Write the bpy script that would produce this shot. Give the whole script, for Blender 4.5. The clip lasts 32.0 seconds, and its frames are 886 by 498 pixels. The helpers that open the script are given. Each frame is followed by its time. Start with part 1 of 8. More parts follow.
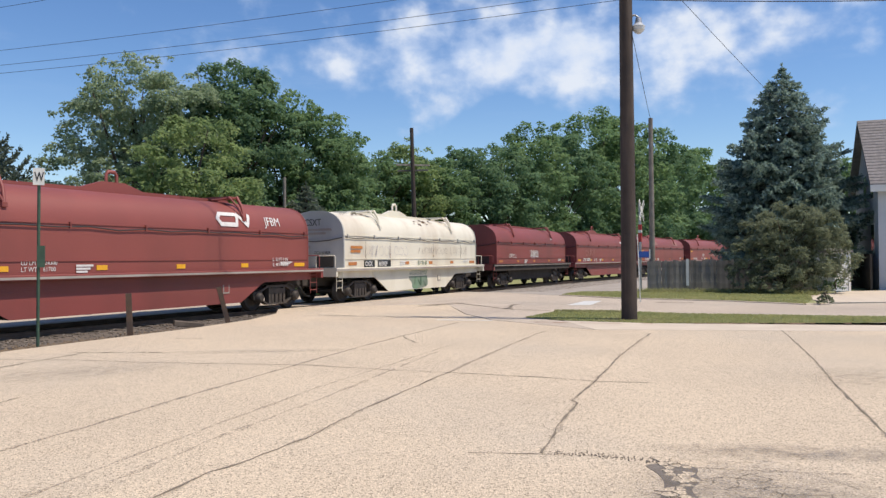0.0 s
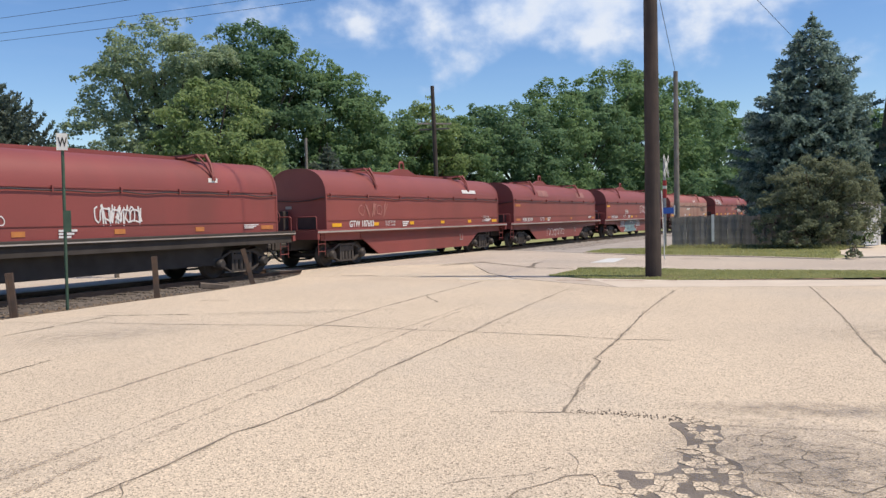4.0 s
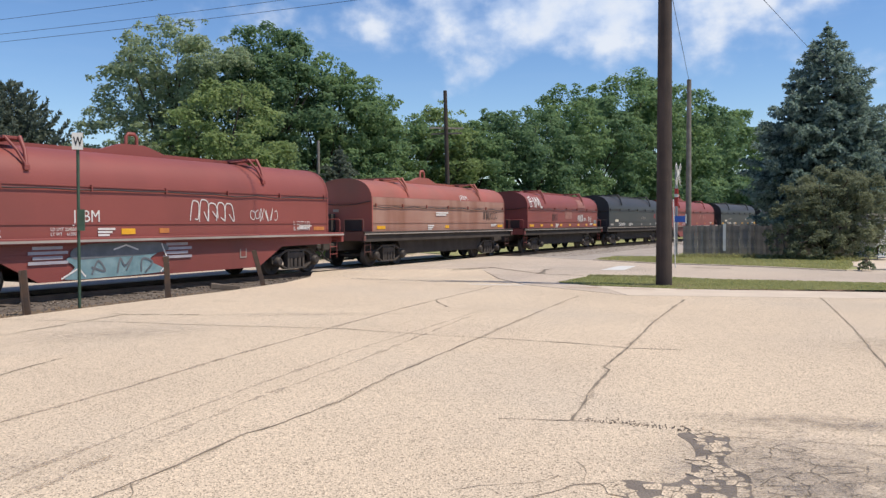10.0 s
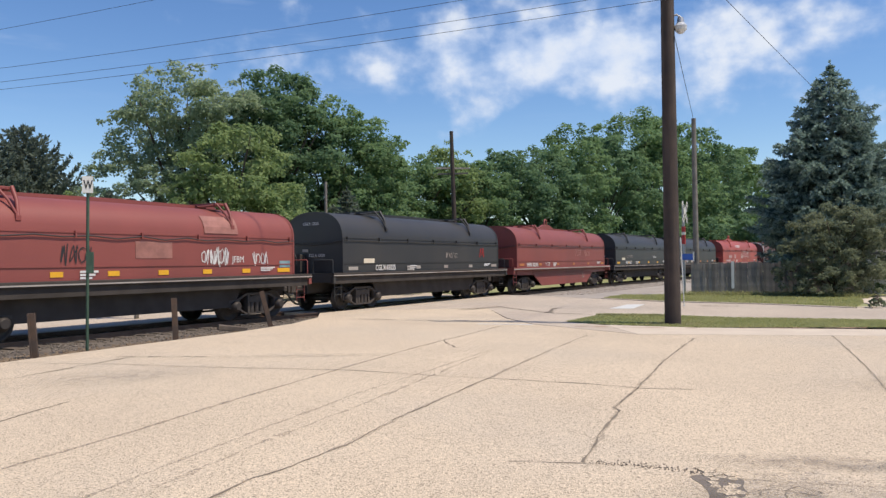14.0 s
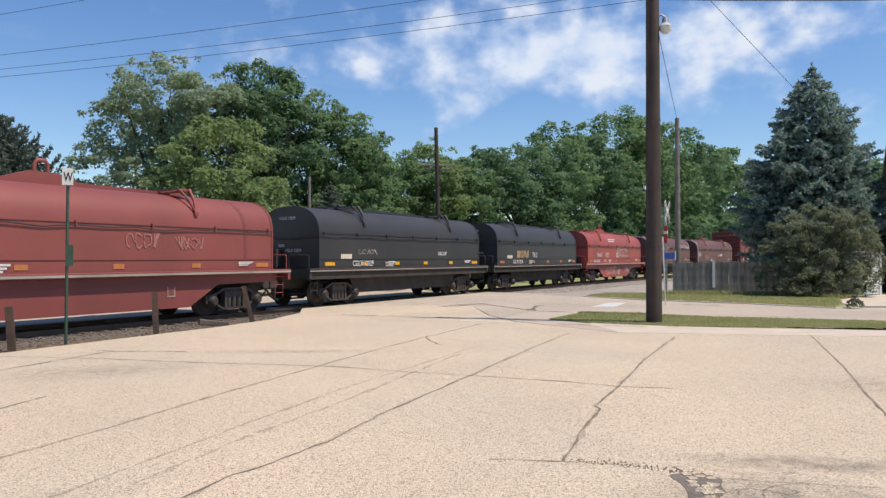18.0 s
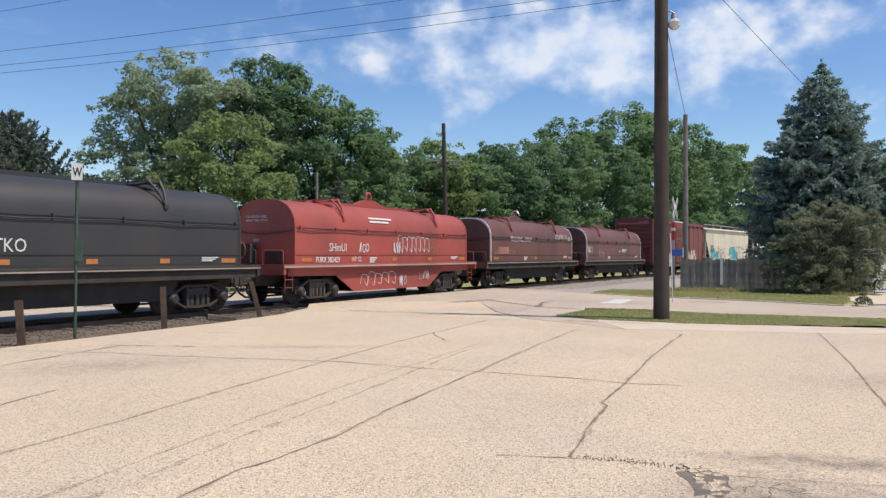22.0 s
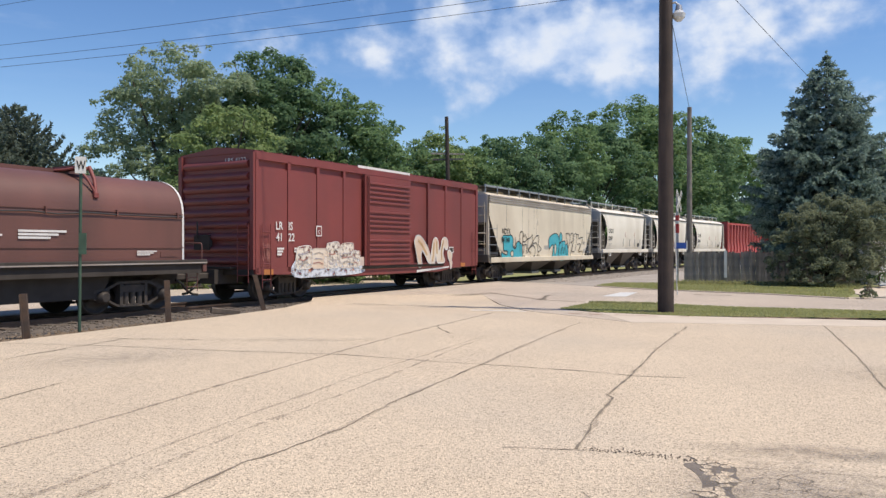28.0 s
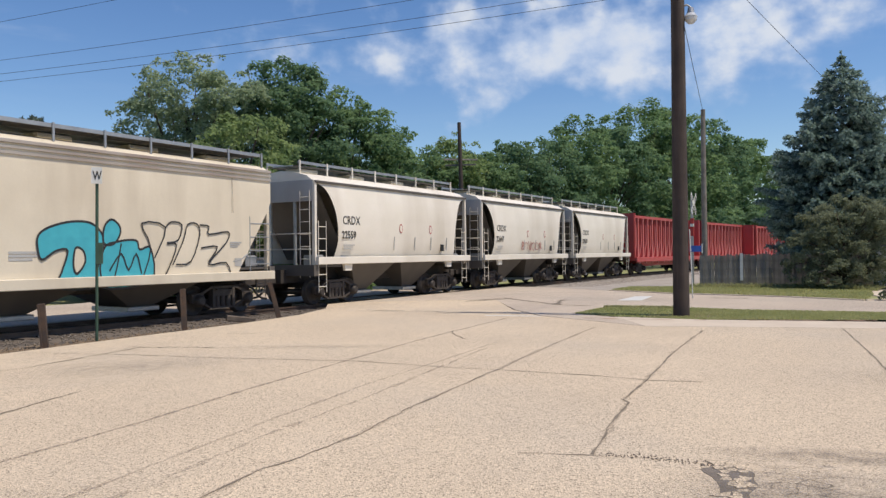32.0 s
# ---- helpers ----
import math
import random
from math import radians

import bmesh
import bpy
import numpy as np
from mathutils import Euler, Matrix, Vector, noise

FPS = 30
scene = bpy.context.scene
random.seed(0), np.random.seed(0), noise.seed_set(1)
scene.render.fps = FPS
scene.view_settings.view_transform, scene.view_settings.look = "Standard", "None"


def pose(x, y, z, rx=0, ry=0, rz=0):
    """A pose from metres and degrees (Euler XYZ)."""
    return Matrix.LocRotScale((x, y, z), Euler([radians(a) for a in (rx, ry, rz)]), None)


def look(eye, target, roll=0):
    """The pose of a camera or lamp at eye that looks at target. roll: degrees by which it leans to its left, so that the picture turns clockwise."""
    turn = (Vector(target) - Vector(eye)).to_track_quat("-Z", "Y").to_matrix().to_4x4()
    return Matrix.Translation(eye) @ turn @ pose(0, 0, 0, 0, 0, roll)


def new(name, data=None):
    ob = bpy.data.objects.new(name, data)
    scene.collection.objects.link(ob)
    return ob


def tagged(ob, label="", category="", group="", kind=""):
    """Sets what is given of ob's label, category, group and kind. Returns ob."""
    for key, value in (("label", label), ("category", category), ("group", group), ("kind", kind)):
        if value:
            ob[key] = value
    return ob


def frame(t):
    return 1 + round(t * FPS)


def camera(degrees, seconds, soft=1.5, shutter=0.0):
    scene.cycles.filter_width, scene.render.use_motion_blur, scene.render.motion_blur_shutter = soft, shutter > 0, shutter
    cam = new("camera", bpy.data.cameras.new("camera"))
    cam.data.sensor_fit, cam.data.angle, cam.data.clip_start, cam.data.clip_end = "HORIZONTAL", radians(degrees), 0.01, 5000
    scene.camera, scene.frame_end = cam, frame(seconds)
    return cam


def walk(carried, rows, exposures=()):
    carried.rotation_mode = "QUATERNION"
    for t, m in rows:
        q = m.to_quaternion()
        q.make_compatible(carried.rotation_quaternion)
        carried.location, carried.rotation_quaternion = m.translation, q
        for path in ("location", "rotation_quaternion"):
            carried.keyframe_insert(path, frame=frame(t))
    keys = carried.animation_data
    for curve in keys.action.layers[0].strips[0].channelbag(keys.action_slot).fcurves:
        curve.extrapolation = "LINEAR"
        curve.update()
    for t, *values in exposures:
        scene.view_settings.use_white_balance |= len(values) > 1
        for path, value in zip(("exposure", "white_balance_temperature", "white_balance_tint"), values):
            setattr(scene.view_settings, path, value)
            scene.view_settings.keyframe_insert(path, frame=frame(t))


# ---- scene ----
cam = camera(59.5, 32.0, 1.4)

PATH = [
    (0, pose(-0.007, -0.029, 1.562, 90.785, 0.502, -0.001)),
    (0.5, pose(-0.000, -0.047, 1.575, 90.343, -0.631, -0.183)),
    (1, pose(-0.001, -0.038, 1.584, 90.597, -0.486, -0.438)),
    (1.5, pose(-0.002, 0.000, 1.591, 90.371, -0.363, -1.073)),
    (2, pose(-0.029, 0.005, 1.581, 89.220, -1.072, 0.137)),
    (2.5, pose(-0.017, 0.007, 1.572, 88.372, -0.624, 1.925)),
    (3, pose(0.007, 0.008, 1.573, 87.801, 0.673, 1.850)),
    (3.5, pose(0.016, 0.010, 1.571, 87.688, 1.173, 1.559)),
    (5.5, pose(0.019, 0.033, 1.590, 88.230, 1.343, 2.489)),
    (6, pose(0.025, 0.048, 1.592, 88.214, 1.004, 2.717)),
    (6.5, pose(0.009, 0.054, 1.587, 87.836, 0.389, 2.905)),
    (7, pose(0.004, 0.033, 1.587, 87.803, 0.121, 3.137)),
    (7.5, pose(0.004, 0.024, 1.584, 88.136, -0.408, 3.008)),
    (8, pose(0.019, 0.017, 1.589, 88.197, 0.032, 2.537)),
    (8.5, pose(0.027, 0.020, 1.572, 87.066, 1.633, 1.881)),
    (9, pose(0.006, 0.020, 1.578, 85.787, 1.029, 1.432)),
    (9.5, pose(0.008, 0.003, 1.579, 86.728, 0.498, 1.762)),
    (10, pose(0.007, -0.009, 1.589, 88.091, 0.306, 2.466)),
    (10.5, pose(-0.013, -0.018, 1.599, 89.313, 0.017, 2.600)),
    (11, pose(-0.002, -0.029, 1.596, 90.131, -0.116, 2.333)),
    (11.5, pose(0.010, -0.027, 1.601, 90.608, 0.292, 2.070)),
    (12, pose(0.009, -0.033, 1.603, 90.927, 0.154, 2.273)),
    (12.5, pose(-0.000, -0.012, 1.597, 90.869, -0.375, 2.899)),
    (13, pose(-0.013, -0.005, 1.595, 91.029, -0.264, 3.794)),
    (13.5, pose(-0.007, -0.001, 1.603, 91.458, 0.579, 3.852)),
    (14, pose(0.005, -0.010, 1.600, 91.006, 0.731, 2.994)),
    (14.5, pose(0.010, -0.002, 1.612, 90.355, 0.162, 1.526)),
    (15, pose(0.016, -0.003, 1.611, 90.289, 0.955, 0.425)),
    (15.5, pose(0.005, -0.018, 1.616, 90.635, 1.271, 0.153)),
    (17.5, pose(0.015, -0.009, 1.619, 90.660, 0.268, 0.980)),
    (18, pose(0.007, -0.003, 1.612, 90.717, 0.125, 1.762)),
    (18.5, pose(0.008, -0.002, 1.622, 90.844, -0.104, 1.942)),
    (19, pose(0.012, -0.004, 1.615, 90.882, -0.107, 1.641)),
    (19.5, pose(0.009, -0.009, 1.617, 90.877, 0.052, 1.426)),
    (20, pose(0.011, -0.016, 1.619, 90.792, 0.083, 1.365)),
    (20.5, pose(0.006, -0.017, 1.616, 90.612, -0.065, 1.414)),
    (21, pose(0.006, -0.020, 1.620, 90.522, -0.293, 1.618)),
    (21.5, pose(0.003, -0.017, 1.622, 90.423, -0.234, 1.983)),
    (22, pose(0.003, -0.016, 1.616, 90.413, -0.091, 2.279)),
    (22.5, pose(-0.008, -0.004, 1.609, 90.397, -0.207, 2.566)),
    (23, pose(-0.005, 0.003, 1.612, 90.334, -0.280, 2.776)),
    (23.5, pose(-0.012, -0.004, 1.614, 90.533, -0.221, 2.841)),
    (24, pose(-0.002, 0.008, 1.612, 90.567, 0.007, 2.916)),
    (24.5, pose(-0.008, -0.001, 1.614, 90.593, 0.179, 2.887)),
    (25, pose(-0.019, 0.005, 1.614, 90.497, -0.003, 2.859)),
    (25.5, pose(-0.027, 0.021, 1.604, 90.153, -0.708, 2.946)),
    (26, pose(-0.017, 0.023, 1.598, 89.774, -0.713, 2.718)),
    (26.5, pose(-0.017, 0.007, 1.598, 90.081, -0.431, 2.174)),
    (28.5, pose(-0.024, 0.013, 1.599, 89.926, 0.124, 2.613)),
    (29, pose(-0.023, 0.003, 1.602, 90.107, 0.028, 2.780)),
    (29.5, pose(-0.027, 0.004, 1.605, 90.393, 0.011, 2.728)),
    (30, pose(-0.025, -0.007, 1.605, 90.516, 0.221, 2.701)),
    (30.5, pose(-0.008, 0.006, 1.604, 90.476, 0.257, 2.965)),
    (31, pose(-0.011, -0.001, 1.598, 90.249, 0.589, 3.472)),
    (31.5, pose(-0.007, 0.007, 1.601, 90.301, 0.771, 3.631)),
    (32, pose(-0.017, 0.006, 1.601, 90.374, 0.614, 3.523)),
]
walk(cam, PATH, ((0, 0.10), (31.2, 0.10), (32, -0.08)))

# ---- light: high summer sun, scattered cloud over a blue sky ----
SUN_DIR = Vector((0.437, -0.145, 0.883)).normalized()
sun = new("sun", bpy.data.lights.new("sun", "SUN"))
sun.data.energy, sun.data.angle, sun.data.color = 4.35, radians(0.9), (1.0, 0.885, 0.735)
sun.matrix_world = look((0, 0, 60), Vector((0, 0, 60)) - SUN_DIR)

world = bpy.data.worlds.new("sky")
scene.world = world
world.use_nodes = True


def build_sky():
    nt = world.node_tree
    n, li = nt.nodes, nt.links
    n.clear()
    out, bg = n.new("ShaderNodeOutputWorld"), n.new("ShaderNodeBackground")
    sky = n.new("ShaderNodeTexSky")
    sky.sky_type, sky.sun_disc = "NISHITA", False
    sky.sun_elevation = math.asin(SUN_DIR.z)
    sky.sun_rotation = math.atan2(SUN_DIR.x, SUN_DIR.y)
    sky.air_density, sky.dust_density, sky.ozone_density = 1.0, 0.15, 2.5
    co = n.new("ShaderNodeTexCoord")
    sep = n.new("ShaderNodeSeparateXYZ")
    li.new(co.outputs["Generated"], sep.inputs[0])

    def m(op, a, b=0.0, c=0.0):
        x = n.new("ShaderNodeMath")
        x.operation = op
        for i, v in enumerate((a, b, c)):
            if isinstance(v, (int, float)):
                x.inputs[i].default_value = v
            else:
                li.new(v, x.inputs[i])
        return x.outputs[0]

    # a bank of fair-weather cumulus over the wood, thin cloud elsewhere
    az = m("ARCTAN2", sep.outputs[0], sep.outputs[1])
    el = m("DIVIDE", sep.outputs[2], m("SQRT", m("ADD", m("MULTIPLY", sep.outputs[0], sep.outputs[0]), m("ADD", m("MULTIPLY", sep.outputs[1], sep.outputs[1]), 0.0004))))

    def noise_at(kx, ky, detail, rough, shift, warp=0.0):
        cmb = n.new("ShaderNodeCombineXYZ")
        li.new(m("MULTIPLY", az, kx), cmb.inputs[0]), li.new(m("MULTIPLY", el, ky), cmb.inputs[1])
        cmb.inputs[2].default_value = shift
        t = n.new("ShaderNodeTexNoise")
        t.inputs["Scale"].default_value, t.inputs["Detail"].default_value, t.inputs["Roughness"].default_value = 1.0, detail, rough
        t.inputs["Distortion"].default_value = warp
        li.new(cmb.outputs[0], t.inputs["Vector"])
        return t.outputs[0]

    def bell(v, mid, width):
        d = m("DIVIDE", m("SUBTRACT", v, mid), width)
        return m("POWER", 2.718, m("MULTIPLY", m("MULTIPLY", d, d), -1.0))

    def span(v, lo, hi):
        r = n.new("ShaderNodeMapRange")
        r.interpolation_type = "SMOOTHSTEP"
        r.inputs["From Min"].default_value, r.inputs["From Max"].default_value = lo, hi
        li.new(v, r.inputs[0])
        return r.outputs[0]

    puff = noise_at(15.5, 19.0, 6, 0.50, 5.7)
    wisp = noise_at(3.75, 21.7, 5, 0.6, 8.1)
    bank = m("MULTIPLY", bell(az, 0.143, 0.39), bell(el, 0.265, 0.074))
    outlier = m("MULTIPLY", bell(az, 0.503, 0.041), bell(el, 0.310, 0.026))
    puffs = span(m("ADD", m("MULTIPLY", puff, 1.0), m("ADD", m("MULTIPLY", bank, 0.44), m("MULTIPLY", outlier, 0.40))), 0.62, 0.98)
    thin = m("MULTIPLY", m("MULTIPLY", span(wisp, 0.50, 0.80), span(el, 0.145, 0.29)), 0.38)
    dens = m("MAXIMUM", m("MULTIPLY", puffs, 0.88), thin)
    shade = n.new("ShaderNodeMix")
    shade.data_type = "RGBA"
    shade.inputs["A"].default_value, shade.inputs["B"].default_value = (3.9, 4.6, 5.9, 1), (5.3, 5.55, 6.0, 1)
    li.new(m("MULTIPLY", puffs, span(puff, 0.40, 0.66)), shade.inputs["Factor"])
    mix = n.new("ShaderNodeMix")
    mix.data_type = "RGBA"
    deep = n.new("ShaderNodeHueSaturation")
    deep.inputs["Hue"].default_value = 0.508
    deep.inputs["Saturation"].default_value, deep.inputs["Value"].default_value = 1.20, 0.86
    li.new(sky.outputs[0], deep.inputs["Color"])
    li.new(dens, mix.inputs["Factor"]), li.new(deep.outputs[0], mix.inputs["A"]), li.new(shade.outputs["Result"], mix.inputs["B"])
    li.new(mix.outputs["Result"], bg.inputs[0])
    bg.inputs[1].default_value = 0.15
    li.new(bg.outputs[0], out.inputs[0])


build_sky()

# ---- materials ----
MATS = {}


def mat(name, base, alt=None, scale=3.0, rough=0.7, metal=0.0, bump=0.2, fine=60.0, fine_amt=0.25, stain=None, stain_amt=0.0,
        stain_scale=0.6, streak=1.0, spread=0.0, spec=0.5, speckle=0.0, speck_scale=55.0):
    """A painted, mineral or woody surface: broad mottling, fine grain with relief, and stains drawn out along z by streak."""
    if name in MATS:
        return MATS[name]
    mt = bpy.data.materials.new(name)
    mt.use_nodes = True
    nt = mt.node_tree
    n, li = nt.nodes, nt.links
    b = n["Principled BSDF"]
    b.inputs["Roughness"].default_value, b.inputs["Metallic"].default_value = rough, metal
    b.inputs["Specular IOR Level"].default_value = spec
    co = n.new("ShaderNodeTexCoord")
    mp = n.new("ShaderNodeMapping")
    mp.inputs["Scale"].default_value = (1, 1, 1 / streak)
    li.new(co.outputs["Object"], mp.inputs[0])

    def tex(s, detail=4.0, src=None):
        t = n.new("ShaderNodeTexNoise")
        t.inputs["Scale"].default_value, t.inputs["Detail"].default_value = s, detail
        li.new(src or co.outputs["Object"], t.inputs["Vector"])
        return t.outputs[0]

    def ramp(v, lo, hi):
        r = n.new("ShaderNodeMapRange")
        r.inputs["From Min"].default_value, r.inputs["From Max"].default_value = lo, hi
        li.new(v, r.inputs[0])
        return r.outputs[0]

    def blend(f, a, c):
        x = n.new("ShaderNodeMix")
        x.data_type = "RGBA"
        for key, v in (("Factor", f), ("A", a), ("B", c)):
            if isinstance(v, tuple):
                x.inputs[key].default_value = (*v, 1)
            elif isinstance(v, float):
                x.inputs[key].default_value = v
            else:
                li.new(v, x.inputs[key])
        return x.outputs["Result"]

    alt = alt or tuple(c * 0.7 for c in base)
    col = blend(ramp(tex(scale), 0.35, 0.65), base, alt)
    grain = tex(fine, 3.0)
    dark = tuple(c * (1 - fine_amt) for c in base)
    g = n.new("ShaderNodeMath")
    g.operation = "MULTIPLY"
    li.new(ramp(grain, 0.45, 0.75), g.inputs[0])
    g.inputs[1].default_value = min(1.0, fine_amt * 2)
    col = blend(g.outputs[0], col, dark)
    if speckle:
        vo, hs2, rr = n.new("ShaderNodeTexVoronoi"), n.new("ShaderNodeHueSaturation"), n.new("ShaderNodeMapRange")
        vo.inputs["Scale"].default_value = speck_scale
        li.new(co.outputs["Object"], vo.inputs["Vector"])
        sp = n.new("ShaderNodeSeparateColor")
        li.new(vo.outputs["Color"], sp.inputs[0])
        rr.inputs["To Min"].default_value, rr.inputs["To Max"].default_value = 1 - speckle, 1 + speckle * 0.7
        li.new(sp.outputs[0], rr.inputs[0]), li.new(rr.outputs[0], hs2.inputs["Value"]), li.new(col, hs2.inputs["Color"])
        col = hs2.outputs[0]
    if stain:
        s = n.new("ShaderNodeMath")
        s.operation = "MULTIPLY"
        li.new(ramp(tex(stain_scale, 6.0, mp.outputs[0]), 0.5, 0.72), s.inputs[0])
        s.inputs[1].default_value = stain_amt
        col = blend(s.outputs[0], col, stain)
    if spread:
        info = n.new("ShaderNodeObjectInfo")
        hs = n.new("ShaderNodeHueSaturation")
        r = n.new("ShaderNodeMapRange")
        r.inputs["To Min"].default_value, r.inputs["To Max"].default_value = 1 - spread, 1 + spread
        li.new(info.outputs["Random"], r.inputs[0]), li.new(r.outputs[0], hs.inputs["Value"])
        li.new(col, hs.inputs["Color"])
        col = hs.outputs[0]
    li.new(col, b.inputs["Base Color"])
    if bump:
        bp = n.new("ShaderNodeBump")
        bp.inputs["Strength"].default_value, bp.inputs["Distance"].default_value = bump, 0.02
        li.new(grain, bp.inputs["Height"]), li.new(bp.outputs[0], b.inputs["Normal"])
    MATS[name] = mt
    return mt


def leaf_mat(name, base, alt, trans=0.25):
    """Leaves that vary leaf by leaf and let some light through."""
    if name in MATS:
        return MATS[name]
    mt = bpy.data.materials.new(name)
    mt.use_nodes = True
    n, li = mt.node_tree.nodes, mt.node_tree.links
    b = n["Principled BSDF"]
    b.inputs["Roughness"].default_value, b.inputs["Specular IOR Level"].default_value = 0.75, 0.15
    geo, mix = n.new("ShaderNodeNewGeometry"), n.new("ShaderNodeMix")
    mix.data_type = "RGBA"
    mix.inputs["A"].default_value, mix.inputs["B"].default_value = (*base, 1), (*alt, 1)
    co, t, add = n.new("ShaderNodeTexCoord"), n.new("ShaderNodeTexNoise"), n.new("ShaderNodeMath")
    t.inputs["Scale"].default_value = 0.5
    li.new(co.outputs["Object"], t.inputs["Vector"])
    add.operation = "MULTIPLY_ADD"
    li.new(geo.outputs["Random Per Island"], add.inputs[0])
    add.inputs[1].default_value = 0.5
    r = n.new("ShaderNodeMapRange")
    r.inputs["From Min"].default_value, r.inputs["From Max"].default_value = 0.35, 0.65
    r.inputs["To Min"].default_value, r.inputs["To Max"].default_value = 0.0, 0.5
    li.new(t.outputs[0], r.inputs[0]), li.new(r.outputs[0], add.inputs[2])
    li.new(add.outputs[0], mix.inputs["Factor"])
    li.new(mix.outputs["Result"], b.inputs["Base Color"])
    tr, ms = n.new("ShaderNodeBsdfTranslucent"), n.new("ShaderNodeMixShader")
    li.new(mix.outputs["Result"], tr.inputs[0])
    ms.inputs[0].default_value = trans
    li.new(b.outputs[0], ms.inputs[1]), li.new(tr.outputs[0], ms.inputs[2])
    li.new(ms.outputs[0], n["Material Output"].inputs[0])
    MATS[name] = mt
    return mt


def aggregate(name, base, alt, grey, dark=0.5, scale=92.0):
    """Exposed-aggregate paving: broad tan and grey areas, and stones of which some are dark and some pale."""
    mt = bpy.data.materials.new(name)
    mt.use_nodes = True
    n, li = mt.node_tree.nodes, mt.node_tree.links
    b = n["Principled BSDF"]
    b.inputs["Roughness"].default_value, b.inputs["Specular IOR Level"].default_value = 0.9, 0.3
    co = n.new("ShaderNodeTexCoord")

    def field(s, detail, lo, hi):
        t, r = n.new("ShaderNodeTexNoise"), n.new("ShaderNodeMapRange")
        t.inputs["Scale"].default_value, t.inputs["Detail"].default_value = s, detail
        r.inputs["From Min"].default_value, r.inputs["From Max"].default_value = lo, hi
        li.new(co.outputs["Object"], t.inputs["Vector"]), li.new(t.outputs[0], r.inputs[0])
        return r.outputs[0]

    def blend(f, a, c):
        x = n.new("ShaderNodeMix")
        x.data_type = "RGBA"
        for key, v in (("Factor", f), ("A", a), ("B", c)):
            if isinstance(v, tuple):
                x.inputs[key].default_value = (*v, 1)
            else:
                li.new(v, x.inputs[key])
        return x.outputs["Result"]

    col = blend(field(0.33, 5, 0.38, 0.66), base, alt)
    half = n.new("ShaderNodeMath")
    half.operation = "MULTIPLY"
    li.new(field(0.21, 7, 0.48, 0.70), half.inputs[0])
    half.inputs[1].default_value = 0.6
    col = blend(half.outputs[0], col, grey)
    vo, sp, cr, hs = n.new("ShaderNodeTexVoronoi"), n.new("ShaderNodeSeparateColor"), n.new("ShaderNodeValToRGB"), n.new("ShaderNodeHueSaturation")
    vo.inputs["Scale"].default_value = scale
    li.new(co.outputs["Object"], vo.inputs["Vector"]), li.new(vo.outputs["Color"], sp.inputs[0]), li.new(sp.outputs[0], cr.inputs[0])
    cr.color_ramp.elements[0].position, cr.color_ramp.elements[0].color = 0.06, (1 - dark,) * 3 + (1,)
    cr.color_ramp.elements[1].position, cr.color_ramp.elements[1].color = 1.0, (1.30,) * 3 + (1,)
    for p, v in ((0.18, 1 - dark * 0.5), (0.30, 0.93), (0.78, 1.0)):
        cr.color_ramp.elements.new(p).color = (v, v, v, 1)
    li.new(cr.outputs[0], hs.inputs["Value"]), li.new(col, hs.inputs["Color"])
    li.new(hs.outputs[0], b.inputs["Base Color"])
    bp = n.new("ShaderNodeBump")
    bp.inputs["Strength"].default_value, bp.inputs["Distance"].default_value = 0.6, 0.008
    li.new(vo.outputs["Distance"], bp.inputs["Height"]), li.new(bp.outputs[0], b.inputs["Normal"])
    return mt


LOT = aggregate("aggregate_pavement", (0.645, 0.53, 0.39), (0.585, 0.48, 0.355), (0.52, 0.45, 0.36), 0.60)
ROAD = aggregate("road_surface", (0.53, 0.45, 0.36), (0.48, 0.40, 0.32), (0.38, 0.335, 0.285), 0.4, 70.0)
CONC = mat("kerb_concrete", (0.62, 0.53, 0.42), (0.55, 0.465, 0.37), 1.2, 0.9, bump=0.4, fine=45, fine_amt=0.25)
CRACK = mat("crack_filler", (0.165, 0.135, 0.10), (0.24, 0.20, 0.15), 2.0, 0.95, bump=0.4, fine=40)
DIRT = mat("pothole_dirt", (0.235, 0.20, 0.165), (0.15, 0.125, 0.105), 3.0, 0.95, bump=0.6, fine=50, fine_amt=0.4)
GRASSBASE = mat("turf_soil", (0.25, 0.275, 0.11), (0.33, 0.31, 0.15), 0.8, 0.95, bump=0.5, fine=30, fine_amt=0.4)
BALLAST = mat("ballast", (0.17, 0.14, 0.11), (0.105, 0.085, 0.07), 1.2, 0.95, bump=0.9, fine=22, fine_amt=0.45)
GRAVEL = mat("pale_gravel", (0.42, 0.375, 0.325), (0.33, 0.29, 0.25), 0.9, 0.95, bump=0.9, fine=20, fine_amt=0.4)
PALESTONE = mat("pale_gravel_stone", (0.46, 0.41, 0.36), (0.30, 0.265, 0.23), 3.0, 0.9, bump=0.3, fine=30)
STONE = mat("ballast_stone", (0.19, 0.16, 0.13), (0.10, 0.083, 0.068), 3.0, 0.9, bump=0.3, fine=30)
RAIL = mat("rail_steel", (0.17, 0.11, 0.08), (0.11, 0.075, 0.055), 3, 0.55, metal=0.5, bump=0.2)
TIE = mat("sleeper_wood", (0.14, 0.11, 0.085), (0.09, 0.07, 0.055), 4, 0.9, bump=0.6, spread=0.25)
POLEWOOD = mat("pole_wood", (0.062, 0.044, 0.036), (0.040, 0.030, 0.026), 2.5, 0.85, bump=0.6, fine=40, streak=14, stain=(0.10, 0.075, 0.062), stain_amt=0.7, stain_scale=6)
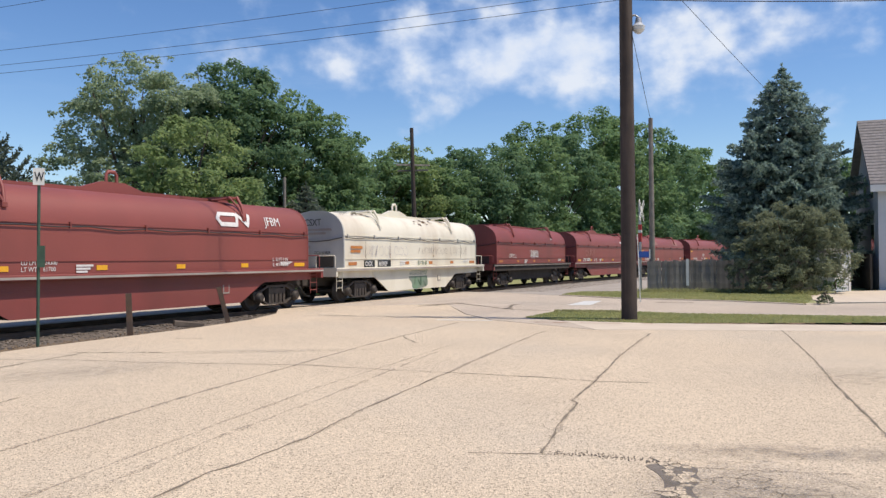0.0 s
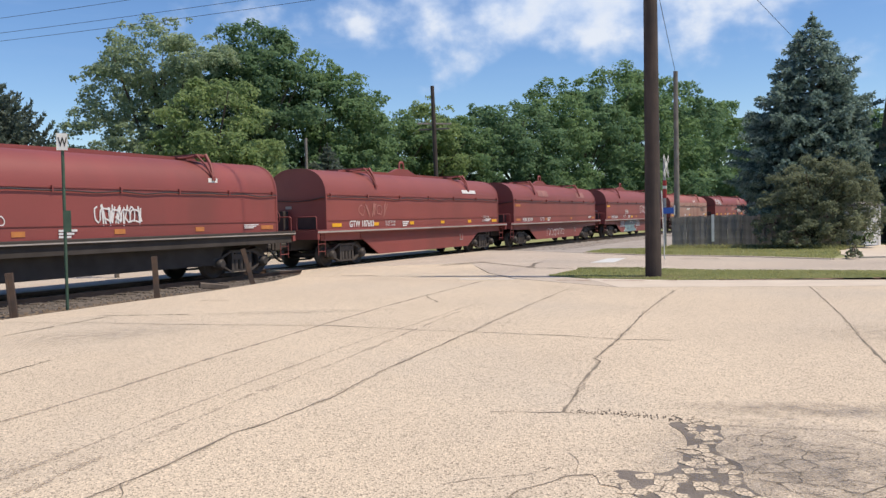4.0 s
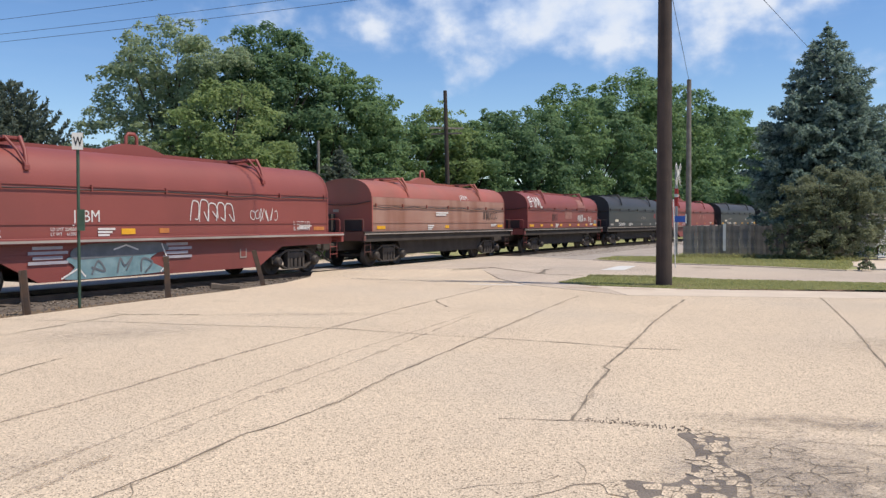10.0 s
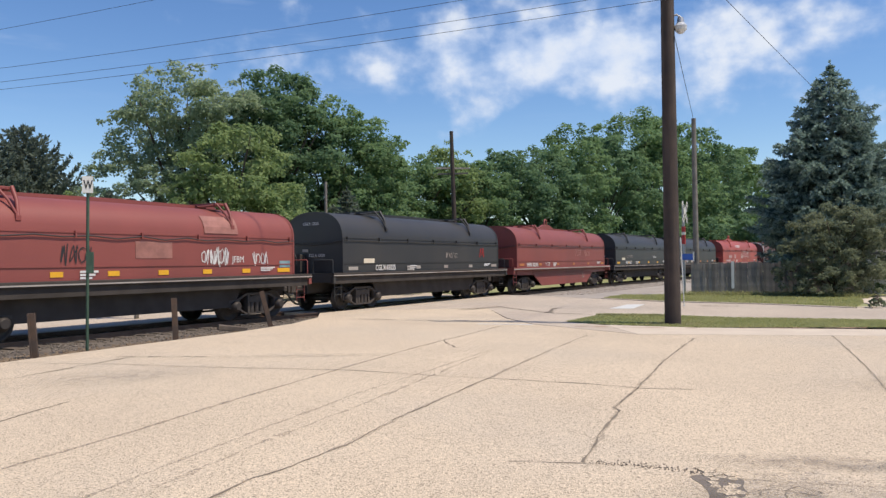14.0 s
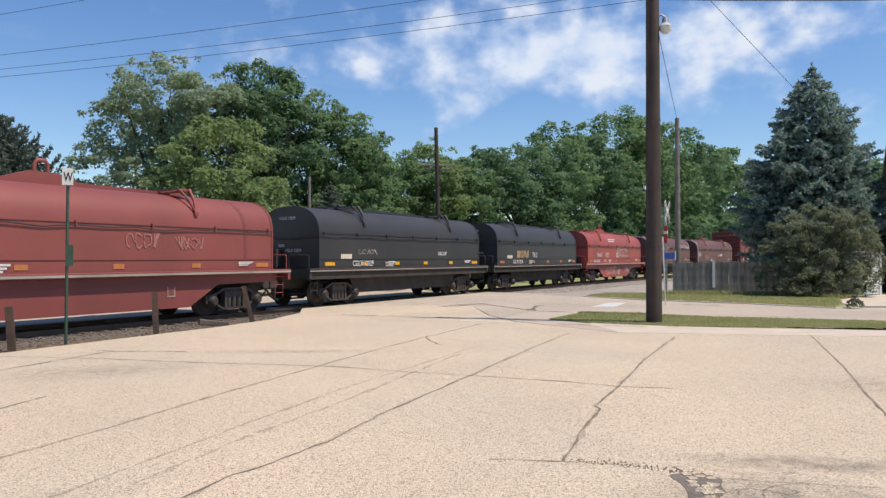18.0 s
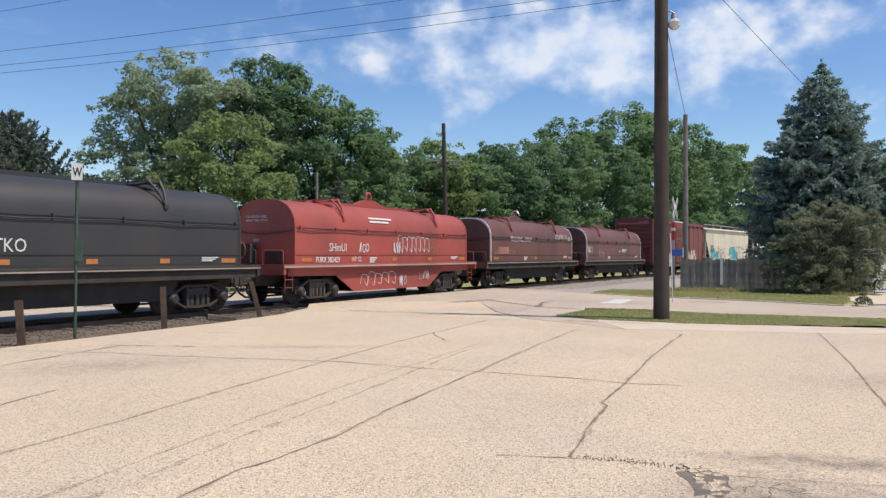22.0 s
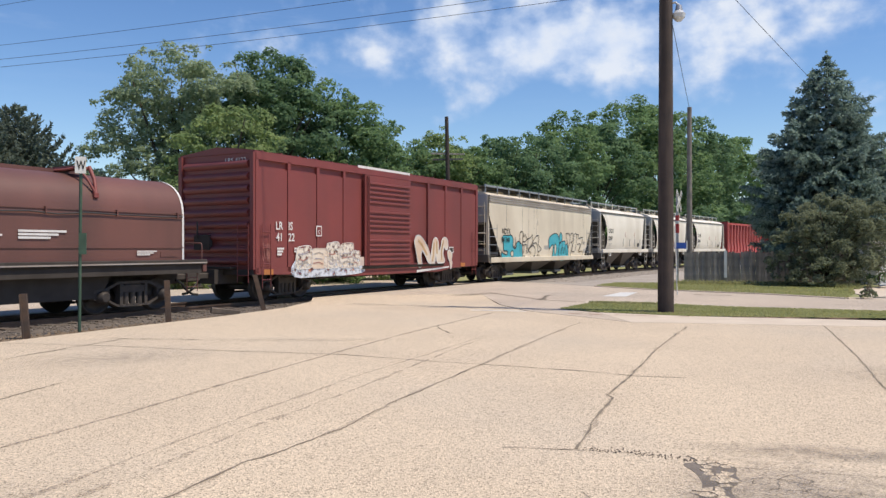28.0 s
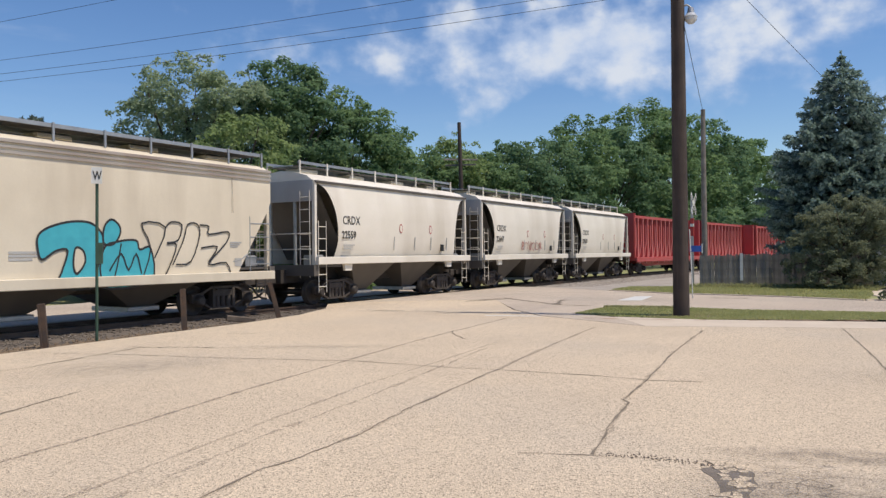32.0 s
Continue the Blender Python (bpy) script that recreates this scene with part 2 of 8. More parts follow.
GREYWOOD = mat("weathered_wood", (0.26, 0.235, 0.205), (0.17, 0.152, 0.132), 3, 0.9, bump=0.5, fine=30, streak=12, stain=(0.08, 0.07, 0.06), stain_amt=0.5, stain_scale=5, spread=0.28)
BARK = mat("tree_bark", (0.11, 0.085, 0.065), (0.07, 0.055, 0.045), 4, 0.9, bump=0.7, fine=25)
STEELPOST = mat("rusted_post", (0.075, 0.055, 0.045), (0.12, 0.075, 0.05), 6, 0.8, metal=0.2, bump=0.4)
SIGNWHITE = mat("sign_white", (0.72, 0.72, 0.68), (0.62, 0.62, 0.58), 3, 0.5, bump=0.02)
SIGNBLACK = mat("sign_black", (0.02, 0.02, 0.02), None, 3, 0.5, bump=0.0)
GREENPOST = mat("green_post", (0.05, 0.10, 0.065), (0.035, 0.07, 0.045), 5, 0.6, metal=0.1, bump=0.1)
GALV = mat("galvanised", (0.42, 0.43, 0.44), (0.34, 0.35, 0.36), 4, 0.45, metal=0.6, bump=0.1)
WIRE = mat("cable", (0.03, 0.035, 0.045), None, 2, 0.6, bump=0.0)
LAMPGLASS = mat("lamp_glass", (0.62, 0.64, 0.66), (0.5, 0.52, 0.55), 6, 0.25, bump=0.0)
REDTAPE = mat("red_reflector", (0.45, 0.03, 0.03), None, 3, 0.4, bump=0.0)
BLUESIGN = mat("blue_sign", (0.02, 0.09, 0.42), None, 3, 0.4, bump=0.0)
SIDING = mat("grey_siding", (0.52, 0.54, 0.57), (0.47, 0.49, 0.52), 1, 0.7, bump=0.1)
WHITESIDING = mat("white_siding", (0.74, 0.74, 0.72), (0.66, 0.66, 0.64), 1, 0.6, bump=0.1)
SHINGLE = mat("roof_shingle", (0.26, 0.24, 0.235), (0.19, 0.175, 0.17), 5, 0.9, bump=0.6, fine=25, fine_amt=0.4)
GLASSDARK = mat("window_glass", (0.03, 0.035, 0.04), None, 2, 0.08, bump=0.0, spec=0.8)
WHEELSTEEL = mat("wheel_steel", (0.065, 0.055, 0.049), (0.050, 0.043, 0.039), 6, 0.6, metal=0.4, bump=0.3)
TRUCKIRON = mat("cast_iron_grime", (0.060, 0.051, 0.045), (0.085, 0.070, 0.060), 5, 0.8, metal=0.2, bump=0.5, fine=25)
UNDER = mat("underframe_grime", (0.070, 0.060, 0.054), (0.050, 0.043, 0.038), 2, 0.9, bump=0.3, spec=0.2)
CHALK = mat("white_lettering", (0.72, 0.70, 0.68), (0.62, 0.60, 0.58), 6, 0.6, bump=0.0)
YELLOW = mat("yellow_reflector", (0.80, 0.42, 0.02), (0.72, 0.36, 0.02), 6, 0.4, bump=0.0)
ORANGE = mat("faded_reflector", (0.52, 0.20, 0.05), (0.42, 0.15, 0.05), 6, 0.5, bump=0.0)
HOSE = mat("rubber_hose", (0.02, 0.02, 0.02), None, 4, 0.6, bump=0.1)


# ---- mesh helpers ----
class MB:
    """Collects the faces of one mesh."""

    def __init__(self):
        self.v, self.f, self.s = [], [], []

    def add(self, verts, faces, smooth=False):
        k = len(self.v)
        self.v += [tuple(p) for p in verts]
        self.f += [tuple(i + k for i in f) for f in faces]
        self.s += [smooth] * len(faces)
        return self

    def box(self, x0, x1, y0, y1, z0, z1, c=0.0):
        """A box; c chamfers its long edges along x."""
        if c:
            prof = [(y0 + c, z0), (y1 - c, z0), (y1, z0 + c), (y1, z1 - c), (y1 - c, z1), (y0 + c, z1), (y0, z1 - c), (y0, z0 + c)]
            return self.prism(prof, x0, x1)
        v = [(x, y, z) for x in (x0, x1) for y in (y0, y1) for z in (z0, z1)]
        return self.add(v, [(0, 1, 3, 2), (4, 6, 7, 5), (0, 4, 5, 1), (2, 3, 7, 6), (0, 2, 6, 4), (1, 5, 7, 3)])

    def prism(self, prof, x0, x1, smooth=False, caps=True):
        """A (y, z) outline drawn along x."""
        k = len(prof)
        v = [(x0, y, z) for y, z in prof] + [(x1, y, z) for y, z in prof]
        f = [(i, (i + 1) % k, k + (i + 1) % k, k + i) for i in range(k)]
        self.add(v, f, smooth)
        if caps:
            self.add(v, [tuple(range(k))[::-1], tuple(range(k, 2 * k))])
        return self

    def plate(self, outline, y0, y1):
        """An (x, z) outline with thickness from y0 to y1."""
        k = len(outline)
        v = [(x, y0, z) for x, z in outline] + [(x, y1, z) for x, z in outline]
        self.add(v, [(i, (i + 1) % k, k + (i + 1) % k, k + i) for i in range(k)])
        return self.add(v, [tuple(range(k))[::-1], tuple(range(k, 2 * k))])

    def slab(self, outline, z0, z1):
        """An (x, y) outline with thickness from z0 to z1."""
        k = len(outline)
        v = [(x, y, z0) for x, y in outline] + [(x, y, z1) for x, y in outline]
        self.add(v, [(i, (i + 1) % k, k + (i + 1) % k, k + i) for i in range(k)])
        return self.add(v, [tuple(range(k))[::-1], tuple(range(k, 2 * k))])

    def tube(self, pts, r, sides=6, r2=None, smooth=True):
        pts = [Vector(p) for p in pts]
        r2 = r if r2 is None else r2
        rings = []
        for i, p in enumerate(pts):
            d = (pts[min(i + 1, len(pts) - 1)] - pts[max(i - 1, 0)]).normalized()
            a = d.orthogonal().normalized() if i == 0 else (rings_a - d * rings_a.dot(d)).normalized()
            rings_a = a
            b = d.cross(a)
            rr = r + (r2 - r) * i / max(1, len(pts) - 1)
            rings.append([p + (a * math.cos(t) + b * math.sin(t)) * rr for t in (2 * math.pi * j / sides for j in range(sides))])
        v = [q for ring in rings for q in ring]
        f = [(i * sides + j, i * sides + (j + 1) % sides, (i + 1) * sides + (j + 1) % sides, (i + 1) * sides + j)
             for i in range(len(pts) - 1) for j in range(sides)]
        self.add(v, f, smooth)
        e = (len(pts) - 1) * sides
        return self.add(v, [tuple(range(sides))[::-1], tuple(range(e, e + sides))])

    def lathe_y(self, prof, cx=0.0, cz=0.0, sides=20, smooth=True):
        """(y, r) pairs turned round the y axis."""
        v = [(cx + r * math.cos(t), y, cz + r * math.sin(t)) for y, r in prof for t in (2 * math.pi * j / sides for j in range(sides))]
        k = len(prof)
        f = [(i * sides + j, (i + 1) * sides + j, (i + 1) * sides + (j + 1) % sides, i * sides + (j + 1) % sides) for i in range(k - 1) for j in range(sides)]
        self.add(v, f, smooth)
        return self.add(v, [tuple(range(sides)), tuple(range((k - 1) * sides, k * sides))[::-1]])

    def mesh(self, name, material):
        me = bpy.data.meshes.new(name)
        me.from_pydata(self.v, [], self.f)
        me.polygons.foreach_set("use_smooth", self.s)
        if material:
            me.materials.append(material)
        me.update()
        return me


def part(name, mb, material, parent=None, label="", at=None):
    """One mesh object under a thing or a part."""
    ob = new(name, mb.mesh(name, material) if isinstance(mb, MB) else mb)
    if parent:
        ob.parent = parent
    if at is not None:
        ob.matrix_basis = at
    if label:
        ob["label"] = label
    return ob


def thing(name, m, label, category, group="", kind=""):
    ob = new(name)
    ob.empty_display_size = 0.3
    ob.matrix_basis = m
    return tagged(ob, label, category, group, kind)


def glyphs(text, size, bold=0.0):
    """Flat mesh of a line of writing."""
    cu = bpy.data.curves.new("writing", "FONT")
    cu.body, cu.size, cu.extrude, cu.offset = text, size, 0.002, bold
    cu.resolution_u = 2
    tmp = bpy.data.objects.new("writing", cu)
    me = bpy.data.meshes.new_from_object(tmp)
    bpy.data.objects.remove(tmp)
    bpy.data.curves.remove(cu)
    return me


def lettering(text, size, material, parent, m, name="lettering", bold=0.0, label=""):
    """Painted writing as flat meshes, one for each word, the base line starting at the pose m."""
    out = []
    for k, word in enumerate(text.split(" ")):
        if not word:
            continue
        lead = " ".join(text.split(" ")[:k]) + (" " if k else "")
        me = glyphs(lead + word, size, bold)
        if lead.strip():
            # keep the faces of the last word alone
            edge = max((v.co.x for v in glyphs(lead.rstrip(), size, bold).vertices), default=0.0) + 1e-4
            keep = [p for p in me.polygons if min(me.vertices[i].co.x for i in p.vertices) > edge]
            used = sorted({i for p in keep for i in p.vertices})
            index = {i: j for j, i in enumerate(used)}
            faces = [[index[i] for i in p.vertices] for p in keep]
            verts = [tuple(me.vertices[i].co) for i in used]
            me = bpy.data.meshes.new(name)
            me.from_pydata(verts, [], faces)
        me.name = name
        me.materials.clear()
        me.materials.append(material)
        out.append(part(name, me, material, parent, label, m))
    return out


def curved(pts, k=5, closed=False):
    """A smooth line through the points."""
    p = [Vector(q) for q in pts]
    n = len(p)
    if n < 3:
        return [tuple(q) for q in p]
    out = []
    for i in range(n if closed else n - 1):
        a, b, c, d = (p[(i - 1) % n] if closed or i else p[0]), p[i], p[(i + 1) % n], (p[(i + 2) % n] if closed or i + 2 < n else p[-1])
        for j in range(k):
            t = j / k
            out.append(tuple(0.5 * ((2 * b) + (c - a) * t + (2 * a - 5 * b + 4 * c - d) * t * t + (3 * b - a - 3 * c + d) * t ** 3)))
    return out if closed else out + [tuple(p[-1])]


def stroke(mb, pts, w, y):
    """A flat painted line through (x, z) points, on the plane y."""
    for (x0, z0), (x1, z1) in zip(pts, pts[1:]):
        d = Vector((x1 - x0, z1 - z0))
        if d.length < 1e-6:
            continue
        d.normalize()
        a = Vector((-d.y, d.x)) * w / 2
        e = d * w * 0.3
        v = [(x0 - e.x + a.x, y, z0 - e.y + a.y), (x0 - e.x - a.x, y, z0 - e.y - a.y), (x1 + e.x - a.x, y, z1 + e.y - a.y), (x1 + e.x + a.x, y, z1 + e.y + a.y)]
        y -= 0.00012
        mb.add(v, [(0, 1, 2, 3)])
    return mb


# ---- the line of the railway: s runs along it away from the viewer, d is the way across, 0 on its middle, minus towards the viewer ----
PSI = radians(27.06)
U, N = Vector((math.sin(PSI), math.cos(PSI), 0)), Vector((-math.cos(PSI), math.sin(PSI), 0))
TRACK_O = N * 17.28
TRACK_RZ = 90 - 27.06


CURVE_FROM, CURVE = 43.0, 0.00305       # straight past the lot, then a gentle right-hand curve


def bearing(s):
    return CURVE * max(0.0, s - CURVE_FROM)


def on_track(s, d=0.0, z=0.0):
    a = bearing(s)
    fore = min(s, CURVE_FROM) + math.sin(a) / CURVE
    side = -(1 - math.cos(a)) / CURVE
    return TRACK_O + U * (fore + d * math.sin(a)) + N * (side + d * math.cos(a)) + Vector((0, 0, z))


def track_pose(s, d=0.0, z=0.0, turn=0.0):
    p = on_track(s, d, z)
    return pose(p.x, p.y, p.z, 0, 0, TRACK_RZ - math.degrees(bearing(s)) + turn)

# ---- ground, lot, road ----
def flat(name, outline, z, material, label, category, thick=0.12, kind="structure"):
    return tagged(part(name, MB().slab([(p[0], p[1]) for p in outline], z - thick, z), material), label, category, kind=kind)


def tp(s, d):
    p = on_track(s, d)
    return (p.x, p.y)


flat("ground", [(-1500, -500.72), (1500, -500.72), (1500, 2086.335), (-1500, 2086.335)], -0.36, GRASSBASE, "summer grass and soil reaching to the horizon", "ground", 0.5)
LOT_EDGE = [(-14.5, -3.338), (-9.6, 9.18), (-7.75, 13.853), (-7.05, 15.606), (-5.95, 18.193), (-5.2, 20.696)]
flat("parking_lot", [(40, -25.036), (40, 15.522), (8.6, 16.107), (5.0, 16.691), (3.3, 16.941), (1.2, 19.945), (0.6, 22.115)] + [tp(24.255, -5.034), tp(21.148, -1.065), tp(19.941, -1.065), tp(18.296, -2.323)] + LOT_EDGE[::-1] + [(-40, -25.036)], 0.0, LOT,
     "pale tan exposed-aggregate pavement, cracked and seamed", "parking lot")
flat("road", [(3.3, 16.991), (3.05, 19.361), (2.1, 20.655), (3.58, 23.334), (5.05, 22.766), (6.65, 21.514), (10.65, 19.995), (13.3, 19.194), (40, 10.849), (40, 16.691), (15.5, 25.871), (12.6, 25.37), (11.7, 25.036), (9.9, 27.373), (6.68, 30.043), (4.9, 32.714), (2.6, 36.386)]
     + [tp(33.906, -1.065), tp(21.199, -1.065), tp(24.293, -4.995), (0.66, 22.115), (1.26, 19.979)], 0.0, ROAD, "worn grey-tan street leading to the level crossing", "road")
flat("sidewalk", [(3.30, 16.924), (5.0, 16.674), (8.6, 16.09), (40, 15.506), (40, 10.765), (13.4, 19.153), (10.5, 18.126), (9.6, 18.043), (5.0, 18.46), (3.02, 19.445)], 0.004, CONC, "pale concrete walk along the grass strip", "sidewalk")
flat("street_beyond", [tp(-28.383, 1.936), tp(-29.222, 8.325), tp(17.355, 8.132), tp(25.518, 11.617), tp(30.581, 38.723), tp(37.478, 38.723), tp(39.565, 9.681), tp(33.786, 1.162), tp(19.993, 1.162)], -0.03, ROAD, "pale pavement on the far side of the tracks", "road")
flat("crossing_panel", [tp(20.222, -0.581), tp(33.67, -0.581), tp(33.518, 0.581), tp(20.07, 0.581)], -0.03, ROAD, "paved level crossing between the rails", "crossing")


def prism_along(name, prof, s0, s1, material, label, category, kind="structure"):
    """A (d, z) outline drawn along the railway."""
    ob = part(name, MB().prism(prof, s0, s1), material)
    ob.matrix_basis = track_pose(0)
    return tagged(ob, label, category, kind=kind)


prism_along("ballast_bed", [(-7.3, -0.07), (-3.7, -0.07), (-2.35, -0.13), (2.4, -0.15), (4.0, -0.12), (4, -0.6), (-7.3, -0.6)], -60, 19.9, BALLAST, "grey crushed-stone ballast with dust and weeds", "ballast")
def sweep(prof, s0, s1):
    """A (d, z) outline carried along the curving railway, in the track's own space."""
    mb, inv, k = MB(), track_pose(0).inverted(), len(prof)
    steps = [s0 + (s1 - s0) * i / 70 for i in range(71)]
    v = [inv @ on_track(s, d, z) for s in steps for d, z in prof]
    return mb.add(v, [(j * k + i, j * k + (i + 1) % k, j * k + k + (i + 1) % k, j * k + k + i) for j in range(70) for i in range(k)])


def sweep_along(name, prof, s0, s1, material, label, category):
    ob = part(name, sweep(prof, s0, s1), material)
    ob.matrix_basis = track_pose(0)
    return tagged(ob, label, category, kind="structure")


sweep_along("ballast_bank", [(-5.2, -0.06), (-2.6, -0.14), (-1.6, -0.15), (2.4, -0.15), (4.2, -0.5), (4.2, -0.6), (-5.2, -0.6)], 33.9, 400, GRAVEL, "pale grey gravel bank along the tracks", "ballast")

track = thing("railway_track", track_pose(0), "single railway track with rusted rails on timber sleepers", "railway track", kind="structure")
RAILPROF = [(-0.07, -0.17), (0.07, -0.17), (0.07, -0.155), (0.012, -0.13), (0.012, -0.045), (0.036, -0.035), (0.036, 0), (-0.036, 0), (-0.036, -0.035), (-0.012, -0.045), (-0.012, -0.13), (-0.07, -0.155)]
for dd in (-0.755, 0.755):
    part("rail", MB().prism([(dd + a, b) for a, b in RAILPROF], -60, 33.9), RAIL, track)
    part("rail", sweep([(dd + a, b) for a, b in RAILPROF], 33.9, 400), RAIL, track)
tie_mesh = MB().prism([(-1.3, -0.3), (1.3, -0.3), (1.3, -0.125), (1.27, -0.11), (-1.27, -0.11), (-1.3, -0.125)], -0.115, 0.115).mesh("sleeper", TIE)
rnd = random.Random(4)
for i in range(150):
    s = -9 + i * 0.55 if i < 53 else 34.1 + (i - 53) * 0.55
    part("sleeper", tie_mesh, None, track, at=track_pose(0).inverted() @ track_pose(s + rnd.uniform(-0.04, 0.04), rnd.uniform(-0.05, 0.05), rnd.uniform(-0.012, 0.006), rnd.uniform(-1.5, 1.5)))


def stones(name, n, area, size, material, label, seed):
    """Loose stones: squashed octahedra scattered by area(rng) -> x, y, z."""
    r = np.random.default_rng(seed)
    octa = np.array([(1, 0, 0), (-1, 0, 0), (0, 1, 0), (0, -1, 0), (0, 0, 1), (0, 0, -1)], float)
    tri = np.array([(0, 2, 4), (2, 1, 4), (1, 3, 4), (3, 0, 4), (2, 0, 5), (1, 2, 5), (3, 1, 5), (0, 3, 5)])
    c = np.array([area(r) for _ in range(n)])
    sc = r.uniform(0.5, 1.0, (n, 1, 3)) * size * np.array([1, 1, 0.7]) * r.uniform(0.6, 1.4, (n, 1, 1))
    a = r.uniform(0, 6.28, n)
    rot = np.zeros((n, 3, 3))
    rot[:, 0, 0], rot[:, 0, 1], rot[:, 1, 0], rot[:, 1, 1], rot[:, 2, 2] = np.cos(a), -np.sin(a), np.sin(a), np.cos(a), 1
    pts = np.einsum("nij,nkj->nki", rot, octa[None] * sc + r.uniform(-0.15, 0.15, (n, 6, 3)) * size) + c[:, None]
    me = bpy.data.meshes.new(name)
    me.from_pydata(pts.reshape(-1, 3).tolist(), [], (tri[None] + 6 * np.arange(n)[:, None, None]).reshape(-1, 3).tolist())
    me.materials.append(material)
    return tagged(new(name, me), label, "stones", kind="stuff")


def ballast_area(r):
    s, d = r.uniform(-8, 19.8), r.uniform(-4.3, 2.2)
    p = on_track(s, d)
    return p.x, p.y, -0.12 + 0.05 * min(1, max(0, (-2.4 - d) / 1.4))


def bank_area(r):
    s, d = 34 + 41 * r.random() ** 1.6, r.uniform(-5.0, -1.0)
    p = on_track(s, d)
    return p.x, p.y, -0.05 - 0.08 * (d + 5) / 4


stones("ballast_stones", 7000, ballast_area, 0.042, STONE, "loose grey ballast stones", 1)
stones("bank_stones", 6000, bank_area, 0.05, PALESTONE, "loose pale grey ballast stones on the bank", 2)


def edge_area(r):
    k = r.random() ** 0.8
    s, d = r.uniform(0.5, 16.7), -3.78 + r.normal(0, 0.35)
    p = on_track(s, d)
    return p.x, p.y, -0.06


def crumb_area(r):
    t = r.random()
    return 0.85 + 0.85 * t + r.normal(0, 0.03), 6.19 - 0.35 * t + abs(r.normal(0, 0.08)), 0.004


REDJOINT = mat("reddish_joint", (0.42, 0.24, 0.16), (0.36, 0.24, 0.17), 3, 0.9, bump=0.3)
LITTER = mat("edge_litter", (0.16, 0.115, 0.075), (0.24, 0.18, 0.12), 5, 0.95, bump=0.3)
stones("edge_litter", 6000, edge_area, 0.035, LITTER, "brown grit and leaf litter along the lot edge", 3)
stones("gravel_crumbs", 170, crumb_area, 0.009, DIRT, "dark crumbs of broken paving", 4)


# cracks and seams in the pavement: narrow ragged strips
def seam(name, pts, w, material, label, seed, jitter=0.035, z=0.004, step=0.05, fade=0.0):
    r = random.Random(seed)
    line = []
    for (x0, y0), (x1, y1) in zip(pts, pts[1:]):
        k = max(2, int(math.hypot(x1 - x0, y1 - y0) / step))
        line += [(x0 + (x1 - x0) * i / k, y0 + (y1 - y0) * i / k) for i in range(k)]
    line.append(pts[-1])
    wob, v, keep, on = 0.0, [], [], True
    for i, (x, y) in enumerate(line):
        wob = wob * 0.86 + r.uniform(-jitter, jitter) * 0.7 + (r.uniform(-1, 1) * jitter * 1.5 if r.random() < 0.08 else 0.0)
        a, b = line[max(0, i - 1)], line[min(len(line) - 1, i + 1)]
        dx, dy = b[0] - a[0], b[1] - a[1]
        L = math.hypot(dx, dy) or 1
        nx, ny = -dy / L, dx / L
        ww = w * (0.30 + 1.25 * abs(noise.noise(Vector((x * 2.3, y * 2.3, seed)))) * 2 + r.uniform(-0.12, 0.25)) / 2
        v += [(x + nx * (wob + ww), y + ny * (wob + ww), z), (x + nx * (wob - ww), y + ny * (wob - ww), z)]
        if r.random() < 0.2:
            on = r.random() > fade
        keep.append(on)
    mb = MB().add(v, [(2 * i, 2 * i + 1, 2 * i + 3, 2 * i + 2) for i in range(len(line) - 1) if keep[i]])
    return tagged(part(name, mb, material), label, "crack", kind="structure")


def soft_skin(name, colour, strength, grain):
    """A thin worn-in stain: patchy, see-through between its grains."""
    mt = bpy.data.materials.new(name)
    mt.use_nodes = True
    n, li = mt.node_tree.nodes, mt.node_tree.links
    b = n["Principled BSDF"]
    b.inputs["Base Color"].default_value, b.inputs["Roughness"].default_value = (*colour, 1), 0.95
    co, mu = n.new("ShaderNodeTexCoord"), n.new("ShaderNodeMath")
    mu.operation = "MULTIPLY"
    for i, (sc, lo, hi) in enumerate(((grain, 0.36, 0.62), (1.6, 0.05, 0.42))):
        t, r = n.new("ShaderNodeTexNoise"), n.new("ShaderNodeMapRange")
        t.inputs["Scale"].default_value, t.inputs["Detail"].default_value = sc, 4
        r.inputs["From Min"].default_value, r.inputs["From Max"].default_value, r.inputs["To Max"].default_value = lo, hi, (strength, 1.0)[i]
        li.new(co.outputs["Object"], t.inputs["Vector"]), li.new(t.outputs[0], r.inputs[0]), li.new(r.outputs[0], mu.inputs[i])
    tr, mx = n.new("ShaderNodeBsdfTransparent"), n.new("ShaderNodeMixShader")
    li.new(mu.outputs[0], mx.inputs[0]), li.new(tr.outputs[0], mx.inputs[1]), li.new(b.outputs[0], mx.inputs[2])
    li.new(mx.outputs[0], n["Material Output"].inputs[0])
    return mt


FAINT = soft_skin("faint_tar_seam", (0.30, 0.245, 0.185), 0.40, 38.0)
HALO = soft_skin("crack_grime", (0.22, 0.18, 0.14), 0.34, 55.0)
LONG = [(-2.35, 4.1), (-2.12, 4.6), (-1.95, 5.05), (-1.82, 5.5), (-1.77, 5.72), (-1.52, 6.14), (-1.2, 6.9), (-0.83, 8.2), (-0.13, 10.2), (0.6, 12.3), (1.88, 16.0), (2.2, 16.8)]
seam("pavement_crack", LONG, 0.015, CRACK, "long dark crack across the pavement", 1, 0.012)
seam("crack_grime", LONG, 0.05, HALO, "grime along the long crack", 31, 0.012, 0.003)
seam("pavement_crack", [(-2.12, 4.63), (-1.98, 4.3), (-1.84, 3.9), (-1.8, 3.3)], 0.008, CRACK, "fine branching crack", 32, 0.012)
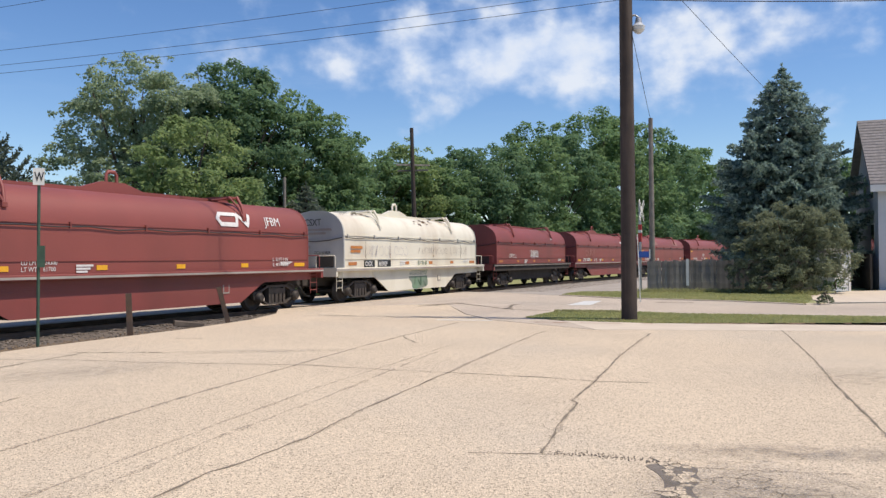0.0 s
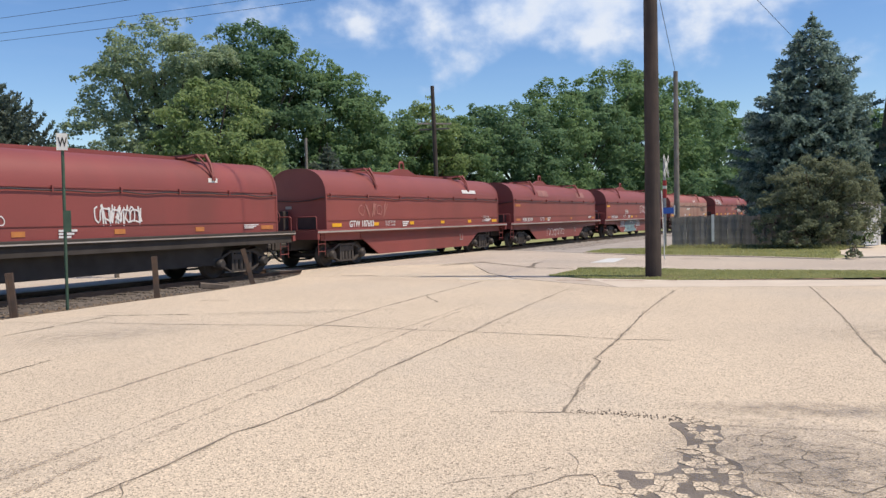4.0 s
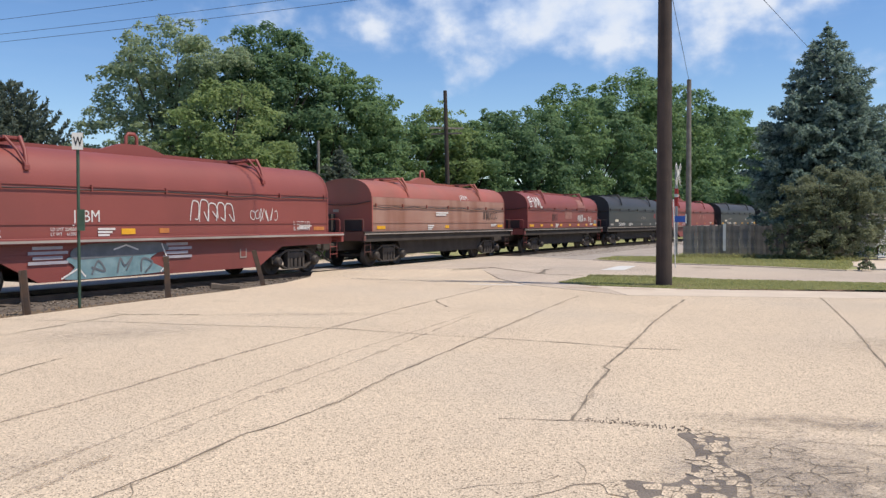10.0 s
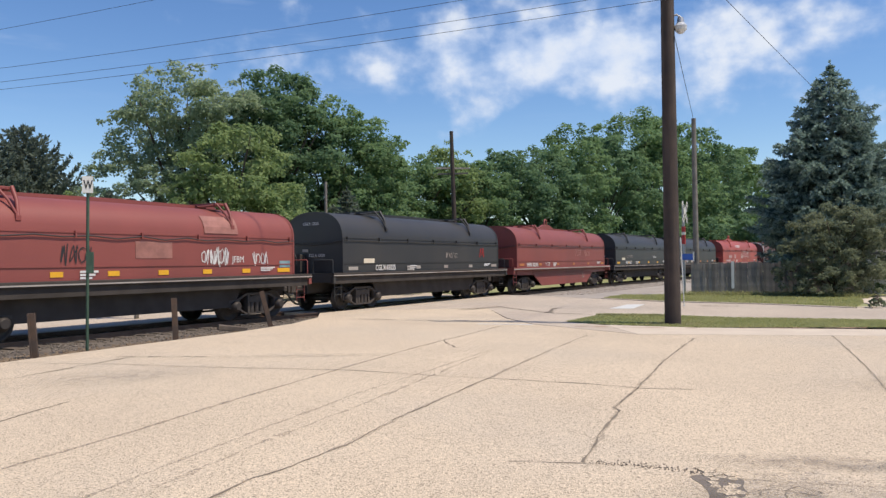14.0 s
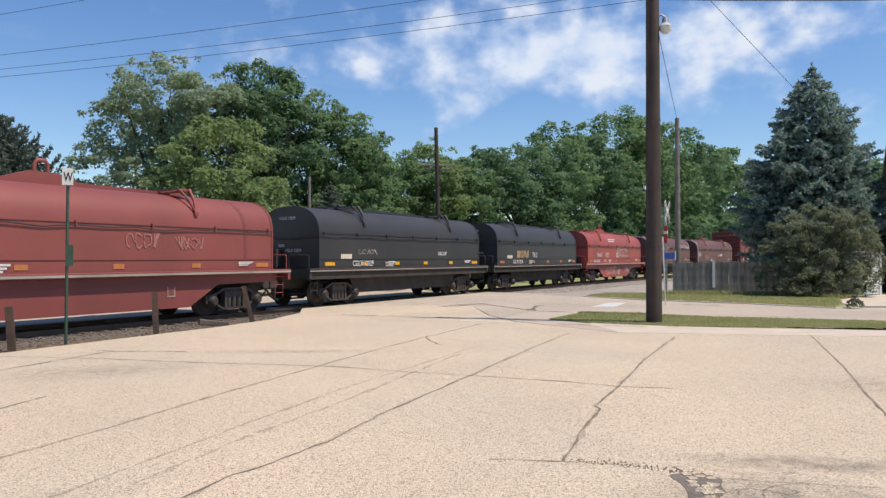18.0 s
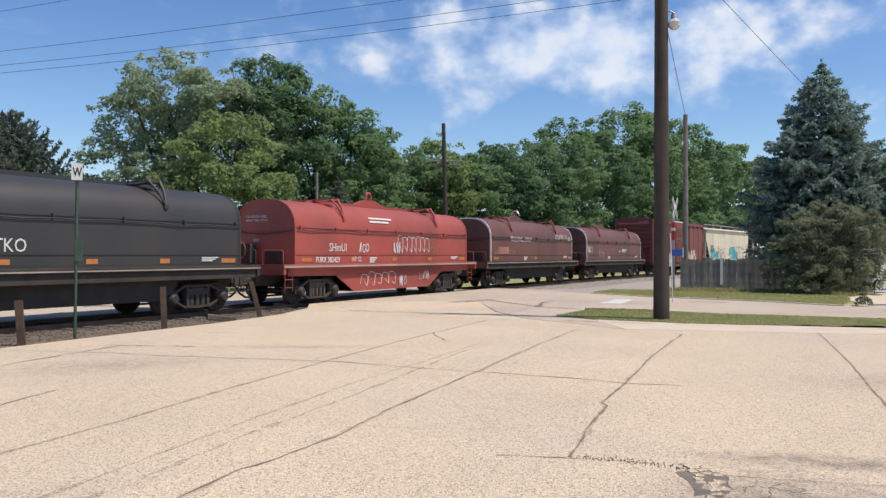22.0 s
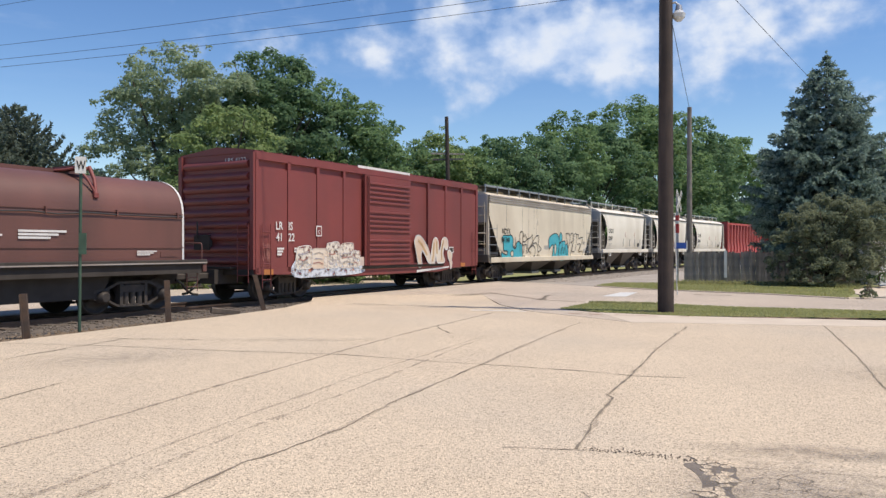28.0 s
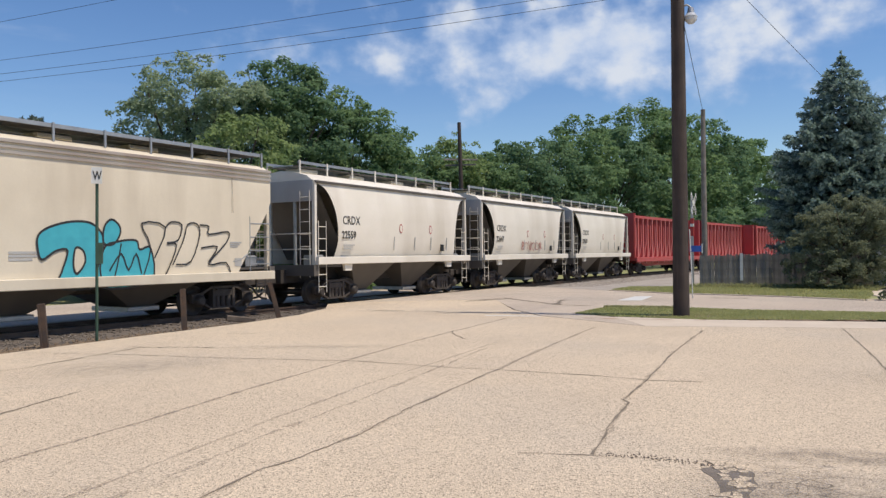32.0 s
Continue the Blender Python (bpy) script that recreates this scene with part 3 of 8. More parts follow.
for dx, sd in ((0.0, 2), (0.035, 34)):
    seam("pavement_seam", [(-4.5, 4.0), (-3.82, 6.1), (-3.43, 7.3), (-2.95, 9.2), (-2.05, 12.25), (-1.38 + dx, 14.45), (0.4, 19.4)], 0.055, FAINT, "faint tarred seam in the pavement", sd, 0.008, 0.0025 + dx * 0.02)
seam("pavement_seam", [(-3.2, 3.6), (-2.88, 4.9), (-2.66, 5.68), (-2.27, 7.14), (-1.55, 9.6), (-0.97, 11.12), (0.1, 14.1)], 0.045, FAINT, "faint tarred seam in the pavement", 3, 0.01, 0.0025)
seam("pavement_seam", [(-2.9, 3.7), (-2.71, 4.35), (-2.47, 5.29), (-2.03, 6.8), (-1.33, 8.99), (-0.8, 10.85), (-0.1, 13.2)], 0.05, FAINT, "faint tarred seam in the pavement", 33, 0.012, 0.0025, fade=0.1)
CROSS = [(-8.0, 12.72), (-7.29, 12.63), (-5.89, 12.42), (-4.75, 12.08), (-3.2, 11.8), (-1.95, 11.58), (-0.79, 11.0), (0.1, 10.7), (1.25, 10.22), (1.92, 9.8), (2.55, 9.67)]
seam("pavement_crack", CROSS, 0.015, CRACK, "dark cross crack in the pavement", 4, 0.013)
seam("crack_grime", CROSS, 0.05, HALO, "grime along the cross crack", 35, 0.013, 0.003)
KINK = [(0.77, 6.22), (1.08, 7.3), (1.37, 8.18), (1.43, 8.36), (1.40, 8.52), (1.9, 9.8), (2.85, 12.5), (4.25, 16.0)]
seam("pavement_crack", KINK, 0.019, CRACK, "dark joint with a kink", 5, 0.007)
seam("crack_grime", KINK, 0.055, HALO, "grime along the kinked joint", 36, 0.008, 0.003)
seam("pavement_crack", [(0.18, 6.25), (0.5, 6.22), (0.77, 6.19), (1.25, 6.1), (1.54, 6.01)], 0.009, CRACK, "fine joint before the broken corner", 6, 0.006, fade=0.15)
seam("pavement_crack", [(1.84, 5.76), (2.38, 5.63), (3.0, 5.51), (4.2, 5.3)], 0.009, CRACK, "fine joint past the broken corner", 8, 0.006, fade=0.2)
EAST = [(3.6, 6.0), (4.27, 8.0), (4.75, 9.4), (5.6, 11.75), (6.5, 14.4), (7.32, 16.9)]
seam("pavement_crack", EAST, 0.016, CRACK, "dark joint running to the walk", 7, 0.008)
seam("crack_grime", EAST, 0.045, HALO, "grime along the joint", 37, 0.008, 0.003)
seam("pavement_crack", [(0.0, 3.3), (0.08, 3.91), (0.14, 4.16), (0.29, 4.42), (0.61, 4.66), (0.86, 4.71)], 0.010, CRACK, "fine curling crack", 38, 0.010)
seam("crack_grime", [(0.0, 3.3), (0.08, 3.91), (0.14, 4.16), (0.29, 4.42), (0.61, 4.66), (0.86, 4.71)], 0.035, HALO, "grime along the curling crack", 39, 0.010, 0.003)
seam("pavement_crack", [(0.67, 5.12), (0.70, 4.95), (0.66, 4.72)], 0.006, CRACK, "fine branching crack", 40, 0.008)
seam("pavement_crack", [(-0.15, 4.55), (0.03, 4.63), (0.38, 4.72), (0.65, 4.94), (0.91, 5.18)], 0.006, CRACK, "fine branching crack", 41, 0.010, fade=0.25)
seam("road_tar", [(-0.81, 26.622), (0.46, 27.873), (1.3, 25.871), (2.09, 23.951), (3.18, 23.284)], 0.15, CRACK, "dark tar line on the road", 12, 0.03)
seam("road_tar", [(-0.9, 26.037), (-0.3, 26.455), (0.5, 27.54)], 0.18, CRACK, "dark tar line on the road", 13, 0.03)
seam("road_tar", [(1.95, 24.201), (2.33, 26.455), (2.64, 26.622)], 0.16, CRACK, "dark tar line on the road", 14, 0.03)
seam("broken_edge", [(-3.6, 22.449), (-2.58, 22.032), (-1.11, 21.448), (0.47, 20.696), (2.04, 20.196)], 0.12, CONC, "pale broken edge of the old street", 20, 0.03, fade=0.25)
seam("pavement_crack", [(-3.6, 22.282), (-2.58, 21.865), (-1.11, 21.281), (0.47, 20.53), (2.04, 20.029)], 0.05, CRACK, "dark joint along the old street edge", 21, 0.03, fade=0.4)
seam("walk_edge", [(2.2, 19.111), (3.2, 18.777), (4.48, 18.36), (7.0, 18.151), (9.6, 17.942)], 0.09, REDJOINT, "brick-red joint along the grass strip", 22, 0.02, 0.007, fade=0.2)
seam("pavement_crack", [(-0.83, 16.19), (-0.75, 15.355), (-0.58, 14.688), (-0.44, 14.521)], 0.03, CRACK, "short wriggling crack", 23, 0.03)
seam("pavement_crack", [(-5.1, 7.511), (-5.04, 8.095), (-4.97, 9.013)], 0.02, CRACK, "short crack", 24, 0.02, fade=0.3)
seam("pavement_crack", [(-7.3, 10.348), (-6.83, 10.974), (-6.5, 12.334), (-6.24, 13.444), (-5.68, 13.469)], 0.028, CRACK, "branching crack in the pavement", 25, 0.02)
seam("pavement_crack", [(-6.54, 13.536), (-5.66, 13.419), (-4.4, 13.353)], 0.05, CRACK, "short dark crack", 26, 0.03, fade=0.3)
seam("pavement_crack", [(-5.59, 15.748), (-4.91, 15.706)], 0.05, CRACK, "short dark crack", 27, 0.03, fade=0.2)
seam("road_tar", [(7.4, 27.039), (8.6, 26.705)], 0.20, CRACK, "dark tar patch on the road", 15, 0.03)
seam("pavement_crack", [(-3.5, 20.363), (-1.0, 21.03), (1.9, 20.53)], 0.05, FAINT, "faint joint at the edge of the road", 16, z=0.0025)
tagged(part("stop_line", MB().slab([(5.16, 28.341), (5.80, 28.374), (4.92, 25.954), (4.15, 26.037)], 0.0, 0.004), SIGNWHITE), "worn white painted mark on the road", "road marking", kind="structure")
flat("drive_mark", [(-0.2, 20.029), (1.2, 19.695), (1.25, 19.82), (-0.15, 20.154)], 0.005, SIGNWHITE, "faded white painted line", "road marking", 0.004)


# broken corner of the lot: dirt with loose plates of paving
def cells(pts, box):
    """Voronoi cells of the points, clipped to a box: each an (x, y) outline round its point."""
    x0, x1, y0, y1 = box
    out = []
    for i, (px, py) in enumerate(pts):
        poly = [(x0, y0), (x1, y0), (x1, y1), (x0, y1)]
        near = sorted((q for j, q in enumerate(pts) if j != i), key=lambda q: (q[0] - px) ** 2 + (q[1] - py) ** 2)[:18]
        for qx, qy in near:
            mx, my, nx, ny = (px + qx) / 2, (py + qy) / 2, qx - px, qy - py
            cutp = []
            for (ax, ay), (bx, by) in zip(poly, poly[1:] + poly[:1]):
                da, db = (ax - mx) * nx + (ay - my) * ny, (bx - mx) * nx + (by - my) * ny
                if da <= 0:
                    cutp.append((ax, ay))
                if (da < 0 < db) or (db < 0 < da):
                    t = da / (da - db)
                    cutp.append((ax + (bx - ax) * t, ay + (by - ay) * t))
            poly = cutp
            if len(poly) < 3:
                break
        if len(poly) >= 3:
            out.append(poly)
    return out


def inside(x, y, outline):
    c = False
    for (x0, y0), (x1, y1) in zip(outline, outline[1:] + outline[:1]):
        if (y0 > y) != (y1 > y) and x < (x1 - x0) * (y - y0) / (y1 - y0) + x0:
            c = not c
    return c


def scatter(r, outline, n, gap):
    xs, ys = [p[0] for p in outline], [p[1] for p in outline]
    pts = []
    for _ in range(n * 30):
        p = (r.uniform(min(xs), max(xs)), r.uniform(min(ys), max(ys)))
        if inside(*p, outline) and all((p[0] - q[0]) ** 2 + (p[1] - q[1]) ** 2 > gap * gap for q in pts):
            pts.append(p)
            if len(pts) == n:
                break
    return pts


def pothole():
    r = random.Random(9)
    base = [(1.50, 5.80), (1.58, 5.86), (1.70, 5.87), (1.80, 5.80), (1.86, 5.72), (1.80, 5.55), (1.78, 5.40), (1.66, 5.22), (1.64, 5.03), (1.70, 4.86), (1.66, 4.69), (1.60, 4.5), (1.62, 4.3), (1.70, 4.13), (1.66, 3.88), (1.70, 3.5), (1.0, 3.4), (1.02, 3.8), (1.06, 4.14), (0.94, 4.30), (0.80, 4.55), (0.78, 4.68), (0.94, 4.76), (1.17, 4.70), (1.33, 4.86), (1.40, 5.05), (1.51, 5.35), (1.53, 5.6)]
    hole = thing("broken_pavement", pose(0, 0, 0), "crumbled corner of pavement, loose plates over dark dirt", "pothole", kind="structure")
    part("dirt", MB().slab(curved(base, 3, True), -0.02, 0.003), DIRT, hole)
    bare = ((1.53, 5.66, 0.07, 0.10), (1.74, 5.66, 0.08, 0.06), (1.40, 4.60, 0.09, 0.09), (1.20, 4.02, 0.26, 0.20), (0.98, 4.52, 0.10, 0.05), (1.46, 3.62, 0.12, 0.14))
    rim = curved(base, 3, True)
    wide = [(1.36 + (a - 1.36) * 1.10, 4.7 + (b - 4.7) * 1.06) for a, b in rim]
    pts = scatter(r, wide, 230, 0.058)
    for poly in cells(pts, (0.6, 2.0, 3.2, 6.0)):
        cx, cy = sum(a for a, _ in poly) / len(poly), sum(b for _, b in poly) / len(poly)
        if not inside(cx, cy, wide) or max(math.hypot(a - cx, b - cy) for a, b in poly) > 0.14:
            continue
        open_dirt = any(((cx - a) / c) ** 2 + ((cy - b) / d) ** 2 < 1 for a, b, c, d in bare)
        if r.random() > (0.12 if open_dirt else 0.90):
            continue
        k = r.uniform(0.84, 1.0) * (0.6 if open_dirt else 1.0)
        out = []
        for (a, b), (c, d) in zip(poly, poly[1:] + poly[:1]):
            for t in (0.0, 0.5):
                j = r.uniform(0.88, 1.06) * k
                out.append(((a + (c - a) * t - cx) * j, (b + (d - b) * t - cy) * j))
        part("paving_plate", MB().slab(out, -0.008, r.uniform(0.002, 0.008)), LOT, hole, at=pose(cx, cy, 0.003, r.uniform(-4, 4), r.uniform(-4, 4), 0))
    # cracked but whole paving beside it: fine crack lines along the edges of irregular plates
    net = MB()
    for outline, n, gap, keep, wide in (([(1.72, 3.4), (1.70, 4.2), (1.68, 4.9), (1.80, 5.5), (2.05, 5.64), (2.30, 5.55), (2.40, 5.1), (2.35, 4.5), (2.3, 3.4)], 46, 0.125, 0.80, 0.0042),
                                        ([(2.3, 3.6), (2.35, 5.5), (3.0, 5.4), (3.4, 4.9), (3.1, 3.8)], 24, 0.24, 0.45, 0.003), ([(0.45, 3.4), (0.5, 4.4), (0.85, 4.5), (1.0, 4.2), (1.0, 3.4)], 14, 0.14, 0.5, 0.0026)):
        xs, ys = [p[0] for p in outline], [p[1] for p in outline]
        for poly in cells(scatter(r, outline, n, gap), (min(xs) - 0.1, max(xs) + 0.1, min(ys) - 0.1, max(ys) + 0.1)):
            for (xa, ya), (xb, yb) in zip(poly, poly[1:] + poly[:1]):
                if (xa, ya) > (xb, yb) or r.random() > keep or not inside((xa + xb) / 2, (ya + yb) / 2, outline):
                    continue
                chain = [(xa, ya)] + [(xa + (xb - xa) * t + r.uniform(-0.011, 0.011), ya + (yb - ya) * t + r.uniform(-0.011, 0.011)) for t in (0.2, 0.4, 0.6, 0.8)] + [(xb, yb)]
                for (pa, qa), (pb, qb) in zip(chain, chain[1:]):
                    L = math.hypot(pb - pa, qb - qa) or 1
                    w = wide * r.uniform(0.3, 1.2)
                    ux, uy = -(qb - qa) / L * w, (pb - pa) / L * w
                    net.add([(pa + ux, qa + uy, 0.0045), (pa - ux, qa - uy, 0.0045), (pb - ux, qb - uy, 0.0045), (pb + ux, qb + uy, 0.0045)], [(0, 1, 2, 3)])
    tagged(part("crack_net", net, CRACK), "net of fine cracks round the broken corner", "crack", kind="stuff")


pothole()


def stain(name, x, y, rx, ry, turn, strength, label):
    """A soft dark stain with ragged edges, a skin on the paving."""
    mt = bpy.data.materials.new("soft_stain")
    mt.use_nodes = True
    n, li = mt.node_tree.nodes, mt.node_tree.links
    b = n["Principled BSDF"]
    b.inputs["Base Color"].default_value, b.inputs["Roughness"].default_value = (0.27, 0.235, 0.195, 1), 0.95
    co, gr, no = n.new("ShaderNodeTexCoord"), n.new("ShaderNodeTexGradient"), n.new("ShaderNodeTexNoise")
    gr.gradient_type = "SPHERICAL"
    sc = n.new("ShaderNodeMapping")
    sc.inputs["Scale"].default_value = (1 / rx, 1 / ry, 1)
    li.new(co.outputs["Object"], sc.inputs[0]), li.new(sc.outputs[0], gr.inputs[0])
    no.inputs["Scale"].default_value, no.inputs["Detail"].default_value = 5.0, 6
    li.new(co.outputs["Object"], no.inputs["Vector"])
    rm, mu, mu2 = n.new("ShaderNodeMapRange"), n.new("ShaderNodeMath"), n.new("ShaderNodeMath")
    rm.inputs["From Min"].default_value, rm.inputs["From Max"].default_value = 0.3, 0.65
    li.new(no.outputs[0], rm.inputs[0])
    mu.operation = mu2.operation = "MULTIPLY"
    li.new(gr.outputs[1], mu.inputs[0]), li.new(rm.outputs[0], mu.inputs[1])
    li.new(mu.outputs[0], mu2.inputs[0])
    mu2.inputs[1].default_value = strength
    tr, mx = n.new("ShaderNodeBsdfTransparent"), n.new("ShaderNodeMixShader")
    li.new(mu2.outputs[0], mx.inputs[0]), li.new(tr.outputs[0], mx.inputs[1]), li.new(b.outputs[0], mx.inputs[2])
    li.new(mx.outputs[0], n["Material Output"].inputs[0])
    ob = part(name, MB().slab([(rx * math.cos(a * 0.3927), ry * math.sin(a * 0.3927)) for a in range(16)], 0.0, 0.0015), mt, at=pose(x, y, 0.006, 0, 0, turn))
    return tagged(ob, label, "stain", kind="structure")


stain("pavement_stain", 2.75, 6.15, 1.3, 0.32, -8, 0.30, "soft brown stain above the broken corner")
stain("pavement_stain", 1.9, 4.7, 1.05, 1.5, 0, 0.36, "grey grime round the broken corner")
stain("pavement_stain", 2.4, 4.9, 1.2, 1.0, 0, 0.16, "grey grime over the cracked paving")
stain("pavement_stain", 4.1, 6.1, 1.3, 0.42, 5, 0.2, "soft dark stain on the paving")
stain("pavement_stain", -3.2, 4.85, 1.2, 0.6, 20, 0.1, "faint stain on the paving")
stain("pavement_stain", 5.6, 10.0, 1.6, 1.0, 0, 0.14, "faint stain on the paving")
stain("pavement_stain", -5.4, 11.0, 1.8, 1.0, 30, 0.12, "faint stain on the paving")
stain("pavement_stain", -3.0, 13.4, 2.4, 0.35, 3, 0.12, "dusty band on the paving")

# kerbs
def kerb(pts, label, w=0.16, h=0.034):
    mb = MB()
    for (x0, y0), (x1, y1) in zip(pts, pts[1:]):
        L = math.hypot(x1 - x0, y1 - y0)
        nx, ny = -(y1 - y0) / L * w / 2, (x1 - x0) / L * w / 2
        mb.slab([(x0 - nx, y0 - ny), (x1 - nx, y1 - ny), (x1 + nx, y1 + ny), (x0 + nx, y0 + ny)], -0.1, h)
    return tagged(part("kerb", mb, CONC), label, "kerb", kind="structure")


kerb([(4.95, 32.797), (6.75, 30.127), (9.95, 27.456), (11.7, 25.119), (12.6, 25.453)], "low pale concrete kerb along the far side of the road")
flat("bare_soil", [(3.7, 19.236), (4.3, 18.986), (5.3, 18.986), (5.6, 19.361), (5.2, 19.862), (4.2, 19.945)], 0.02, LITTER, "bare brown soil round the foot of the pole", "soil", 0.03)
flat("verge", [(5.02, 32.881), (6.85, 30.21), (10.05, 27.54), (11.78, 25.245), (12.55, 25.578), (13.2, 28.374), (14.5, 30.878), (17.5, 34.216), (40, 50.072), (30, 75.108), (14, 50.072), (9.2, 36.052), (6.2, 35.384)], 0.03, GRASSBASE, "mown grass verge between road and fence", "grass", 0.2)
flat("gravel_shoulder", [(4.92, 32.797), (5.0, 32.922), (6.15, 35.426), (9.15, 36.094), (13.95, 50.114), (29.9, 75.108), tp(75.952, -4.84), tp(50.091, -4.84), tp(34.574, -4.84), (2.7, 36.302)], 0.0, GRAVEL, "pale gravel shoulder beside the tracks", "gravel")
flat("house_drive", [(12.9, 25.954), (15.5, 25.912), (40, 16.774), (40, 28.374), (22, 35.05), (18.0, 34.216), (14.6, 30.878), (13.3, 28.374)], 0.02, CONC, "pale concrete driveway", "driveway", 0.1)
STRIP = [(2.2, 20.655), (3.6, 23.284), (5.0, 22.699), (6.6, 21.448), (10.6, 19.945), (13.2, 19.153), (10.5, 18.109), (9.6, 18.026), (5.0, 18.443), (3.1, 19.445)]
flat("grass_strip", STRIP, 0.012, GRASSBASE, "narrow mown grass strip between walk and road", "grass", 0.15)


def grass(name, n, outline, h, z, colour, label, seed, thin=1.0):
    """Blades as single triangles, scattered in an outline."""
    r = np.random.default_rng(seed)
    o = np.array(outline, float)
    lo, hi = o.min(0), o.max(0)
    pts = np.zeros((0, 2))
    while len(pts) < n:
        q = r.uniform(lo, hi, (n * 2, 2))
        c = np.zeros(len(q), bool)
        for (x0, y0), (x1, y1) in zip(o, np.roll(o, -1, 0)):
            if y0 != y1:
                c ^= ((y0 > q[:, 1]) != (y1 > q[:, 1])) & (q[:, 0] < (x1 - x0) * (q[:, 1] - y0) / (y1 - y0) + x0)
        pts = np.concatenate([pts, q[c]])
    pts = pts[:n]
    a, w, hh = r.uniform(0, 6.28, n), r.uniform(0.012, 0.03, n) * thin, h * r.uniform(0.4, 1.2, n)
    lean = r.uniform(-1.6, 1.6, (n, 2)) * hh[:, None]
    b = np.stack([np.cos(a) * w, np.sin(a) * w], 1)
    v = np.zeros((n, 3, 3))
    v[:, 0, :2], v[:, 1, :2], v[:, 2, :2] = pts - b, pts + b, pts + lean
    v[:, :2, 2], v[:, 2, 2] = z, z + hh
    me = bpy.data.meshes.new(name)
    me.from_pydata(v.reshape(-1, 3).tolist(), [], np.arange(3 * n).reshape(-1, 3).tolist())
    me.materials.append(colour)
    return tagged(new(name, me), label, "grass", kind="stuff")


GRASS = leaf_mat("grass_blades", (0.30, 0.335, 0.13), (0.46, 0.44, 0.22), 0.5)
WEEDS = leaf_mat("tall_weeds", (0.24, 0.27, 0.11), (0.40, 0.38, 0.20), 0.5)
grass("grass_blades", 26000, STRIP, 0.032, 0.012, GRASS, "short green grass blades on the strip", 1)
grass("verge_blades", 22000, [(5.02, 32.881), (6.85, 30.21), (10.05, 27.54), (11.78, 25.245), (12.9, 27.122), (15.0, 31.712), (9.0, 34.884), (6.25, 35.301)], 0.06, 0.03, GRASS, "short green grass on the verge", 2)
grass("fence_weeds", 3500, [(8.4, 34.383), (9.0, 35.05), (14.0, 33.548), (15.6, 31.963), (14.6, 30.377), (12.6, 32.38)], 0.20, 0.03, WEEDS, "tall seeding grass along the fence", 3)
grass("edge_weeds", 900, [(3.3, 22.866), (5.2, 22.366), (5.1, 22.032), (3.2, 22.532)], 0.07, 0.01, WEEDS, "longer grass at the edge of the strip", 4)

# ---- the train ----
def paint(name, base, alt, stain=(0.16, 0.07, 0.04), amt=0.35, rough=0.55, sc=0.5):
    return mat(name, base, alt, 0.7, rough, bump=0.08, fine=20, fine_amt=0.15, stain=stain, stain_amt=amt, stain_scale=sc, streak=5)


RED = paint("oxide_red_paint", (0.255, 0.066, 0.054), (0.225, 0.06, 0.05), (0.16, 0.05, 0.04), 0.35)
REDDARK = paint("dark_oxide_red_paint", (0.25, 0.058, 0.05), (0.22, 0.055, 0.047), (0.12, 0.045, 0.035), 0.4)
SALMON = paint("sunfaded_red_paint", (0.38, 0.08, 0.062), (0.31, 0.066, 0.052), (0.16, 0.055, 0.045), 0.45)
RUSTTAN = paint("rust_streaked_tan_paint", (0.36, 0.215, 0.165), (0.31, 0.155, 0.115), (0.20, 0.08, 0.045), 0.75, sc=1.1)
RUSTTOP = paint("faded_vermilion_paint", (0.36, 0.105, 0.078), (0.30, 0.115, 0.085), (0.2, 0.08, 0.05), 0.45)
WHITE = paint("chalky_white_paint", (0.74, 0.70, 0.59), (0.67, 0.63, 0.52), (0.40, 0.29, 0.19), 0.42, sc=0.9)
# grey for ends turned from the sun, shade put into the colour; stencils too
GREYEND = paint("end_shade_and_stencil_grey", (0.46, 0.455, 0.44), (0.39, 0.385, 0.37), (0.2, 0.17, 0.14), 0.35)
BLACK = paint("black_paint", (0.034, 0.034, 0.035), (0.042, 0.041, 0.040), (0.055, 0.048, 0.043), 0.45, 0.5)
BROWN = paint("brown_oxide_paint", (0.165, 0.068, 0.054), (0.14, 0.06, 0.048), (0.06, 0.035, 0.03), 0.5)
BOXRED = paint("boxcar_red_paint", (0.215, 0.05, 0.045), (0.185, 0.046, 0.042), (0.12, 0.042, 0.038), 0.4)
CREAM = paint("grimy_cream_paint", (0.72, 0.645, 0.51), (0.64, 0.565, 0.44), (0.42, 0.35, 0.26), 0.5, sc=0.8)
HOPWHITE = paint("hopper_white_paint", (0.80, 0.75, 0.66), (0.74, 0.69, 0.59), (0.42, 0.35, 0.26), 0.4)
# grime tone darkened further for the shade in end bays and underneath
HOPDARK = paint("hopper_grime_and_shade", (0.12, 0.105, 0.09), (0.08, 0.07, 0.06), (0.05, 0.045, 0.04), 0.4)
CBRED = paint("lumber_car_red_paint", (0.46, 0.07, 0.065), (0.40, 0.065, 0.06), (0.22, 0.06, 0.05), 0.35)
CBPINK = paint("lumber_car_strap_paint", (0.50, 0.16, 0.14), (0.44, 0.12, 0.11), (0.3, 0.1, 0.09), 0.3)
SILLGREY = paint("scuffed_sill_paint", (0.42, 0.38, 0.34), (0.32, 0.28, 0.25), (0.2, 0.12, 0.09), 0.5)
TEAL = mat("teal_spray", (0.06, 0.42, 0.50), (0.05, 0.36, 0.45), 4, 0.5, bump=0.0)
PALEBLUE = mat("pale_blue_spray", (0.22, 0.33, 0.36), (0.12, 0.22, 0.25), 3, 0.5, bump=0.0)
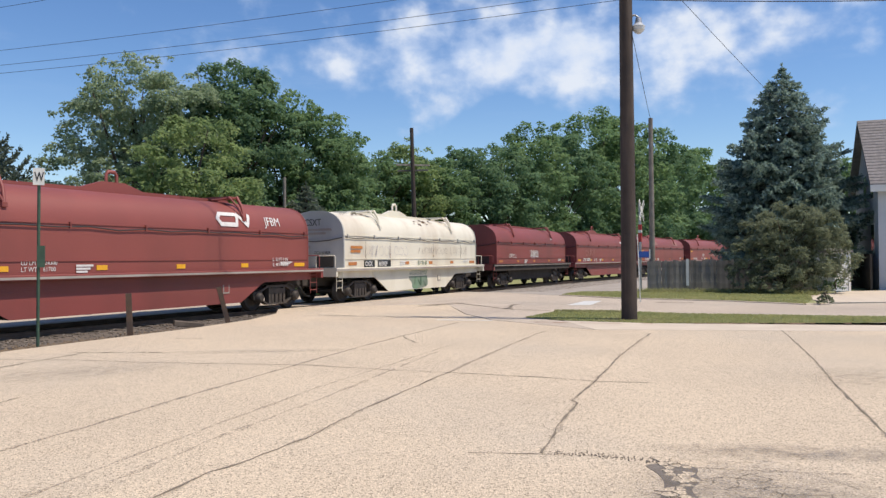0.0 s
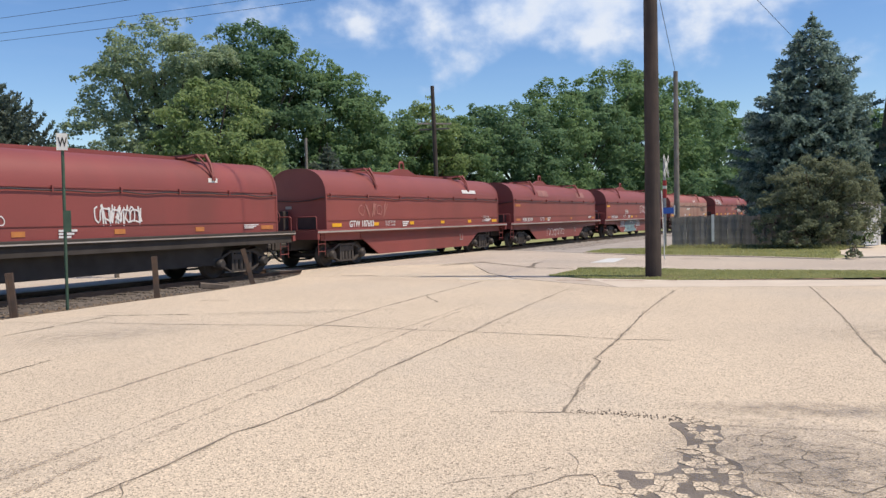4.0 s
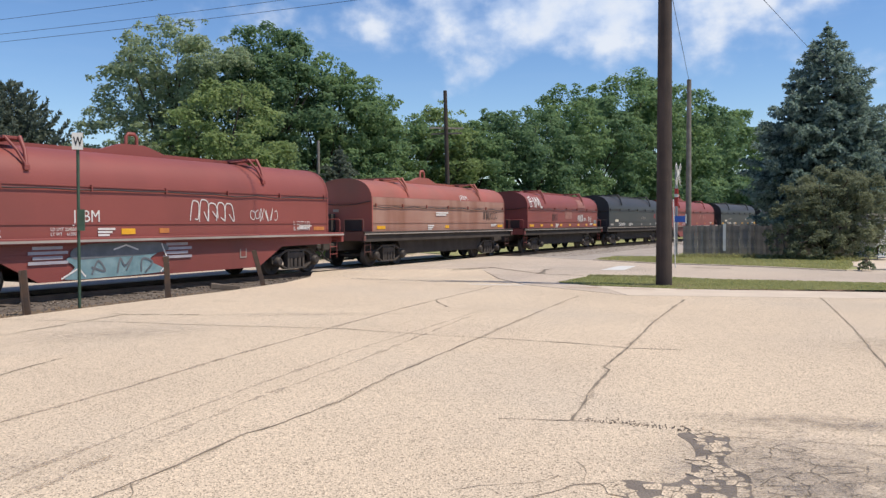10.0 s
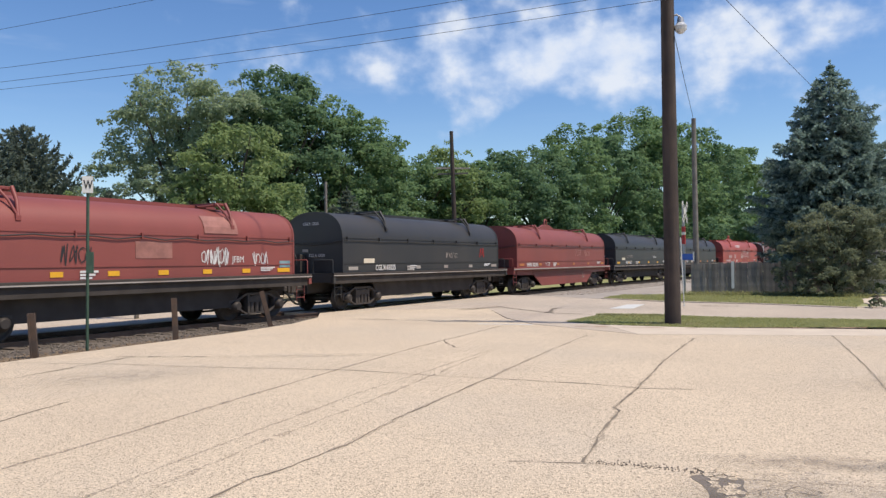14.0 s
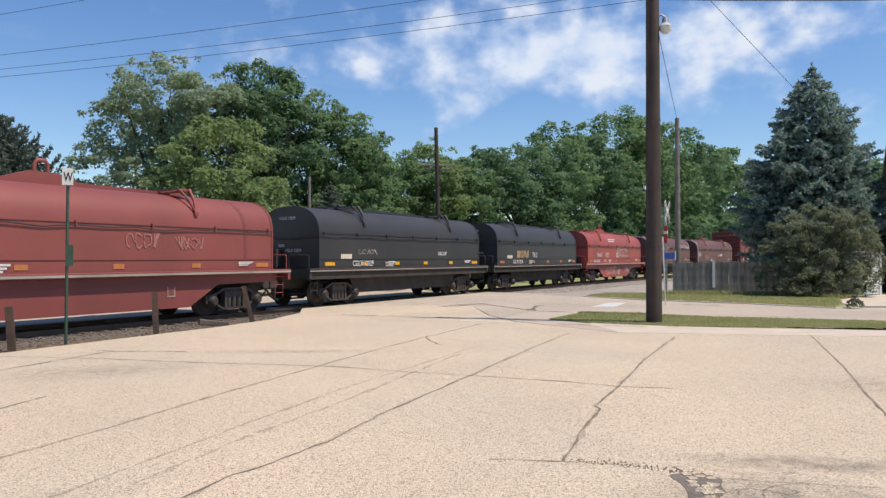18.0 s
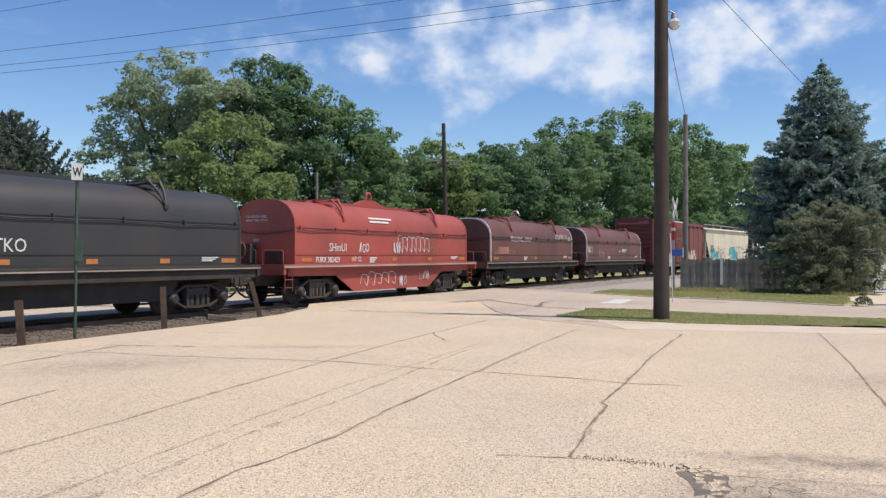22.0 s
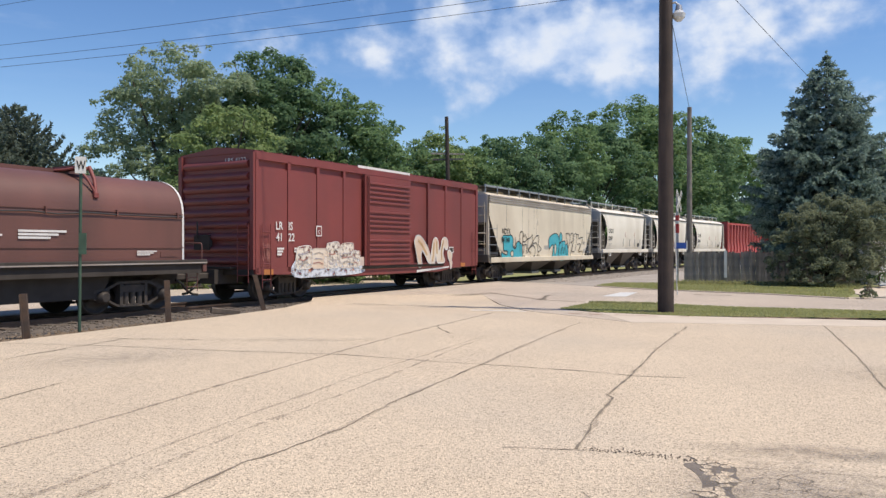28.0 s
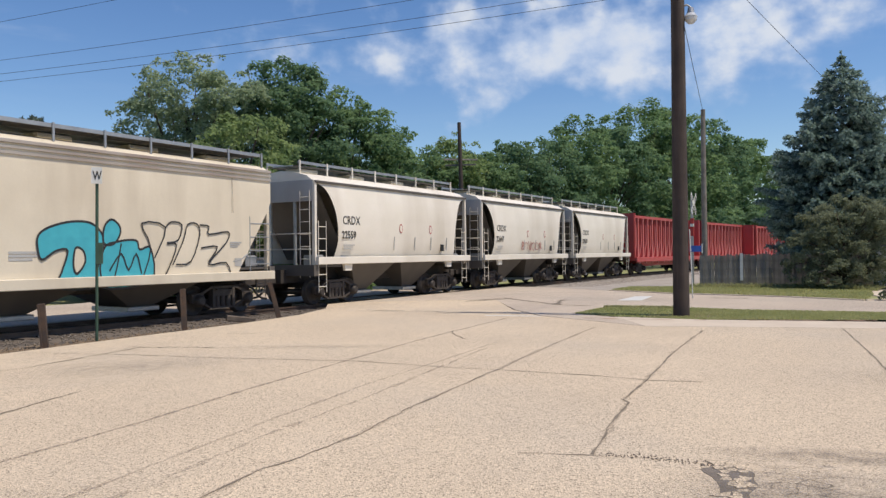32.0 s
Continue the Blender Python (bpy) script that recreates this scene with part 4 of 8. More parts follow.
BLACKSPRAY = mat("black_spray", (0.03, 0.03, 0.032), None, 4, 0.5, bump=0.0)
TANSPRAY = mat("tan_spray", (0.55, 0.36, 0.18), None, 4, 0.5, bump=0.0)
GREENSPRAY = mat("green_spray", (0.16, 0.27, 0.17), (0.24, 0.25, 0.22), 1.5, 0.5, bump=0.0)
SLATESPRAY = mat("slate_spray", (0.10, 0.115, 0.13), (0.16, 0.17, 0.19), 3, 0.5, bump=0.0)
LILACSPRAY = mat("lilac_spray", (0.42, 0.40, 0.44), (0.34, 0.31, 0.36), 3, 0.5, bump=0.0)
PINKSPRAY = mat("pinkish_white_spray", (0.62, 0.52, 0.45), (0.52, 0.42, 0.38), 4, 0.5, bump=0.0)
SKYSPRAY = mat("pale_blue_white_spray", (0.50, 0.52, 0.54), (0.60, 0.58, 0.54), 2, 0.5, bump=0.0)
BUFFSPRAY = mat("buff_white_spray", (0.70, 0.62, 0.52), (0.60, 0.44, 0.32), 1.6, 0.5, bump=0.0)
RUSTPATCH = mat("rust_flake", (0.13, 0.065, 0.035), (0.09, 0.05, 0.03), 8, 0.9, bump=0.3)
DARKGREEN = mat("dark_green_spray", (0.07, 0.15, 0.085), (0.05, 0.11, 0.065), 4, 0.5, bump=0.0)
GRIMESTREAK = soft_skin("grime_streak", (0.42, 0.36, 0.29), 0.28, 2.0)
FAINTRUST = soft_skin("thin_rust", (0.30, 0.19, 0.11), 0.5, 14.0)
PATCHYWHITE = soft_skin("flaking_white_spray", (0.68, 0.62, 0.54), 1.3, 7.0)
PATCHYBLUE = soft_skin("flaking_blue_white_spray", (0.56, 0.60, 0.66), 1.4, 5.0)
GHOST = mat("ghost_spray", (0.42, 0.18, 0.15), None, 4, 0.5, bump=0.0)
PATCHRED = mat("primer_patch", (0.36, 0.16, 0.13), None, 4, 0.6, bump=0.0)

# one bogie, shared by every car
WHEEL_R = 0.42
LENGTH, TRAIN_FROM = 0.8621, -2.268       # the train is laid out on a nominal scale: true length of a nominal metre, and where its zero lies at the start


def bogie_meshes():
    side = MB()
    for sy in (-1, 1):
        y0, y1 = sy * 0.98 - 0.08, sy * 0.98 + 0.08
        for line, w in (([(-1.12, 0.52), (-0.80, 0.56), (-0.45, 0.72), (0.45, 0.72), (0.80, 0.56), (1.12, 0.52)], 0.07), ([(-0.98, 0.44), (-0.46, 0.17), (0.46, 0.17), (0.98, 0.44)], 0.055)):
            up = [(a, b + w) for a, b in line]
            side.plate(line + up[::-1], y0, y1)
        for k in (-1, 1):
            side.plate([(k * 0.72, 0.36), (k * 1.10, 0.36), (k * 1.14, 0.60), (k * 0.70, 0.60)][::k], y0 + 0.01, y1 - 0.01)
        for x in (-0.36, 0.36):
            side.box(x - 0.045, x + 0.045, y0 - 0.01, y1 + 0.01, 0.2, 0.74)
        side.box(-0.34, 0.34, y0, y1, 0.52, 0.68)
    side.box(-0.22, 0.22, -1.05, 1.05, 0.50, 0.72, 0.03)
    springs = MB().tube([(0, 0, 0.22), (0, 0, 0.52)], 0.075, 8)
    caps = MB().lathe_y([(-0.95, 0.17), (-1.14, 0.16), (-1.20, 0.10)], 0, WHEEL_R, 12)
    axle = MB().lathe_y([(-1.0, 0.07), (-0.83, 0.07), (-0.82, 0.10), (0.82, 0.10), (0.83, 0.07), (1.0, 0.07)], 0, 0, 10)
    for sy in (-1, 1):
        axle.lathe_y([(sy * 0.82, 0.10), (sy * 0.82, 0.20), (sy * 0.795, 0.22), (sy * 0.79, 0.34), (sy * 0.83, 0.36), (sy * 0.83, WHEEL_R - 0.02), (sy * 0.82, WHEEL_R - 0.005),
                      (sy * 0.705, WHEEL_R), (sy * 0.70, WHEEL_R + 0.025), (sy * 0.675, WHEEL_R + 0.02), (sy * 0.675, 0.36), (sy * 0.74, 0.32), (sy * 0.74, 0.1)], 0, 0, 24)
        for a in range(0, 360, 60):
            axle.box(0.12, 0.3, sy * 0.79 - 0.015, sy * 0.79 + 0.015, -0.015, 0.015)
    return side.mesh("bogie_frame", TRUCKIRON), springs.mesh("spring", TRUCKIRON), caps.mesh("bearing_cap", WHEELSTEEL), axle.mesh("wheelset", WHEELSTEEL)


BOGIE = bogie_meshes()
WHEELSETS = []


def bogies(car, xs):
    for x in xs:
        b = part("bogie", BOGIE[0], None, car, at=pose(x, 0, 0))
        for k in (-0.2, 0.0, 0.2):
            part("spring", BOGIE[1], None, b, at=pose(k, -1.0, 0))
        for k, turn in ((-0.89, 0), (0.89, 0), (-0.89, 180), (0.89, 180)):
            part("bearing_cap", BOGIE[2], None, b, at=pose(k, 0, 0, 0, 0, turn))
        for wx in (-0.89, 0.89):
            WHEELSETS.append((part("wheelset", BOGIE[3], None, b, at=pose(wx, 0, WHEEL_R)), wx))


COUPLER_MESH = MB().box(-0.05, 0.62, -0.09, 0.09, 0.70, 0.88, 0.03).box(0.5, 0.82, -0.17, 0.13, 0.64, 0.94, 0.04).mesh("coupler", TRUCKIRON)
HOSE_MESH = MB().tube([(0.0, -0.35, 0.72), (0.2, -0.36, 0.62), (0.4, -0.34, 0.42), (0.65, -0.3, 0.30), (0.85, -0.28, 0.28)], 0.035, 6).mesh("air_hose", HOSE)


def ends(car, half):
    for turn, x in ((0, half), (180, -half)):
        part("coupler", COUPLER_MESH, None, car, at=pose(x, 0, 0, 0, 0, turn))
        part("air_hose", HOSE_MESH, None, car, at=pose(x - 0.1 if turn == 0 else x + 0.1, 0, 0, 0, 0, turn))


def ladder(car, x, y, z0, z1, w, material, along="x", rungs=None, r=0.014):
    mb = MB()
    a, b = ((x - w / 2, y), (x + w / 2, y)) if along == "x" else ((x, y - w / 2), (x, y + w / 2))
    for p in (a, b):
        mb.tube([(*p, z0), (*p, z1)], r, 5)
    k = rungs or max(2, int((z1 - z0) / 0.42))
    for i in range(k):
        z = z0 + (z1 - z0) * (i + 0.5) / k
        mb.tube([(*a, z), (*b, z)], r, 5)
    return part("ladder", mb, material, car)


def scrawl(car, x0, x1, z0, z1, y, w, material, seed, letters=4, label="sprayed scrawl", name="graffiti"):
    """A tag of looping strokes in a box on the car's side."""
    r = random.Random(seed)
    cw = (x1 - x0) / letters
    for i in range(letters):
        cx = x0 + cw * (i + 0.5)
        pts, cz, k = [], (z0 + z1) / 2, r.choice((5, 6, 7, 8))
        kind = r.random()
        if kind < 0.45:
            a0 = r.uniform(0, 6)
            pts = [(cx + cw * 0.5 * math.cos(a0 + j * 0.7) * r.uniform(0.7, 1.1), cz + (z1 - z0) * 0.48 * math.sin(a0 + j * 0.7) * r.uniform(0.7, 1.1)) for j in range(k + 2)]
        else:
            pts = [(cx + cw * r.uniform(-0.5, 0.5), (z0 if j % 2 else z1) + r.uniform(-0.12, 0.12) * (z1 - z0)) for j in range(k - 1)]
        part(name, stroke(MB(), curved(pts, 4), w * 0.8, y - 0.0030 * (i % 3)), material, car, label)


def arches(car, x0, x1, z0, z1, y, w, material, seed, n=5, label="bubble tag"):
    """Bubble letters: a row of tall rounded strokes."""
    r = random.Random(seed)
    cw = (x1 - x0) / n
    for i in range(n):
        a, top = x0 + cw * i, z1 - r.uniform(0, 0.2) * (z1 - z0)
        pts = [(a - cw * 0.05, z0 + r.uniform(0, 0.25) * (z1 - z0)), (a + cw * r.uniform(0.0, 0.2), top - 0.1 * (z1 - z0)), (a + cw * 0.5, top), (a + cw * r.uniform(0.85, 1.0), top - 0.15 * (z1 - z0)), (a + cw * r.uniform(0.8, 1.1), z0 + r.uniform(0, 0.2) * (z1 - z0)), (a + cw * 0.5, z0 + r.uniform(0.1, 0.5) * (z1 - z0))]
        part("graffiti", stroke(MB(), curved(pts, 4), w, y - 0.003 * (i % 3)), material, car, label)


def letters_at(car, text, x, z, size, y, material=None, bold=0.0, label="painted lettering"):
    for i, line in enumerate(text.split("\n")):
        lettering(line, size, material or CHALK, car, Matrix.Translation((x, y, z - i * size)) @ pose(0, 0, 0, 90, 0, 0), bold=bold * size, label=label)


def bars(car, x, z, w, h, n, y, material=None, label="small unreadable stencil lines", gap=0.45):
    for i in range(n):
        zz = z - i * h * (1 + gap)
        part("stencil", MB().box(x, x + w * (1 - 0.17 * (i % 3)), y - 0.002, y, zz - h, zz), material or CHALK, car, label)


def end_text(car, x, text, y, z, size, material=None):
    """Writing on the leading end, which faces down the line."""
    for i, line in enumerate(text.split("\n")):
        lettering(line, size, material or CHALK, car, Matrix.Translation((x - 0.02, y, z - i * size)) @ pose(0, 0, 0, 90, 0, -90), label="stencilled end lettering")


def hood_profile(w, z0, z1, z2, k=10, p=0.80):
    pts = [(-w, z0), (-w, z1)]
    for i in range(1, k * 2):
        a = math.pi * i / (2 * k)
        c, s = math.cos(a), math.sin(a)
        pts.append((-w * math.copysign(abs(c) ** p, c), z1 + (z2 - z1) * s ** p))
    return pts + [(w, z1), (w, z0)]


def coil_car(s0, s1, hood, body, label, skirt=True, top=None, endpaint=None, z2=3.40, reflector=None, ref_n=6, loop=True, straps=2, seam_z=2.42, sill=None, name="coil_car", trim=False, stands=None):
    """A covered steel-coil car: arched hood on a flat underframe, with or without a deep belly."""
    L = s1 - s0
    h = L / 2
    car = thing(name, track_pose((s0 + s1) / 2), label, "railway wagon", "wagons of the freight train")
    car["s"] = (s0 + s1) / 2
    car["top"] = z2
    prof = hood_profile(1.46, 1.30, 2.36, z2)
    n = len(prof)
    mb = MB()
    v = [(x, y, z) for x in (-h, h) for y, z in prof]
    mb.add(v, [(i, n + i, n + i + 1, i + 1) for i in range(n - 1)], True)
    hd = part("hood", mb, hood, car)
    if top:
        tprof = [(y * 1.004, z + 0.004) for y, z in prof if z > 2.37]
        k = len(tprof)
        part("hood_top", MB().add([(x, y, z) for x in (-h, h) for y, z in tprof], [(i, k + i, k + i + 1, i + 1) for i in range(k - 1)], True), top, car, "sun-faded upper hood")
    for x in (-h, h):
        sg = 1 if x > 0 else -1
        e = [(x, y, z) for y, z in prof]
        part("hood_end", MB().add(e, [tuple(range(n)) if sg > 0 else tuple(range(n))[::-1]]), endpaint or hood, car)
        rim = [(y * 1.012, z2 + (z - z2) * 1.0 + 0.012 if z > 2.36 else z) for y, z in prof]
        inner = [(y * 0.965, 1.3 + (z - 1.3) * 0.972) for y, z in prof]
        rb = MB()
        for i in range(n - 1):
            rb.add([(x - sg * 0.05, *rim[i]), (x - sg * 0.05, *rim[i + 1]), (x + sg * 0.025, *rim[i + 1]), (x + sg * 0.025, *rim[i])], [(0, 1, 2, 3)], True)
            rb.add([(x + sg * 0.025, *rim[i]), (x + sg * 0.025, *rim[i + 1]), (x + sg * 0.025, *inner[i + 1]), (x + sg * 0.025, *inner[i])], [(0, 1, 2, 3)])
        part("end_rim", rb, CHALK if trim else (endpaint or hood), car)
        part("end_rope", MB().tube([(x + sg * 0.06, -1.42, 2.40), (x + sg * 0.06, -0.7, 2.30), (x + sg * 0.06, 0.1, 2.27), (x + sg * 0.06, 0.8, 2.31), (x + sg * 0.06, 1.42, 2.40)], 0.015, 5), BLACK, car)
        part("end_rib", MB().box(min(x, x + sg * 0.03), max(x, x + sg * 0.03), -1.40, 1.40, 2.34, 2.37), endpaint or hood, car)
        # dark panel laid on the end for the shade inside an opening
        part("end_opening", MB().box(min(x, x + sg * 0.03), max(x, x + sg * 0.03), -0.95, -0.05, 1.32, 1.74), UNDER, car)
        part("brake_housing", MB().box(min(x, x + sg * 0.30), max(x, x + sg * 0.30), 0.45, 1.0, 1.30, 1.95, 0.03), UNDER if sg < 0 else body, car)
        part("end_stencil", MB().box(min(x + sg * 0.02, x + sg * 0.033), max(x + sg * 0.02, x + sg * 0.033), 0.25, 0.55, 2.02, 2.12), SILLGREY, car)
    # rope rail and its clips, lower ledge
    rr = random.Random(int(s0 * 10))
    part("hood_seam", MB().box(-h + 0.02, h - 0.02, -1.478, -1.45, seam_z + 0.05, seam_z + 0.07).box(-h + 0.02, h - 0.02, 1.45, 1.478, seam_z + 0.05, seam_z + 0.07), hood, car)
    for sy in (-1, 1):
        line = []
        for i in range(9):
            x = -h + 0.05 + (L - 0.1) * i / 8
            line += [(x, sy * 1.51, seam_z + rr.uniform(-0.01, 0.01))] + ([(x + (L - 0.1) / 16, sy * 1.50, seam_z - rr.uniform(0.01, 0.07))] if i < 8 else [])
        part("hood_rope", MB().tube(line, 0.017, 5), BLACK, car, "thin dark rope along the hood")
    for i in range(7):
        x = -h + 0.25 + (L - 0.5) * i / 6
        part("rope_hook", MB().box(x - 0.02, x + 0.02, -1.53, -1.44, seam_z - 0.04, seam_z + 0.10), endpaint or hood, car)
    part("hood_ledge", MB().box(-h, h, -1.485, -1.45, 1.60, 1.63).box(-h, h, 1.45, 1.485, 1.60, 1.63), hood, car)
    # lifting straps and stands on the roof
    gear = stands or (BLACK if hood is BLACK else REDDARK)
    for x in [-0.55 * h, 0.55 * h][:straps]:
        br = part("lifting_bracket", MB().box(x - 0.36, x + 0.12, -1.03, 1.03, z2 + 0.06, z2 + 0.13, 0.01), gear, car, "roof bracket with stays down both shoulders")
        for sy in (-1, 1):
            foot = (x, sy * 1.42, z2 - 0.54)
            part("stay", MB().tube([foot, (x + 0.05, sy * 1.27, z2 - 0.18), (x + 0.08, sy * 1.02, z2 + 0.12)], 0.048, 6, 0.06), gear, br)
            part("stay", MB().tube([foot, (x - 0.16, sy * 1.28, z2 - 0.19), (x - 0.30, sy * 1.02, z2 + 0.10)], 0.036, 6), gear, br)
            part("stay", MB().tube([(x - 0.30, sy * 1.02, z2 + 0.09), (x - 0.45, sy * 0.75, z2 + 0.04), (x - 0.62, sy * 0.5, z2 + 0.02)], 0.028, 6), gear, br)
            part("foot_pad", MB().box(x - 0.08, x + 0.06, min(sy * 1.36, sy * 1.46), max(sy * 1.36, sy * 1.46), z2 - 0.62, z2 - 0.50, 0.01), gear, br)
    hump = 0.30 if loop else 0.12
    part("roof_beam", MB().plate([(-0.66 * h, z2 - 0.06), (-0.62 * h, z2 + 0.09), (-1.15, z2 + 0.11), (-0.42, z2 + hump), (0.42, z2 + hump), (1.15, z2 + 0.11), (0.62 * h, z2 + 0.09), (0.66 * h, z2 - 0.06)], -0.10, 0.10), top or hood, car, "ridge beam along the roof")
    if loop:
        part("lifting_eye", MB().tube([(-0.20, 0, z2 + 0.1), (-0.19, 0, z2 + 0.50), (-0.12, 0, z2 + 0.58), (0.12, 0, z2 + 0.58), (0.19, 0, z2 + 0.50), (0.20, 0, z2 + 0.1)], 0.055, 6), stands or top or hood, car)
    # underframe
    e = h + 0.80
    part("side_sill", MB().box(-e, e, -1.52, -1.42, 1.17, 1.30, 0.015).box(-e, e, 1.42, 1.52, 1.17, 1.30, 0.015), (sill or body) if skirt else UNDER, car)
    part("sill_edge", MB().box(-e, e, -1.528, -1.515, 1.20, 1.255 if skirt else 1.232), SILLGREY, car, "scuffed pale sill edge")
    part("deck", MB().box(-e + 0.02, e - 0.02, -1.41, 1.41, 1.18, 1.285), body, car)
    part("centre_sill", MB().box(-e, e, -0.32, 0.32, 0.62, 1.17, 0.03), UNDER, car)
    for x in (-e, e):
        sg = 1 if x > 0 else -1
        part("end_sill", MB().box(min(x, x - sg * 0.14), max(x, x - sg * 0.14), -1.50, 1.50, 0.98, 1.29), body, car)
        for k in (-1, 1):
            part("end_handrail", MB().tube([(x - sg * 0.1, k * 1.4, 1.28), (x - sg * 0.1, k * 1.4, 1.70), (x - sg * 0.1, k * 1.36, 1.74), (x - sg * 0.1, k * 0.54, 1.74), (x - sg * 0.1, k * 0.5, 1.70), (x - sg * 0.1, k * 0.5, 1.28)], 0.018, 5), body, car)
        for yy in (-1.47, 1.47):
            ladder(car, x - sg * 0.45, yy, 0.45, 1.2, 0.42, body, rungs=3)
    part("brake_wheel", MB().tube([(-e + 0.1, 0.55 + 0.26 * math.cos(a * 0.5236), 1.75 + 0.26 * math.sin(a * 0.5236)) for a in range(13)], 0.018, 5), body, car)
    if skirt:
        zb = 0.32
        t0, t1 = h - 2.55, h - 3.75
        for yy in (-1.40, 1.36):
            part("belly_side", MB().plate([(-t0, 0.90), (-t1, zb), (t1, zb), (t0, 0.90), (h + 0.3, 0.93), (h + 0.3, 1.17), (-h - 0.3, 1.17), (-h - 0.3, 0.93)], yy, yy + 0.04), body, car)
        part("belly_floor", MB().box(-t1, t1, -1.36, 1.36, zb, zb + 0.04), UNDER, car)
        for z in (0.965, 1.02, 1.075, 1.13):
            part("belly_rib", MB().box(-t0 - 0.2, t0 + 0.2, -1.425, -1.40, z - 0.013, z + 0.013), body, car)
        part("belly_band", MB().box(-t0, t0, -1.425, -1.40, 0.88, 0.93), body, car)
        part("placard_frame", MB().box(t1 - 0.9, t1 - 0.6, -1.42, -1.40, 0.62, 0.92), SILLGREY, car)
        part("placard", MB().box(t1 - 0.86, t1 - 0.64, -1.424, -1.42, 0.66, 0.88), body, car)
    else:
        t = h - 2.7
        part("under_girder", MB().plate([(-t - 0.5, 1.17), (-t, 0.40), (t, 0.40), (t + 0.5, 1.17)], -1.22, -1.17).plate([(-t - 0.5, 1.17), (-t, 0.40), (t, 0.40), (t + 0.5, 1.17)], 1.17, 1.22), UNDER, car)
        part("side_channel", MB().box(-e, e, -1.44, -1.38, 0.94, 1.17).box(-e, e, 1.38, 1.44, 0.94, 1.17), UNDER, car)
        part("brake_reservoir", MB().tube([(-0.9, -0.75, 0.62), (0.5, -0.75, 0.62)], 0.19, 10), UNDER, car)
        part("brake_rod", MB().tube([(-t, -0.6, 0.55), (t, -0.6, 0.5)], 0.02, 5), UNDER, car)
    for i in range(ref_n):
        x = -h + 0.35 + (L - 1.2) * i / max(1, ref_n - 1)
        w = 0.62 if i in (0, ref_n - 1) else 0.36
        part("reflector", MB().box(x, x + w, -1.476, -1.45, 1.38, 1.50), reflector or ORANGE, car)
    bogies(car, (-h + 1.6, h - 1.6))
    ends(car, e - 0.05)
    bars(car, -h * 0.30, 1.52, 0.55, 0.05, 3, -1.49)
    bars(car, h - 1.7, 1.54, 0.7, 0.03, 3, -1.49)
    return car, h


def proportion(car, kx, ky):
    """Brings the superstructure to its true length and width; bogies and couplings keep their size and gauge."""
    for o in car.children:
        if o.type == "MESH" and not o.name.startswith(("bogie", "coupler", "air_hose")):
            e = o.matrix_basis.to_euler()
            wide = min(1.0, ky + 0.07) if o.name.startswith(("side_sill", "sill_edge", "deck", "end_sill", "side_channel", "end_handrail")) else ky
            for w in (o, *o.children):
                for v in w.data.vertices:
                    if abs(e.z) < 0.1:
                        v.co.x *= kx
                    else:
                        v.co.x *= ky
                    if e.x == 0:
                        v.co.y *= wide
            o.location.y *= ky
        o.location.x *= kx


YF = -1.474          # face of the hood's lower side


def logo_strokes(car, x, z, k, y):
    mb = MB()
    stroke(mb, [(x + 0.62 * k, z + 0.30 * k), (x + 0.1 * k, z + 0.30 * k), (x, z + 0.15 * k), (x + 0.1 * k, z), (x + 0.62 * k, z)], 0.13 * k, y)
    stroke(mb, [(x + 0.62 * k, z), (x + 0.72 * k, z + 0.30 * k), (x + 1.05 * k, z), (x + 1.15 * k, z + 0.30 * k)], 0.13 * k, y - 0.001)
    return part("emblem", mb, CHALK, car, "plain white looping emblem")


def hood_decal(car, draw, material, label):
    """Strokes drawn in (x, distance up over the curve) and bent on to the hood's near shoulder."""
    mb = MB()
    draw(mb)
    fine_faces(mb)
    mb.v = bent(car, mb.v)
    return part("graffiti", mb, material, car, label)


def hood_text(car, text, x, z, size, material, label="painted lettering on the hood", slope=0.0):
    """Lettering bent on to the near shoulder of the hood."""
    words = lettering(text, size, material, car, Matrix.Identity(4), label=label)
    for ob in words:
        pts = bent(car, [(x + v.co.x, -0.5 * v.co.z, z + v.co.y + slope * v.co.x) for v in ob.data.vertices])
        for v, p in zip(ob.data.vertices, pts):
            v.co = p
    return words


def bent(car, verts):
    """Carries (x, lift, distance up over the curve) on to the hood."""
    prof = [(y, z) for y, z in hood_profile(1.478, 1.30, 2.36, car["top"] + 0.015, 16) if y <= 0.0]
    arc = [0.0]
    for (y0, z0), (y1, z1) in zip(prof, prof[1:]):
        arc.append(arc[-1] + math.hypot(y1 - y0, z1 - z0))
    out = []
    for x, y, z in verts:
        a = min(max(z - 1.30, 0), arc[-1] - 1e-3)
        i = next(j for j in range(len(arc) - 1) if arc[j + 1] > a)
        t = (a - arc[i]) / (arc[i + 1] - arc[i])
        py, pz = prof[i][0] + (prof[i + 1][0] - prof[i][0]) * t, prof[i][1] + (prof[i + 1][1] - prof[i][1]) * t
        lift = 0.006 - (y - 0.0) * 1.0
        nrm = Vector((py * 0.8, pz - 2.1)).normalized()
        out.append((x, py + nrm.x * lift, pz + nrm.y * lift))
    return out


